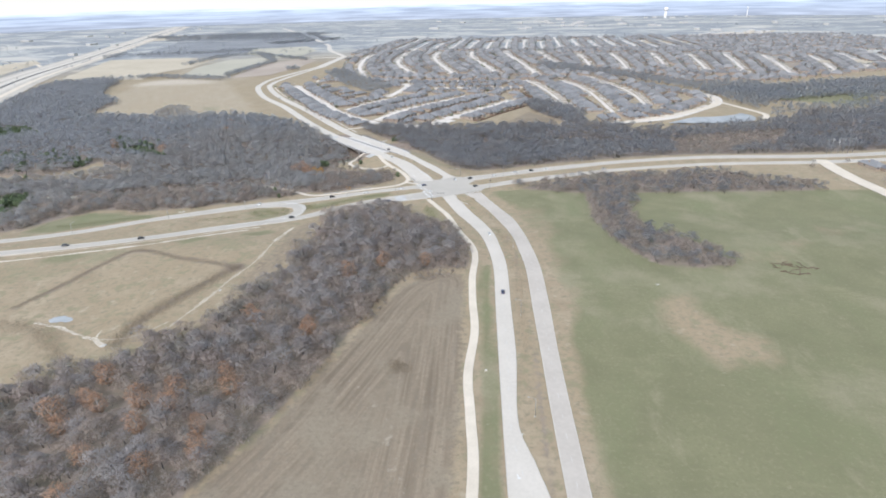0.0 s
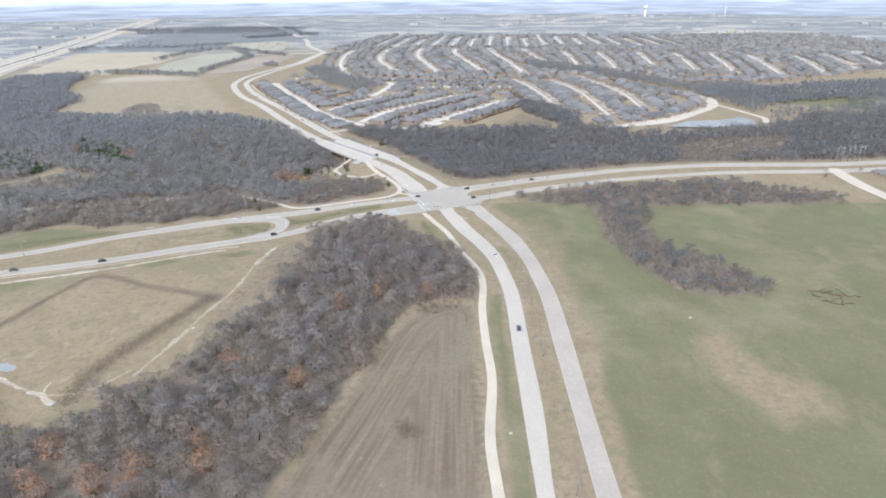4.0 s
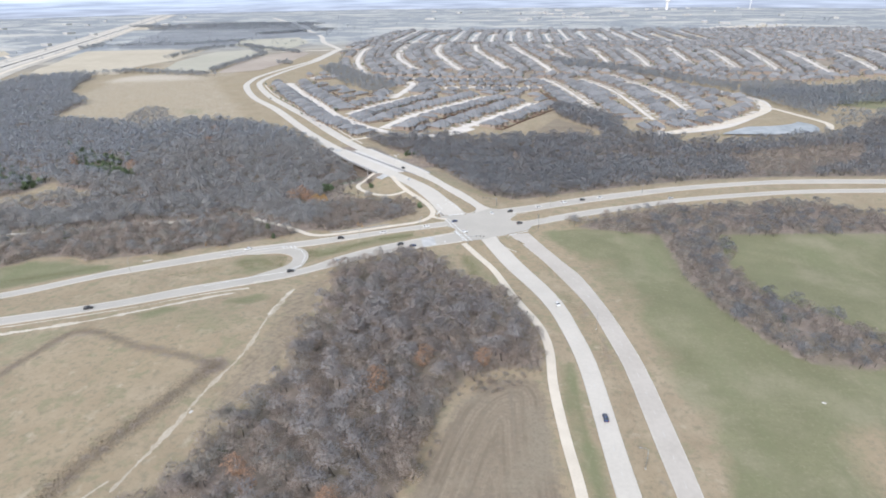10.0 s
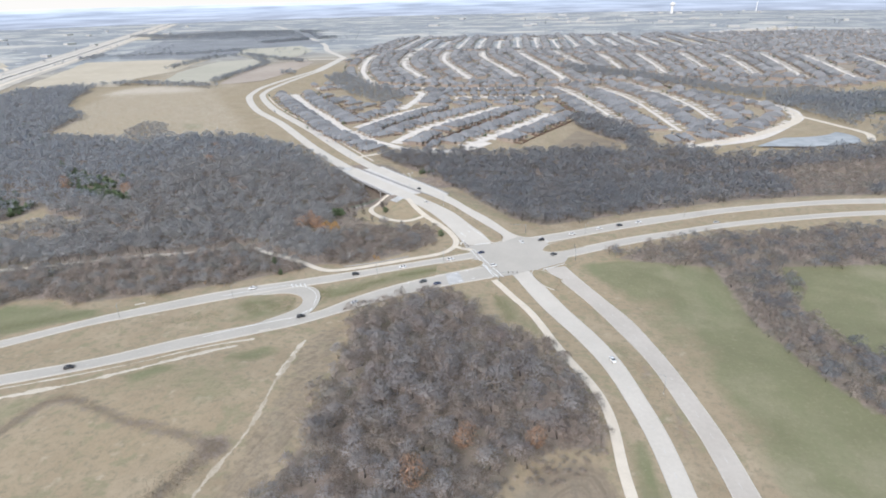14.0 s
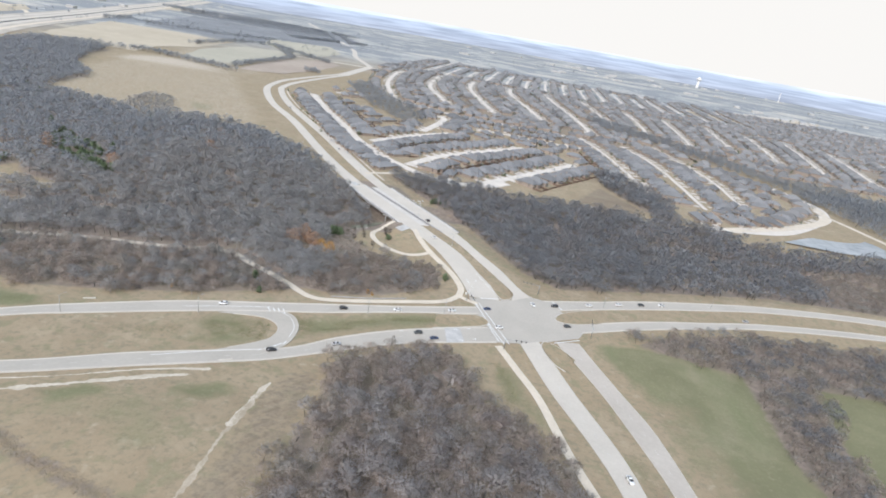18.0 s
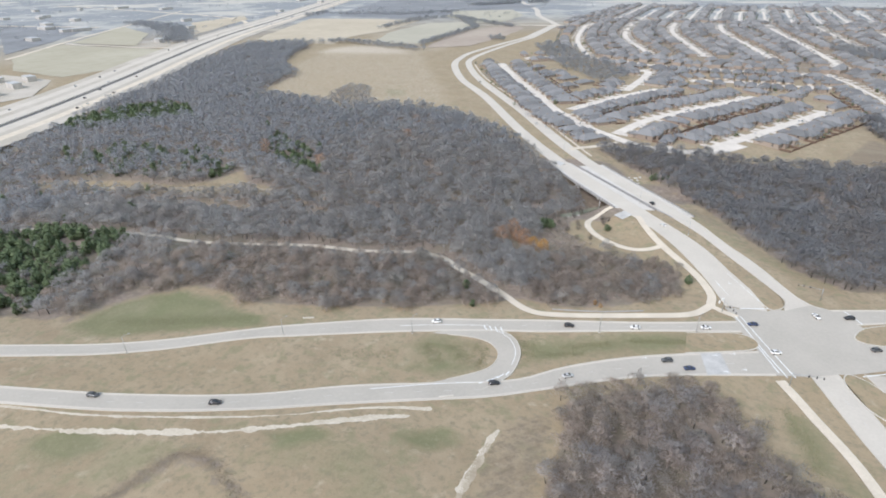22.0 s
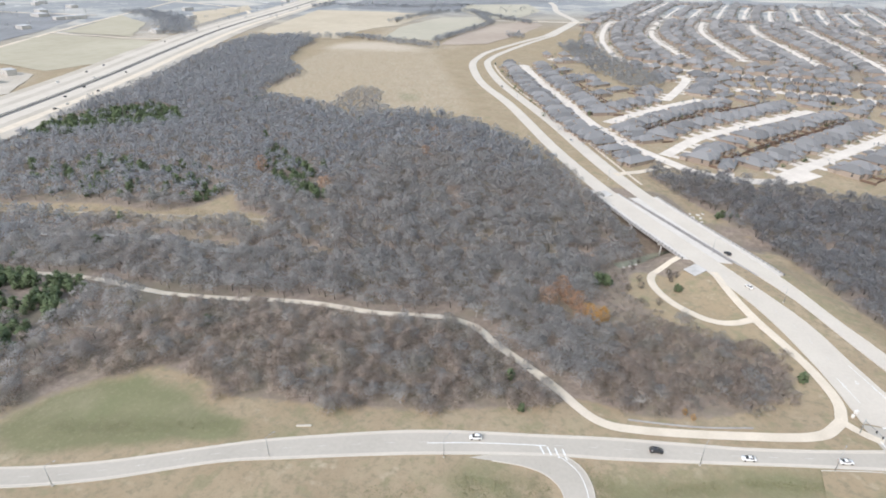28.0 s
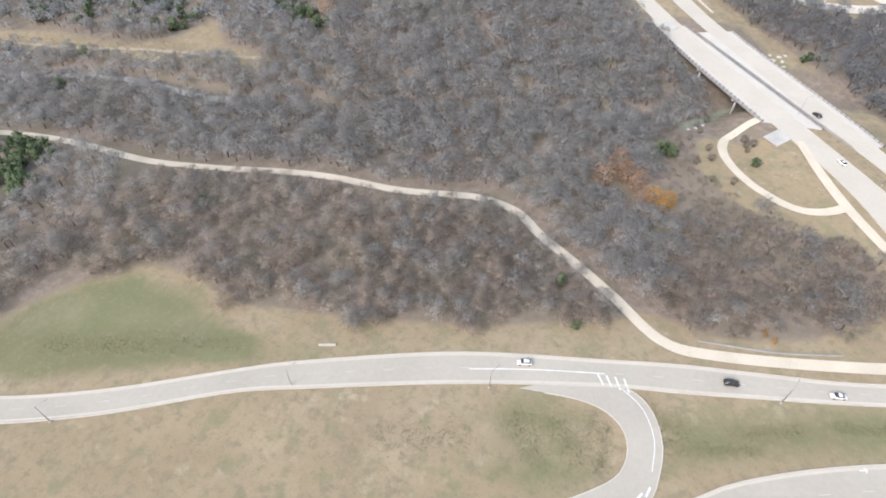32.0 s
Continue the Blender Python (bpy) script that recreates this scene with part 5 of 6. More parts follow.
def house_places():
    """Rows of plots along both sides of each street."""
    r = np.random.default_rng(11)
    out, taken = [], np.zeros((0, 2))
    for k, line in STREET_LINES.items():
        s = np.r_[0, np.cumsum(np.linalg.norm(np.diff(line, axis=0), axis=1))]
        for side in (1, -1):
            off = offset(line, side * (23.0 if k == "a" else 27.5))
            for u in np.arange(7, s[-1] + 3, 14.6):
                x, y = (float(np.interp(u, s, off[:, j])) for j in range(2))
                if STREET_NEAR(x, y) < 19.5 or near_roads(x, y) < 9:
                    continue
                if CREEK_NEAR(x, y) < 70 or (y < 330 and 30 < x < 165) or inside(x, y, WOODS["east"]) or any(inside(x, y, w) for w in ESTATE_WOODS) or inside(x, y, [(-132, 262), (-84, 246), (-35, 247), (20, 272), (60, 300), (60, 200), (-132, 200)]) or inside(x, y, [(196, 262), (252, 273), (307, 300), (371, 362), (411, 418), (425, 500), (480, 480), (480, 230), (200, 225)]):
                    continue
                p = np.array([x, y])
                if len(taken) and np.min(np.hypot(*(taken - p).T)) < 13.6:
                    continue
                taken = np.vstack([taken, p])
                a, b = (np.array([np.interp(v, s, line[:, j]) for j in range(2)]) for v in (u - 2, u + 2))
                ang = math.atan2(*(b - a)[::-1]) + (math.pi if side < 0 else 0) + math.pi
                # the front looks back at the street
                out.append((x, y, math.degrees(ang) + (180 if side > 0 else 180), r.uniform(0.92, 1.06), side, k))
    # closes and courts behind the streets
    for x, y in scatter(ESTATE, 21.0, 15, 0.22):
        if STREET_NEAR(x, y) < 19 or near_roads(x, y) < 18 or inside(x, y, WOODS["east"]) or any(inside(x, y, w) for w in ESTATE_WOODS):
            continue
        if np.min(np.hypot(*(taken - (x, y)).T)) < (25 if y < 560 and x < 150 else 17.5):
            continue
        taken = np.vstack([taken, (x, y)])
        out.append((x, y, r.choice([-35.0, 55.0, 145.0, 235.0]), r.uniform(0.92, 1.06), 1, "court"))
    return out


HOUSES = house_places()
order = sorted(range(len(HOUSES)), key=lambda k: math.hypot(HOUSES[k][0] + 60, HOUSES[k][1] - 300))
KINDS = [house_kind(12.4, 20.0, 3.0, 4.0, False, 2.9), house_kind(12.8, 17.0, 4.4, 4.0, True, 2.9), house_kind(12.2, 21.5, 3.0, 3.8, True, 2.9), house_kind(12.9, 18.5, 4.2, 4.4, False, 3.0)]
for n, k in enumerate(order[:260]):
    x, y, ang, s, side, street = HOUSES[k]
    ang += 3.5 * math.sin(n * 2.3)
    m = pose(x, y, float(ground_level(x, y)) + 0.3, 0, 0, ang) @ Matrix.Diagonal((s, s, s, 1))
    kind = (n * 7 + n // 3) % 4
    if n < 4:
        KINDS[n].matrix_basis = m
    else:
        c = copy_thing(KINDS[kind], Matrix())
        c.matrix_basis = m

# the far rest of the estate, past counting
V, T, I, o = [], [], [], 0
for k in order[260:]:
    x, y, ang, s, side, street = HOUSES[k]
    w, d, h, rise = (6.0 + 0.9 * (k * 7 % 5) / 4) * s, (8.6 + 2.4 * (k * 11 % 7) / 6) * s, 3.0 + 1.6 * (k % 2), 3.8 + (k % 3) * 0.7
    if noise.noise((x * 0.013, y * 0.013, 8.0)) < -0.34:
        continue
    a = radians(ang + 6 * math.sin(k * 1.7))
    x, y = x + 1.5 * math.sin(k * 3.1), y + 2.5 * math.sin(k * 2.3)
    c, q, z = math.cos(a), math.sin(a), float(ground_level(x, y)) + 0.3
    e = 0.5
    rd = w + e
    pts = np.array([(-w, -d, -0.6), (w, -d, -0.6), (w, d, -0.6), (-w, d, -0.6), (-w, -d, h), (w, -d, h), (w, d, h), (-w, d, h),
                    (-w - e, -d - e, h - 0.1), (w + e, -d - e, h - 0.1), (w + e, d + e, h - 0.1), (-w - e, d + e, h - 0.1), (0, -d - e + rd, h + rise), (0, d + e - rd, h + rise)])
    V.append(np.c_[pts[:, 0] * c - pts[:, 1] * q + x, pts[:, 0] * q + pts[:, 1] * c + y, pts[:, 2] + z])
    for f, i in (((0, 1, 5), 0), ((0, 5, 4), 0), ((1, 2, 6), 0), ((1, 6, 5), 0), ((2, 3, 7), 0), ((2, 7, 6), 0), ((3, 0, 4), 0), ((3, 4, 7), 0), ((8, 9, 12), 1), ((9, 10, 13), 1), ((9, 13, 12), 1), ((10, 11, 13), 1), ((11, 8, 12), 1), ((11, 12, 13), 1)):
        T.append(tuple(o + j for j in f))
        I.append(i)
    o += len(pts)
thing("far_housing", "distant rows of brick houses with grey hipped roofs", "houses", mesh_arrays("far_housing", np.vstack(V), np.array(T), [M_BRICK, M_ROOF_FAR], I), kind="stuff")

# drives from garage to street
V, F = [], []
for x, y, ang, s, side, street in HOUSES:
    if street == "court":
        continue
    a = radians(ang)
    c, q = math.cos(a), math.sin(a)
    z = float(ground_level(x, y)) + 0.2
    o = len(V)
    sx = 3.0 if (int(x * 3) % 2) else -3.0
    for px, py in ((sx - 3.3, -23), (sx + 3.3, -23), (sx + 3.3, -14.5), (sx - 3.3, -14.5)):
        V.append((x + px * c - py * q, y + px * q + py * c, z))
    F.append((o, o + 1, o + 2, o + 3))
thing("driveways", "pale concrete driveways in front of garages", "driveways", mesh_arrays("driveways", V, F, [M_STREET]), kind="stuff")

# back-garden fences between the rows
for k in ("a", "b", "c", "e", "k", "l", "m"):
    for side in (1, -1):
        line = offset(STREET_LINES[k], side * 47)
        ok = (STREET_NEAR(line[:, 0], line[:, 1]) > 38) & (near_roads(line[:, 0], line[:, 1]) > 12)
        run = []
        for p, good in list(zip(line, ok)) + [((0, 0), False)]:
            if good:
                run.append(p)
            else:
                if len(run) > 3:
                    thing("garden_fence", "brown cedar board fence behind houses", "fence", wall_strip("garden_fence", np.array(run), 0.15, -0.2, 1.9, M_FENCE, ground_level), group="garden fences")
                run = []
# short fences between the back gardens of the nearest rows
FENCE = box_mesh("plot_fence", 0.12, 11.0, 1.85, M_FENCE)
for n, k in enumerate(order[:150]):
    x, y, ang, s, side, street = HOUSES[k]
    if street != "court":
        m = pose(x, y, float(ground_level(x, y)), 0, 0, ang) @ pose(8.0, 15.5, 0)
        if not inside(m.translation.x, m.translation.y, WOODS["east"]) and near_roads(m.translation.x, m.translation.y) > 24:
            thing("plot_fence", "brown cedar board fence between back gardens", "fence", FENCE, m, group="plot fences")
r = np.random.default_rng(41)
yard = []
for x, y, ang, s, side, street in HOUSES:
    for _ in range(r.integers(1, 4) if y < 700 else r.integers(1, 4)):
        a = radians(ang)
        px, py = r.uniform(-8, 8), r.choice([-17.0, 13.0, 16.0, 18.0]) + r.uniform(-2, 2)
        yard.append((x + px * math.cos(a) - py * math.sin(a), y + px * math.sin(a) + py * math.cos(a)))
yard = np.array(yard)
yard = yard[STREET_NEAR(yard[:, 0], yard[:, 1]) > 6]
ever = r.random(len(yard)) < 0.22
grow("garden_trees", "small bare trees in gardens", "trees", SPECKS, yard[~ever], [M_BARK, M_TWIG_HAZED], 0.4, 0.8, seed=13)
GARDEN_EVER = [leafy_arrays(np.random.default_rng(14), 5.0, 2.4, 26, 1.9, 0.3, 1)]
grow("garden_shrubs", "dark evergreen shrubs behind houses", "shrubs", GARDEN_EVER, yard[ever], [M_BARK, M_EVER], 0.5, 0.9, seed=14)

# ---- markings ----
def stripe(points, width, lift=0.085):
    line = curve(points, 3.0) if len(points) > 2 else np.array(points, float)
    if len(line) < 3:
        line = np.stack([np.linspace(line[0, j], line[1, j], max(3, int(np.hypot(*(line[1] - line[0])) / 3))) for j in range(2)], 1)
    return line, width, lift


def markings(name, label, stripes):
    V, F, o = [], [], 0
    for line, width, lift in stripes:
        a, b = offset(line, width / 2), offset(line, -width / 2)
        p = np.stack([a, b], 1).reshape(-1, 2)
        V.append(np.c_[p, road_level(p[:, 0], p[:, 1]) + lift])
        i = o + 2 * np.arange(len(line) - 1)
        F.append(np.stack([i, i + 1, i + 3, i + 2], 1))
        o += 2 * len(line)
    return thing(name, label, "road marking", mesh_arrays(name, np.vstack(V), np.vstack(F)[:, ::-1], [M_DASH if name == "lane_dashes" else M_PAINT]), kind="structure")


dashes = []
for k, mid in ROAD_MID.items():
    if k == "far_north":
        continue
    s = np.r_[0, np.cumsum(np.linalg.norm(np.diff(mid, axis=0), axis=1))]
    for u in np.arange(14, min(s[-1], 420), 12.0):
        p = np.stack([np.interp(np.linspace(u, u + 3.2, 3), s, mid[:, j]) for j in range(2)], 1)
        dashes.append((p, 0.14, 0.075))
markings("lane_dashes", "white dashed lane lines", dashes)
markings("crosswalk_lines", "white crosswalk and stop lines", [
    stripe([(-21, -16), (-12, -38), (-3, -57)], 0.5), stripe([(-19, -15), (-9, -37), (0, -56)], 0.5), stripe([(-13, -38), (-6, -55)], 0.5),
    stripe([(-19, -8), (-6, -3)], 0.7), stripe([(27, 8), (33, -2)], 0.6), stripe([(25, -45), (40, -36)], 0.6), stripe([(-30, 17), (-24, 4)], 0.25), stripe([(-24, 28), (-7, -2)], 0.3)])
markings("turn_lane_lines", "white turn lane lines", [
    stripe([(-168, -79), (-150, -71), (-129, -63)], 0.4, 0.1), stripe([(-158, -126), (-138, -114), (-117, -103)], 0.4, 0.1), stripe([(-123, -66), (-116, -70), (-111, -78.5), (-110, -88)], 0.3, 0.1)]
    + [stripe([(-131 + 2.6 * k, -64 + 0.6 * k), (-128.5 + 2.6 * k, -67.0 + 0.2 * k)], 0.6, 0.1) for k in range(4)]
    + [stripe([(-119 + 2.9 * k, -105 + 3.1 * k), (-114.5 + 1.6 * k, -100 + 2.5 * k)], 0.6, 0.1) for k in range(4)])
arrows = []
for x, y in ((-58, -65), (-30, -52), (-23, -48), (-57, -77), (-26, -62), (-19, -58), (-28, 13), (-23, 17), (58, -372), (60, -350)):
    d = np.array([0.9, 0.45]) if y > -100 and x < -15 and y < -30 else np.array([0.35, -0.94])
    c, n = np.array([x, y], float), np.array([-d[1], d[0]])
    arrows += [(np.array([c - d * 1.2, c, c + d * 0.6]), 0.3, 0.09), (np.array([c + d * 0.4 - n * 0.7, c + d * 0.9, c + d * 0.4 + n * 0.7]), 0.35, 0.092)]
markings("turn_arrows", "white turn arrows on the lanes", arrows)
bm = bmesh.new()
bm.faces.new([bm.verts.new((x, y, float(road_level(x, y)) + 0.07)) for x, y in ((-36, -53), (-28, -49), (-24, -63), (-33, -67))])
thing("road_patch", "smooth grey concrete repair patch in the lane", "road", finish(bm, "road_patch", M_BRIDGE), kind="structure")


# ---- street furniture ----
def lamp_kind():
    ob = thing("street_lamp", "tall galvanised street lamp beside the kerb", "street lamp", group="road lamps")
    part("pole", tube_mesh("pole", [(0, 0, 0), (0, 0, 4), (0, 0, 9)], [0.14, 0.12, 0.09], M_STEEL), ob)
    part("base", box_mesh("base", 0.6, 0.6, 0.5, M_KERB, 0.05), ob)
    part("arm", tube_mesh("arm", [(0, 0, 8.8), (0, 1.0, 9.4), (0, 2.6, 9.6)], [0.07, 0.06, 0.05], M_STEEL, 6), ob)
    part("lamp_head", box_mesh("lamp_head", 0.35, 0.8, 0.16, M_STEEL, 0.04), ob, at=pose(0, 2.9, 9.5))
    return ob


LAMP = lamp_kind()
lamp_at = [(-215, -107, -28), (-160, -82.5, -24), (-79, -52, -18), (-38, -37.5, -22), (-270, -146, -32), (-45, 71.5, 128), (-78, 113, -52), (-152, 209, -52), (-216, 314, 125), (-290, 424, 125), (60, 12, 204), (140, 47, 200), (63, -170, 70), (64, -260, 85), (66, -340, 85)]
for n, (x, y, a) in enumerate(lamp_at):
    m = pose(x, y, float(ground_level(x, y)) if not (100 < y < 180 and x < -60) else 0.0, 0, 0, a)
    if n == 0:
        LAMP.matrix_basis = m
    else:
        copy_thing(LAMP, m)


def signal_kind(arm):
    ob = thing("traffic_signal", "grey traffic signal pole with a long mast arm", "traffic light", group="crossing signals")
    part("pole", tube_mesh("pole", [(0, 0, 0), (0, 0, 7)], [0.2, 0.15], M_STEEL), ob)
    part("mast_arm", tube_mesh("mast_arm", [(0, 0, 6), (arm * 0.5, 0, 6.4), (arm, 0, 6.5)], [0.13, 0.1, 0.07], M_STEEL, 6), ob)
    head = box_mesh("signal_head", 0.4, 0.35, 1.1, M_DARK, 0.05)
    for u in (0.5, 0.75, 0.97):
        part("signal_head", head, ob, "black signal head", at=pose(arm * u, -0.2, 5.7))
    return ob


SIGNAL = signal_kind(11.0)
for n, (x, y, a) in enumerate(((18, 15, 176), (47, -31, 88), (-3, -62, 5), (-27, -14, -62))):
    m = pose(x, y, float(ground_level(x, y)), 0, 0, a)
    if n == 0:
        SIGNAL.matrix_basis = m
    else:
        copy_thing(SIGNAL, m)
for x, y, w in ((-26.5, -3, 1.2), (-28, -6, 0.8)):
    thing("utility_cabinet", "pale metal utility cabinet beside the crossing", "cabinet", box_mesh("utility_cabinet", w, 0.8, 1.5, M_WHITE, 0.06), pose(x, y, float(ground_level(x, y)), 0, 0, 30))
line = curve([(-104, -38.5), (-80, -33.5), (-62, -27)], 3)
thing("retaining_wall", "low grey concrete retaining wall beside the trail", "wall", wall_strip("retaining_wall", line, 0.35, -0.8, 0.6, M_PARAPET, ground_level), kind="structure")
thing("trailside_pad", "small square concrete pad beside the trail", "pad", box_mesh("trailside_pad", 3.6, 3.0, 0.35, M_TRAIL, 0.05), pose(-249, -17.5, float(ground_level(-249, -17.5)), 0, 0, 10))
for x, y, w, a in ((-213, -90, 5.5, 25), (-128, -118, 6, 30), (46, -310, 1.2, 0), (-72, -95, 2.0, 20)):
    thing("drain_headwall", "pale concrete drain headwall beside the kerb", "drain", box_mesh("drain_headwall", w, 0.7, 0.6, M_KERB, 0.06), pose(x, y, float(ground_level(x, y)) - 0.1, 0, 0, a))


# ---- vehicles ----
def car_paint(name, colour):
    m = material(name, colour, tuple(min(1, c * 1.15) for c in colour), 0.5, 4.0, 0.28)
    m.node_tree.nodes["Principled BSDF"].inputs["Coat Weight"].default_value = 0.5
    return m


M_LAMP = material("lamp_lens", (0.6, 0.6, 0.58), (0.75, 0.75, 0.72), 2.0, 9.0, 0.15)
M_RED = material("red_lens", (0.3, 0.02, 0.02), (0.4, 0.03, 0.03), 2.0, 9.0, 0.2)


def loft(sections, name, mat, bevel=0.05):
    """A closed body through rectangles given as (x, half width, low, high)."""
    bm = bmesh.new()
    rings = []
    for x, w, lo, hi in sections:
        rings.append([bm.verts.new(p) for p in ((x, -w, lo), (x, w, lo), (x, w * 0.96, hi), (x, -w * 0.96, hi))])
    for a, b in zip(rings, rings[1:]):
        for k in range(4):
            bm.faces.new((a[k], a[(k + 1) % 4], b[(k + 1) % 4], b[k]))
    bm.faces.new(rings[0][::-1]), bm.faces.new(rings[-1])
    if bevel:
        bmesh.ops.bevel(bm, geom=[e for e in bm.edges if e.calc_face_angle(0) > 0.4], offset=bevel, segments=2, affect="EDGES")
    return finish(bm, name, mat, True)


def car_kind(colour_name, paint, tall):
    h = 0.35 if tall else 0.0
    ob = thing("car", colour_name + (" sport utility car" if tall else " saloon car") + " on the concrete road", "car", group="cars on the roads")
    part("body", loft([(-2.35, 0.8, 0.45, 0.8), (-2.2, 0.9, 0.3, 1.0 + h * 0.5), (-0.9, 0.92, 0.25, 1.02 + h * 0.5), (1.0, 0.92, 0.25, 1.0 + h * 0.4), (2.0, 0.88, 0.3, 0.88 + h * 0.3), (2.35, 0.75, 0.4, 0.7)], "body", paint), ob)
    glass = part("cabin_glass", loft([(-2.0 if tall else -1.6, 0.78, 0.95, 1.05 + h), (-1.5 if tall else -0.95, 0.76, 0.95, 1.4 + h), (0.3, 0.76, 0.95, 1.42 + h), (1.15, 0.8, 0.95, 1.03 + h * 0.5)], "cabin_glass", M_GLASS, 0.04), ob, "dark windows")
    part("roof_panel", loft([(-1.6 if tall else -0.9, 0.66, 1.38 + h, 1.45 + h), (0.28, 0.66, 1.4 + h, 1.47 + h)], "roof_panel", paint, 0.02), ob)
    wheel = tube_mesh("wheel", [(0, -0.11, 0), (0, 0.11, 0)], [0.34, 0.34], M_DARK, 14)
    for x in (-1.42, 1.42):
        for y in (-0.84, 0.84):
            part("wheel", wheel, ob, at=pose(x, y, 0.34))
    for y in (-0.6, 0.6):
        part("headlight", box_mesh("headlight", 0.14, 0.34, 0.16, M_LAMP, 0.03), ob, at=pose(2.26, y, 0.6))
        part("taillight", box_mesh("taillight", 0.12, 0.3, 0.18, M_RED, 0.03), ob, at=pose(-2.3, y, 0.68))
    return ob


CARS = {}
for key, words, colour, tall in (("w", "white", (0.78, 0.78, 0.77), False), ("W", "white", (0.78, 0.78, 0.77), True), ("k", "black", (0.025, 0.025, 0.03), True), ("b", "dark blue", (0.03, 0.05, 0.12), False), ("s", "silver", (0.5, 0.5, 0.5), False), ("g", "dark grey", (0.07, 0.075, 0.08), True)):
    CARS[key] = car_kind(words, car_paint(words.replace(" ", "_") + "_paint", colour), tall)
placed = set()
ALL_MID = np.vstack([np.c_[m[:-1], np.diff(m, axis=0)] for k, m in ROAD_MID.items()])


def park(key, x, y, ang, z):
    m = pose(x, y, z, 0, 0, ang)
    if key in placed:
        copy_thing(CARS[key], m)
    else:
        CARS[key].matrix_basis = m
        placed.add(key)


for key, x, y in (("W", -153, -70), ("k", -93, -51), ("w", -64, -43.5), ("w", -34, -32), ("b", -14, -21), ("g", -256, -173), ("k", -113, -103), ("s", -86, -88), ("g", -49, -64), ("b", -40, -66), ("W", -6, -41),
                  ("w", 14, -3), ("k", 28, 1), ("w", 51, 12), ("W", 72, 22), ("g", 88, 29), ("w", 47, -146), ("b", 55, -235), ("s", -200, 298), ("k", -70, 115), ("g", 34, -23), ("w", 103, 35), ("s", 160, 36), ("k", -208, -158), ("w", -60, 80), ("g", -330, 490)):
    near = np.argmin(np.hypot(ALL_MID[:, 0] - x, ALL_MID[:, 1] - y))
    d = ALL_MID[near, 2:]
    park(key, x, y, math.degrees(math.atan2(d[1], d[0])) + (180 if near % 2 else 0), float(road_level(x, y)) + 0.08)

# ---- the far highway ----
M_MEDIAN = material("dark_median_asphalt", (0.1, 0.1, 0.1), (0.17, 0.165, 0.16), 0.05, 0.5, 0.9)
M_SHOULDER = material("highway_shoulder", (0.41, 0.365, 0.295), (0.56, 0.51, 0.44), 0.02, 0.4, 0.95)
HWY = curve([(-600, -420), (-660, -160), (-700, -10), (-740, 108), (-838, 325), (-938, 520), (-1089, 835), (-1262, 1300), (-1540, 2025), (-1950, 3080), (-2270, 3900)], 25)


def even_level(x, y):
    """The highway's bed, level all along."""
    return np.full(np.shape(x), 0.5)


for off, half, mat, label in ((0, 62, M_SHOULDER, "pale bare shoulder ground along the highway"), (40, 7, M_CONC, "pale concrete frontage road beside the highway"), (13, 9, M_CONC, "pale concrete highway carriageway"), (-13, 9, M_CONC, "pale concrete highway carriageway"), (-38, 6, M_TRAIL, "pale concrete frontage road beside the highway"), (0, 5.2, M_MEDIAN, "dark asphalt highway median strip")):
    thing("highway", label, "highway", ribbon("highway", offset(HWY, off + half), offset(HWY, off - half), even_level, 0.0 if half > 60 else 0.12 if off else 0.2, mat, 2), kind="structure")
thing("median_barrier", "long concrete highway median barrier", "barrier", wall_strip("median_barrier", HWY, 0.6, 0.0, 1.1, M_KERB, even_level), kind="structure")
r = np.random.default_rng(51)
for k in range(26):
    i = r.integers(3, 60)
    off = r.choice([40, 16, 9, -9, -16, -38])
    p, q = offset(HWY, off)[i], offset(HWY, off)[i + 1]
    t = r.random()
    x, y = p * (1 - t) + q * t
    park(r.choice(list("wWkbsg")), float(x), float(y), math.degrees(math.atan2(q[1] - p[1], q[0] - p[0])) + (180 if off > 0 else 0), 0.66)

# far roads across the fields
for line, half in (([(-1217, 406), (-1339, 598), (-1541, 943), (-1800, 1400)], 5), ([(-1339, 598), (-1126, 613), (-1020, 642)], 4), ([(-2200, 760), (-1900, 830), (-1575, 885)], 6), ([(-543, 1236), (-300, 1302)], 7), ([(-740, 1240), (-543, 1236)], 4), ([(-2600, 1500), (-1500, 1250), (-1150, 1000)], 6), ([(384, 74), (381, 19), (384, -40), (390, -120)], 7), ([(231, 273), (296, 312), (343, 348), (390, 395), (412, 455), (408, 516)], 6), ([(408, 425), (423, 374), (436, 325), (424, 294)], 4), ([(-149, 222), (-134, 238), (-112, 262)], 3)):
    c = curve(line, 10)
    thing("lane", "pale concrete or gravel lane", "road", ribbon("lane", offset(c, half), offset(c, -half), ground_level, 0.62 if line[0][0] < -1000 else 0.3, M_TRAIL, 2), kind="structure")

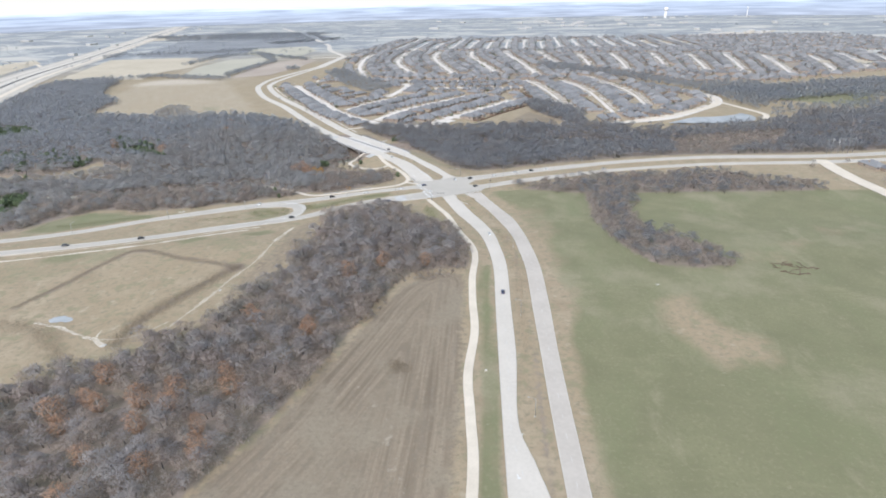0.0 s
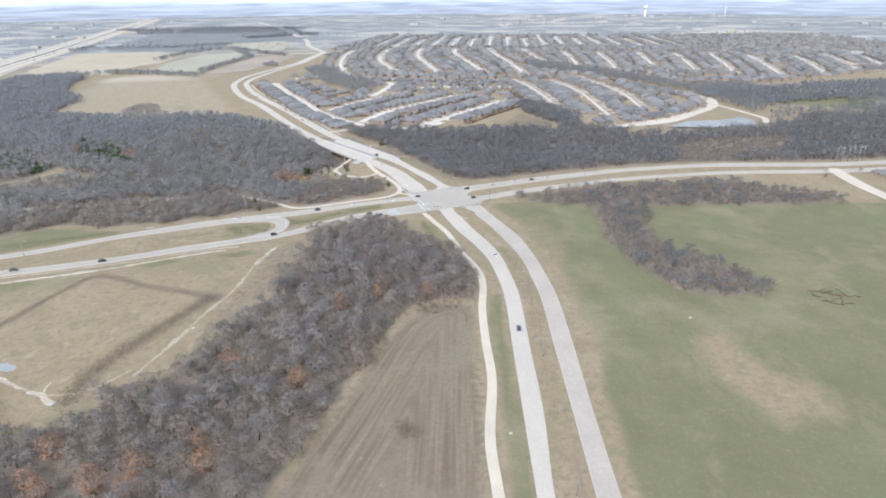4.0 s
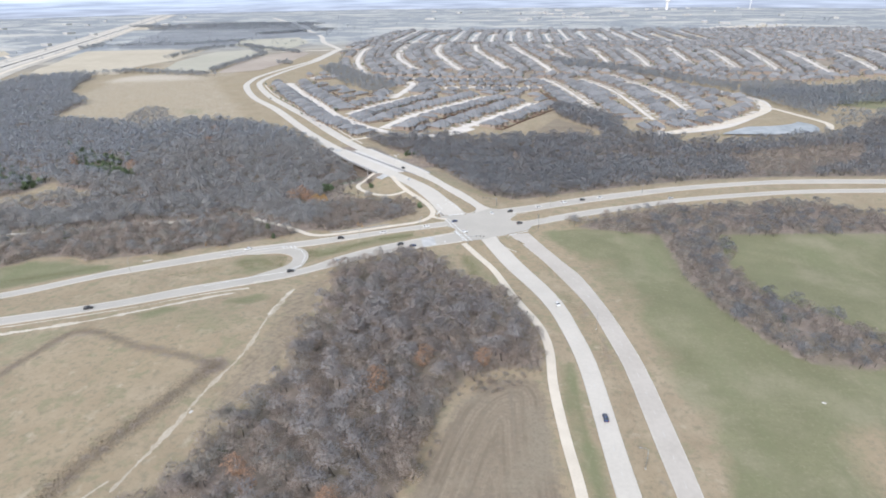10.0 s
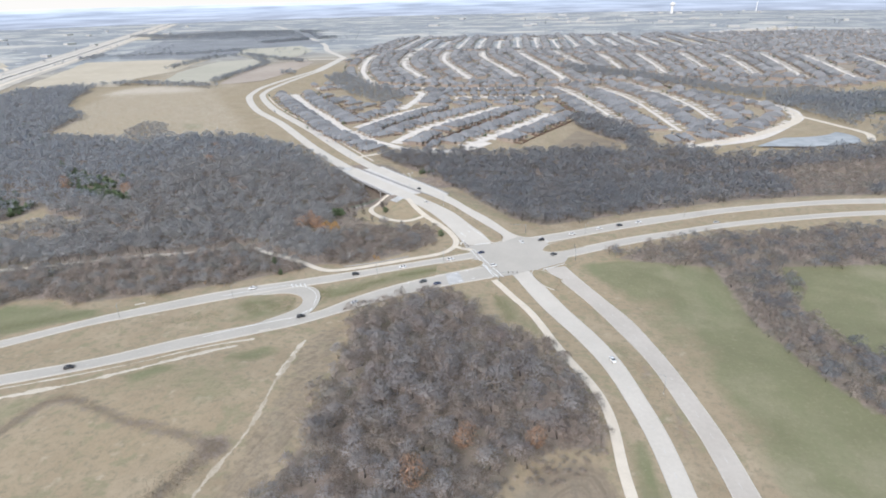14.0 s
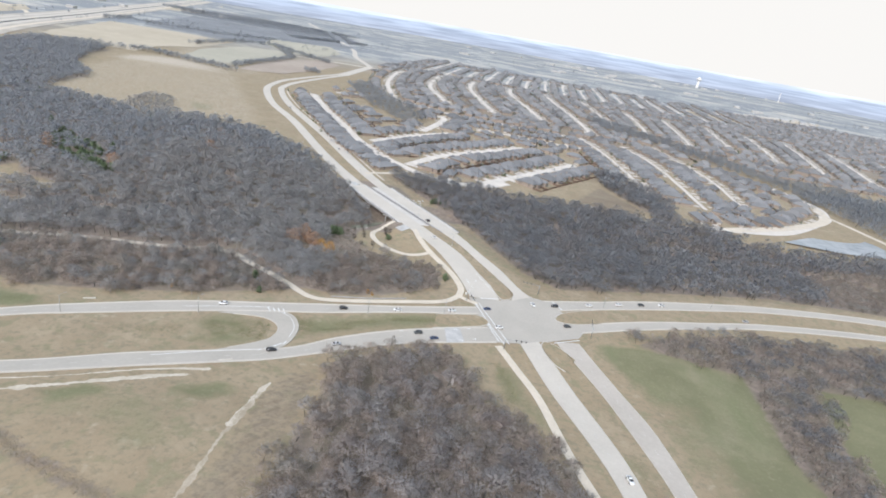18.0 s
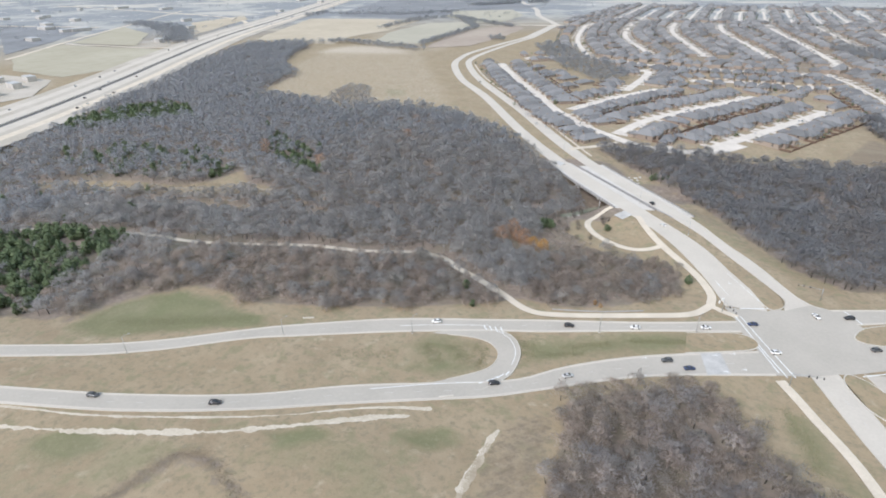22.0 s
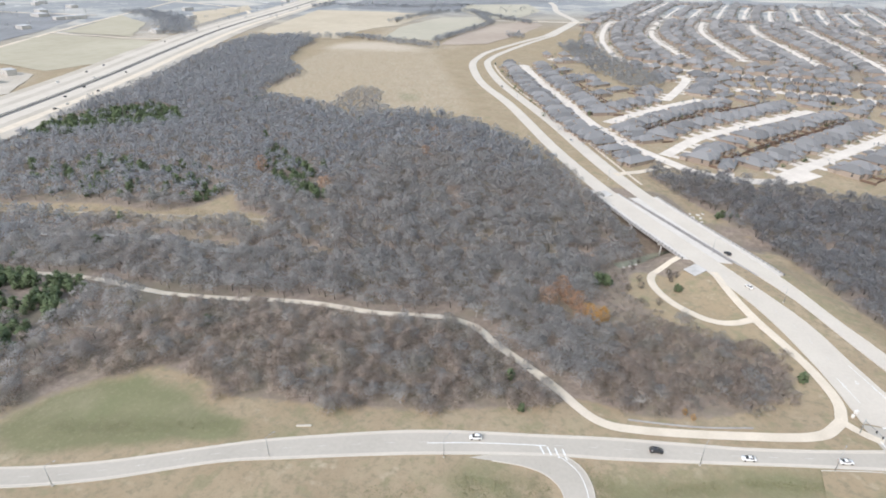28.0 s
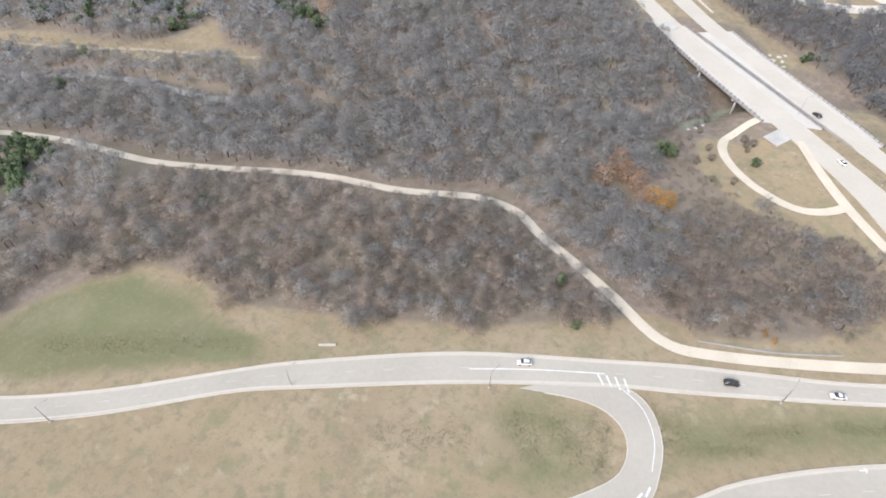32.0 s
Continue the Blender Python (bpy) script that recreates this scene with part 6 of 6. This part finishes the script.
# fields beyond the wood and the far edge of the estate
M_FIELD_TAN = material("tan_stubble", (0.44, 0.375, 0.275), (0.55, 0.48, 0.365), 0.008, 0.06, 0.97)
M_FIELD_PALE = material("pale_grass_field", (0.39, 0.365, 0.285), (0.48, 0.445, 0.355), 0.008, 0.06, 0.97)
M_FIELD_BROWN = material("pinkish_ploughed_field", (0.35, 0.285, 0.23), (0.44, 0.37, 0.3), 0.008, 0.06, 0.97)
M_FIELD_OLIVE = material("olive_pasture", (0.37, 0.335, 0.245), (0.46, 0.425, 0.325), 0.008, 0.06, 0.97)
M_SCRUB = material("grey_scrub_land", (0.185, 0.19, 0.197), (0.28, 0.287, 0.295), 0.01, 0.06, 0.97)


def field(label, poly, mat, lift=0.55):
    """A field as a thin sheet over the land, its border wavering a little."""
    c = np.array(poly + poly[:1], float)
    c = np.vstack([a + (b - a) * np.linspace(0, 1, max(2, int(np.hypot(*(b - a)) / 22)), endpoint=False)[:, None] for a, b in zip(c, c[1:])])
    bm = bmesh.new()
    rim = [bm.verts.new((x + 5 * noise.noise((x * 0.02, y * 0.02, 1.0)), y + 5 * noise.noise((x * 0.02, y * 0.02, 7.0)), lift - 0.2)) for x, y in c]
    bm.faces.new(rim)
    bmesh.ops.triangulate(bm, faces=bm.faces[:])
    thing("field", label, "field", finish(bm, "field", mat), kind="structure")


field("tan stubble field between hedges", [(-975, 800), (-1150, 1270), (-960, 1310), (-800, 1300), (-765, 1030), (-790, 900), (-755, 775), (-850, 765)], M_FIELD_TAN)
field("pale grass field between hedges", [(-745, 1010), (-745, 1240), (-655, 1290), (-590, 1180), (-575, 840), (-690, 822)], M_FIELD_PALE)
field("olive tan field beside the highway", [(-1225, 420), (-1335, 585), (-1137, 600), (-1020, 600), (-935, 395), (-950, 318), (-1083, 332)], M_FIELD_OLIVE)
field("olive tan field between country lanes", [(-1330, 620), (-1530, 920), (-1315, 812), (-1146, 630)], M_FIELD_OLIVE)
field("grey fallow field beside a lane", [(-1900, 815), (-1580, 870), (-1395, 622), (-1290, 450)], M_SCRUB)
field("tan field beyond the highway", [(-1180, 830), (-1420, 1060), (-1430, 1300), (-1330, 1200)], M_FIELD_TAN)
field("pale gravel lot beside the highway", [(-1062, 300), (-940, 296), (-850, 205), (-860, 165), (-980, 160)], M_SHOULDER, 0.6)
field("pinkish brown field beside the curving road", [(-550, 790), (-592, 1059), (-520, 1250), (-462, 1190), (-456, 1020), (-474, 840)], M_FIELD_BROWN)
field("pale grass field beyond a hedge", [(-780, 1440), (-829, 1640), (-660, 1740), (-560, 1540), (-560, 1330), (-620, 1260)], M_FIELD_PALE)
field("grey scrub land beyond the fields", [(-1180, 1500), (-1310, 1960), (-1380, 2130), (-731, 2060), (-610, 1880), (-655, 1640), (-774, 1480), (-878, 1370), (-1101, 1350)], M_SCRUB, 0.5)
field("dark wooded land beyond scrub", [(-1460, 2180), (-1600, 2500), (-1560, 2900), (-960, 2800), (-690, 2260), (-760, 2090), (-1247, 2130)], M_SCRUB, 0.5)
field("tan strip of bare field beyond scrub", [(-1620, 2050), (-1400, 2420), (-1150, 2740), (-1330, 2760), (-1640, 2400)], M_FIELD_TAN, 0.75)
field("tan bare plot between far houses", [(570, 1660), (715, 1600), (760, 1690), (610, 1790)], M_FIELD_TAN)
field("tan field beside the far houses", [(800, 1000), (925, 1050), (1010, 1000), (900, 930)], M_FIELD_TAN, 0.6)
field("pale levelled building land", [(820, 1900), (1257, 2180), (1330, 2330), (880, 2080)], M_FIELD_TAN)

# bare soil: eroded strips along the verge and a farm track
M_SOIL = material("bare_pale_soil", (0.48, 0.41, 0.31), (0.68, 0.61, 0.5), 0.15, 1.2, 0.95)
M_TRACK = material("tan_track_soil", (0.36, 0.295, 0.21), (0.54, 0.465, 0.36), 0.12, 1.0, 0.95)
M_LITTER = material("brown_track_litter", (0.24, 0.185, 0.13), (0.36, 0.29, 0.2), 0.12, 1.0, 0.95)


def soil(label, line, half, seed, mat=None):
    """A strip of bare soil whose width comes and goes."""
    c = curve(line, 0.8)
    rim = [np.array([half * max(0.02, 0.62 + 0.7 * noise.noise((x * 0.05, y * 0.05, seed)) + 0.55 * noise.noise((x * 0.25, y * 0.25, seed + k)) + 0.45 * noise.noise((x * 0.9, y * 0.9, seed + k))) for x, y in c]) for k in (9, 23)]
    for w in rim:
        w[0] = w[-1] = 0.05
    side = offset(c, 1.0) - c
    thing("bare_soil", label, "soil", ribbon("bare_soil", c + side * rim[0][:, None], c - side * rim[1][:, None], ground_level, 0.06, mat or M_SOIL, 3), kind="structure")


soil("eroded pale soil strip along the road verge", [(-130, -127), (-152, -136), (-185, -156), (-221, -172), (-253, -183), (-282, -190), (-360, -212)], 0.9, 1.0)
soil("eroded pale soil strip along the road verge", [(-136, -134), (-147, -140), (-169, -154), (-192, -168), (-215, -178), (-244, -189), (-274, -198), (-340, -216)], 1.9, 2.0)
soil("pale rutted farm track beside the grove", [(-104, -136), (-105, -170), (-105, -197), (-111, -226), (-114, -249), (-120, -280)], 1.5, 3.0, M_TRACK)
soil("pale washed-out patch on the farm track", [(-103, -128), (-105, -142), (-106, -162)], 1.7, 4.0)
soil("worn dirt track beside the creek", [(-309, 74), (-265, 83), (-222, 90), (-193, 98), (-176, 112), (-168, 132)], 3.2, 7.0, M_LITTER)
soil("pale rutted farm track beside the grove", [(-123, -275), (-134, -290), (-150, -294), (-160, -291), (-178, -284), (-196, -278)], 0.9, 5.0, M_TRACK)
soil("pale dirt track through the clearing", [(-540, -4), (-500, 14), (-453, 27), (-416, 40), (-370, 52), (-350, 58)], 1.8, 6.0, M_TRACK)

# ---- fields south of the western road: ditches, pads, puddle ----
M_WEEDS = material("dark_dry_weeds", (0.21, 0.168, 0.115), (0.3, 0.245, 0.17), 0.2, 1.5, 0.95, island=0.5)


def weeds(name, label, line, wide, count, seed, tall=0.9, mat=None):
    """A belt of coarse weeds: many thin blades along a line."""
    r = np.random.default_rng(seed)
    c = curve(line, 2)
    p = c[r.integers(len(c), size=count)] + r.normal(0, wide / 2.4, (count, 2))
    z = ground_level(p[:, 0], p[:, 1])
    d = np.c_[r.normal(0, 0.5, (count, 2)), r.uniform(0.3, 1.0, count)] * tall
    w = np.c_[r.normal(0, 0.08, (count, 2)), np.zeros(count)]
    b = np.c_[p, z - 0.05]
    V = np.stack([b - w, b + w, b + d], 1).reshape(-1, 3)
    return thing(name, label, "weeds", mesh_arrays(name, V, np.arange(3 * count).reshape(-1, 3), [mat or M_WEEDS]), kind="stuff")


weeds("ditch_weeds", "dark weeds along a field ditch", [(-222, -262), (-212, -229), (-207, -206), (-199, -183), (-185, -183), (-160, -194), (-137, -200), (-111, -209)], 4.5, 14000, 61, 0.4)
weeds("ditch_weeds", "dark weeds along a field ditch", [(-114, -206), (-122, -226), (-131, -250), (-140, -278), (-138, -298)], 8, 16000, 62, 0.55)
weeds("ditch_weeds", "dark weeds along a field ditch", [(-250, -280), (-200, -282), (-170, -300), (-140, -330)], 8, 9000, 63, 0.6)
M_CLUMP = material("green_grass_clumps", (0.19, 0.19, 0.1), (0.27, 0.262, 0.145), 0.2, 1.5, 0.95, island=0.5)
for line, wide, count in (([(-112, -70), (-104, -78)], 8, 2600), ([(-91, -68), (-73, -59)], 3.5, 1200), ([(-64, -54), (-54, -51), (-38, -45)], 3, 1500), ([(-140, -84), (-130, -93), (-128, -78)], 6, 2400), ([(-160, -100), (-185, -112)], 7, 1500), ([(-150, -88), (-140, -97)], 7, 1800), ([(-124, -80), (-123, -94)], 3, 900), ([(-98, -76), (-84, -70)], 3, 800), ([(-296, -128), (-262, -112), (-240, -102)], 6, 2600), ([(-6, -79), (0, -95), (2, -109)], 5, 1800)):
    weeds("grass_clumps", "coarse green grass clumps on a dry verge", line, wide, count, count, 0.5, M_CLUMP)
weeds("brush_patch", "round patch of dark brush in the mown field", [(4, -307), (8, -311)], 6, 1100, 64, 0.9)
weeds("median_weeds", "dry brown weeds on the median", [(52, -130), (60, -165), (64, -205), (65, -300)], 5, 7000, 66, 0.35)
weeds("clearing_brush", "grey-brown brush in the clearing", [(-540, 0), (-480, 20), (-420, 44), (-360, 52)], 14, 5000, 68, 1.0)
bm = bmesh.new()
bm.faces.new([bm.verts.new((-184 + (6.2 + 1.6 * noise.noise((math.cos(a) * 1.3, math.sin(a) * 1.3, 4.0))) * math.cos(a), -275.5 + (3.6 + 1.8 * noise.noise((math.cos(a) * 1.6, math.sin(a) * 1.6, 9.0))) * math.sin(a), float(ground_level(-184, -275)) + 0.16)) for a in np.linspace(0, 2 * math.pi, 28)[:-1]])
thing("puddle", "pale grey rain puddle in the field", "water", finish(bm, "puddle", M_WATER), kind="structure")
soil("scattered white crushed stone on the field", [(-160, -292), (-154, -293), (-148, -297), (-143, -300)], 1.9, 15.0)
soil("scattered white crushed stone on the field", [(-154, -285), (-153, -290), (-150, -296)], 1.2, 17.0)
soil("pale worn ground beside the puddle", [(-197, -279), (-188, -281), (-176, -284), (-164, -290)], 1.3, 16.0)
rock = random.Random(5)


def boulder(name, label, category, x, y, size, mat, flat=0.5):
    bm = bmesh.new()
    bmesh.ops.create_icosphere(bm, subdivisions=2, radius=1)
    for v in bm.verts:
        v.co *= 1 + 0.25 * noise.noise(v.co * 1.7 + Vector((x, y, 0)))
        v.co = Vector((v.co.x * size, v.co.y * size * 0.7, v.co.z * size * flat))
    return thing(name, label, category, finish(bm, name, mat), pose(x, y, float(ground_level(x, y)) + size * flat * 0.2, 0, 0, rock.uniform(0, 360)))


for x, y, s in ((-144, -299, 1.8), (-111, -239, 1.0), (-117, -287, 1.3), (145, -221, 0.9), (-236, -270, 0.8)):
    boulder("spoil_heap", "low white heap of crushed stone in grass", "stone heap", x, y, s, M_ROCK, 0.18)
for x, y, s in ((-434, 13, 2.2), (-437, 11, 1.2), (-428, 14, 1.0), (-374, 33, 1.0), (-352, 22, 1.1), (-120, 97, 1.4), (-117, 101, 1.2), (-123, 94, 1.2), (-88, 166, 1.6), (-84, 170, 1.4), (-90, 174, 2.2), (-87, 179, 2.0), (-85, 175, 1.8), (-92, 178, 1.6), (-84, 182, 1.5)):
    boulder("boulder", "pale limestone boulder by the creek", "boulder", x, y, s * 0.8, M_ROCK, 0.4)
for n in range(26):
    a, b = rock.uniform(0, 6.28), rock.uniform(0, 1) ** 0.5
    x, y = 234 + 13 * b * math.cos(a), -196 + 9 * b * math.sin(a)
    l = rock.uniform(2, 7)
    thing("old_timber", "weathered brown timber in a demolition heap", "timber", box_mesh("old_timber", l, 0.3, 0.25, M_FENCE, 0.03), pose(x, y, float(ground_level(x, y)) + rock.uniform(0, 0.3), 0, rock.uniform(-4, 4), rock.uniform(-30, 30) + (90 if n % 4 == 0 else 0)), group="demolition heap")
for x, y, a, l in ((-220, -72, 55, 8), (-217, -68, 130, 5), (-248, -55, 60, 9), (-252, -52, 20, 6)):
    log = thing("fallen_log", "bleached fallen tree in the thicket", "log", at=pose(x, y, float(ground_level(x, y)) + 0.25, 0, 0, a))
    part("trunk", tube_mesh("trunk", [(0, 0, 0), (l * 0.5, 0.2, 0.3), (l, 0, 0.7)], [0.3, 0.22, 0.1], M_ROCK, 7), log)
    for s in (-1, 1):
        part("limb", tube_mesh("limb", [(l * 0.6, 0.1, 0.35), (l * 0.85, s * 1.4, 1.2), (l, s * 2.6, 1.9)], [0.12, 0.08, 0.03], M_ROCK, 5), log)

M_CREEK = material("green_creek_water", (0.2, 0.21, 0.15), (0.34, 0.34, 0.27), 0.2, 1.0, 0.25, bump=0.03)
# creek bed: water and pale stones
bed = CREEK[:, :2]
for reach in (bed[(bed[:, 0] > -500) & (bed[:, 0] < -340)], bed[(bed[:, 0] > -140) & (bed[:, 0] < -98)]):
    thing("creek", "shallow pale creek between wooded banks", "creek", ribbon("creek", offset(reach, 2.2 if reach[0, 0] < -300 else 3.0), offset(reach, -2.2 if reach[0, 0] < -300 else -3.0), ground_level, 0.25, M_ROCK if reach[0, 0] < -300 and reach[-1, 0] < -300 else M_CREEK, 3), kind="structure")
bm = bmesh.new()
bm.faces.new([bm.verts.new((x, y, float(ground_level(352, 300)) + 0.25)) for x, y in curve([(286, 266), (318, 294), (347, 316), (385, 344), (414, 320), (402, 280), (346, 264)], 5)])
thing("pond", "pale grey pond with ripples beside the estate", "pond", finish(bm, "pond", M_WATER), kind="structure")

# ---- power line frames and the farmhouse by the side road ----
H_FRAME = thing("power_frame", "tall grey timber power line frame", "power pole", group="power line frames")
for x in (-3.2, 3.2):
    part("pole", tube_mesh("pole", [(x, 0, -0.5), (x, 0, 17)], [0.28, 0.18], M_STEEL), H_FRAME)
part("crossarm", box_mesh("crossarm", 11, 0.3, 0.35, M_STEEL, 0.04), H_FRAME, at=pose(0, 0, 15.2))
for x in (-4.8, 0, 4.8):
    part("insulator", tube_mesh("insulator", [(x, 0, 14.0), (x, 0, 15.2)], [0.12, 0.12], M_WHITE, 6), H_FRAME)
H_FRAME.matrix_basis = pose(405, 98, float(ground_level(405, 98)), 0, 0, 20)
for x, y in ((418, 101), (430, 104)):
    copy_thing(H_FRAME, pose(x, y, float(ground_level(x, y)), 0, 0, 20))
for x, y, a in ((420, 46, 10), (438, 30, 80)):
    c = copy_thing(KINDS[0], pose(x, y, float(ground_level(x, y)) + 0.3, 0, 0, a))
    tagged(c, "brick farmhouse among trees beside the road", "house", "farmhouses")
plant([tree_thing("yard_tree", "bare tree beside the farmhouse", NEAR_TREES[0], [M_BARK, M_TWIG_BROWN], group="farmyard trees")], [(404, 62), (445, 52), (430, 10), (372, 62), (360, 40), (398, -10)], np.random.default_rng(3), 0.5, 0.8)

# ---- far commercial buildings and water tower ----
M_ROOFWHITE = material("pale_membrane_roof", (0.4, 0.4, 0.4), (0.6, 0.6, 0.6), 0.05, 0.5, 0.7)
SHED = thing("warehouse", "long low white flat-roofed warehouse", "warehouse", group="far warehouses")
part("wall", box_mesh("wall", 60, 34, 8, M_BRIDGE, 0.1), SHED)
part("roof", box_mesh("roof", 61, 35, 0.6, M_ROOFWHITE, 0.05), SHED, at=pose(0, 0, 8))
part("loading_door", box_mesh("loading_door", 5, 0.3, 4.5, M_STEEL, 0.05), SHED, at=pose(-12, -17.1, 0))
part("loading_door", bpy.data.meshes["loading_door"], SHED, at=pose(8, -17.1, 0))
r = np.random.default_rng(71)
shed_at = [(-1170, 705), (-1145, 690), (-1290, 930), (1191, 2248), (-965, 280), (-930, 235), (-905, 190), (-975, 215), (-1000, 255)] + [(r.uniform(-2600, -1300), r.uniform(900, 3600)) for _ in range(16)] + [(r.uniform(-500, 3300), r.uniform(2700, 4200)) for _ in range(30)] + [(r.uniform(1000, 2600), r.uniform(1500, 2600)) for _ in range(10)] + [(r.uniform(200, 640), r.uniform(2900, 3750)) for _ in range(12)] + [(860 + 46 * k, 1990 + 26 * k + r.uniform(-20, 20)) for k in range(9)] + [(r.uniform(-2500, -1420), r.uniform(520, 1250)) for _ in range(22)]
for n, (x, y) in enumerate(shed_at):
    s = r.uniform(0.3, 0.9) if n > 8 else 0.35
    m = pose(x, y, float(ground_level(x, y)) - 0.3, 0, 0, r.choice([-14, -10, 76]))
    if n == 0:
        SHED.matrix_basis = m @ Matrix.Diagonal((s, s, s, 1))
    else:
        c = copy_thing(SHED, Matrix())
        c.matrix_basis = m @ Matrix.Diagonal((s, s, 1, 1))
for x, y, z, k in ((1290, 3980, 56, 1.3), (1835, 3935, 58, 0.38)):
    tower = thing("water_tower", "white water tower far beyond the estate", "water tower", at=pose(x, y, -0.5), group="water towers")
    part("shaft", tube_mesh("shaft", [(0, 0, 0), (0, 0, 6), (0, 0, z)], [9 * k, 6 * k, 5.5 * k], M_WHITE, 20), tower)
    bm = bmesh.new()
    bmesh.ops.create_uvsphere(bm, u_segments=24, v_segments=14, radius=1)
    for v in bm.verts:
        v.co = Vector((v.co.x * 13 * k, v.co.y * 13 * k, v.co.z * 10 * k + z + 4))
    part("tank", finish(bm, "tank", M_WHITE, True), tower)

# ---- the hazy distance, a plain ring far behind everything; its haze is painted and glows ----
m = bpy.data.materials.new("distant_haze")
m.use_nodes = True
nt = m.node_tree
nt.nodes.clear()
geo = nt.nodes.new("ShaderNodeNewGeometry")
sep = nt.nodes.new("ShaderNodeSeparateXYZ")
nt.links.new(geo.outputs["Position"], sep.inputs[0])
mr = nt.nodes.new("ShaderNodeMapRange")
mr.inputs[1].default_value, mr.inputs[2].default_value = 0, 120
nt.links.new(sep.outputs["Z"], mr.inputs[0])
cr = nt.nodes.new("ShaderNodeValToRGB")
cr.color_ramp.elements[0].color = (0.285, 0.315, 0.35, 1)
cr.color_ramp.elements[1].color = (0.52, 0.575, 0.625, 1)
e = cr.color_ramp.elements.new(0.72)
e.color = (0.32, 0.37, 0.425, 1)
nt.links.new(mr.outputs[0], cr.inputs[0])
# long low bands of woods and built-up land
mp = nt.nodes.new("ShaderNodeMapping")
mp.inputs["Scale"].default_value = (0.0028, 0.0028, 0.07)
nt.links.new(geo.outputs["Position"], mp.inputs[0])
bands = nt.nodes.new("ShaderNodeTexNoise")
bands.inputs["Scale"].default_value, bands.inputs["Detail"].default_value = 1.0, 5
nt.links.new(mp.outputs[0], bands.inputs["Vector"])
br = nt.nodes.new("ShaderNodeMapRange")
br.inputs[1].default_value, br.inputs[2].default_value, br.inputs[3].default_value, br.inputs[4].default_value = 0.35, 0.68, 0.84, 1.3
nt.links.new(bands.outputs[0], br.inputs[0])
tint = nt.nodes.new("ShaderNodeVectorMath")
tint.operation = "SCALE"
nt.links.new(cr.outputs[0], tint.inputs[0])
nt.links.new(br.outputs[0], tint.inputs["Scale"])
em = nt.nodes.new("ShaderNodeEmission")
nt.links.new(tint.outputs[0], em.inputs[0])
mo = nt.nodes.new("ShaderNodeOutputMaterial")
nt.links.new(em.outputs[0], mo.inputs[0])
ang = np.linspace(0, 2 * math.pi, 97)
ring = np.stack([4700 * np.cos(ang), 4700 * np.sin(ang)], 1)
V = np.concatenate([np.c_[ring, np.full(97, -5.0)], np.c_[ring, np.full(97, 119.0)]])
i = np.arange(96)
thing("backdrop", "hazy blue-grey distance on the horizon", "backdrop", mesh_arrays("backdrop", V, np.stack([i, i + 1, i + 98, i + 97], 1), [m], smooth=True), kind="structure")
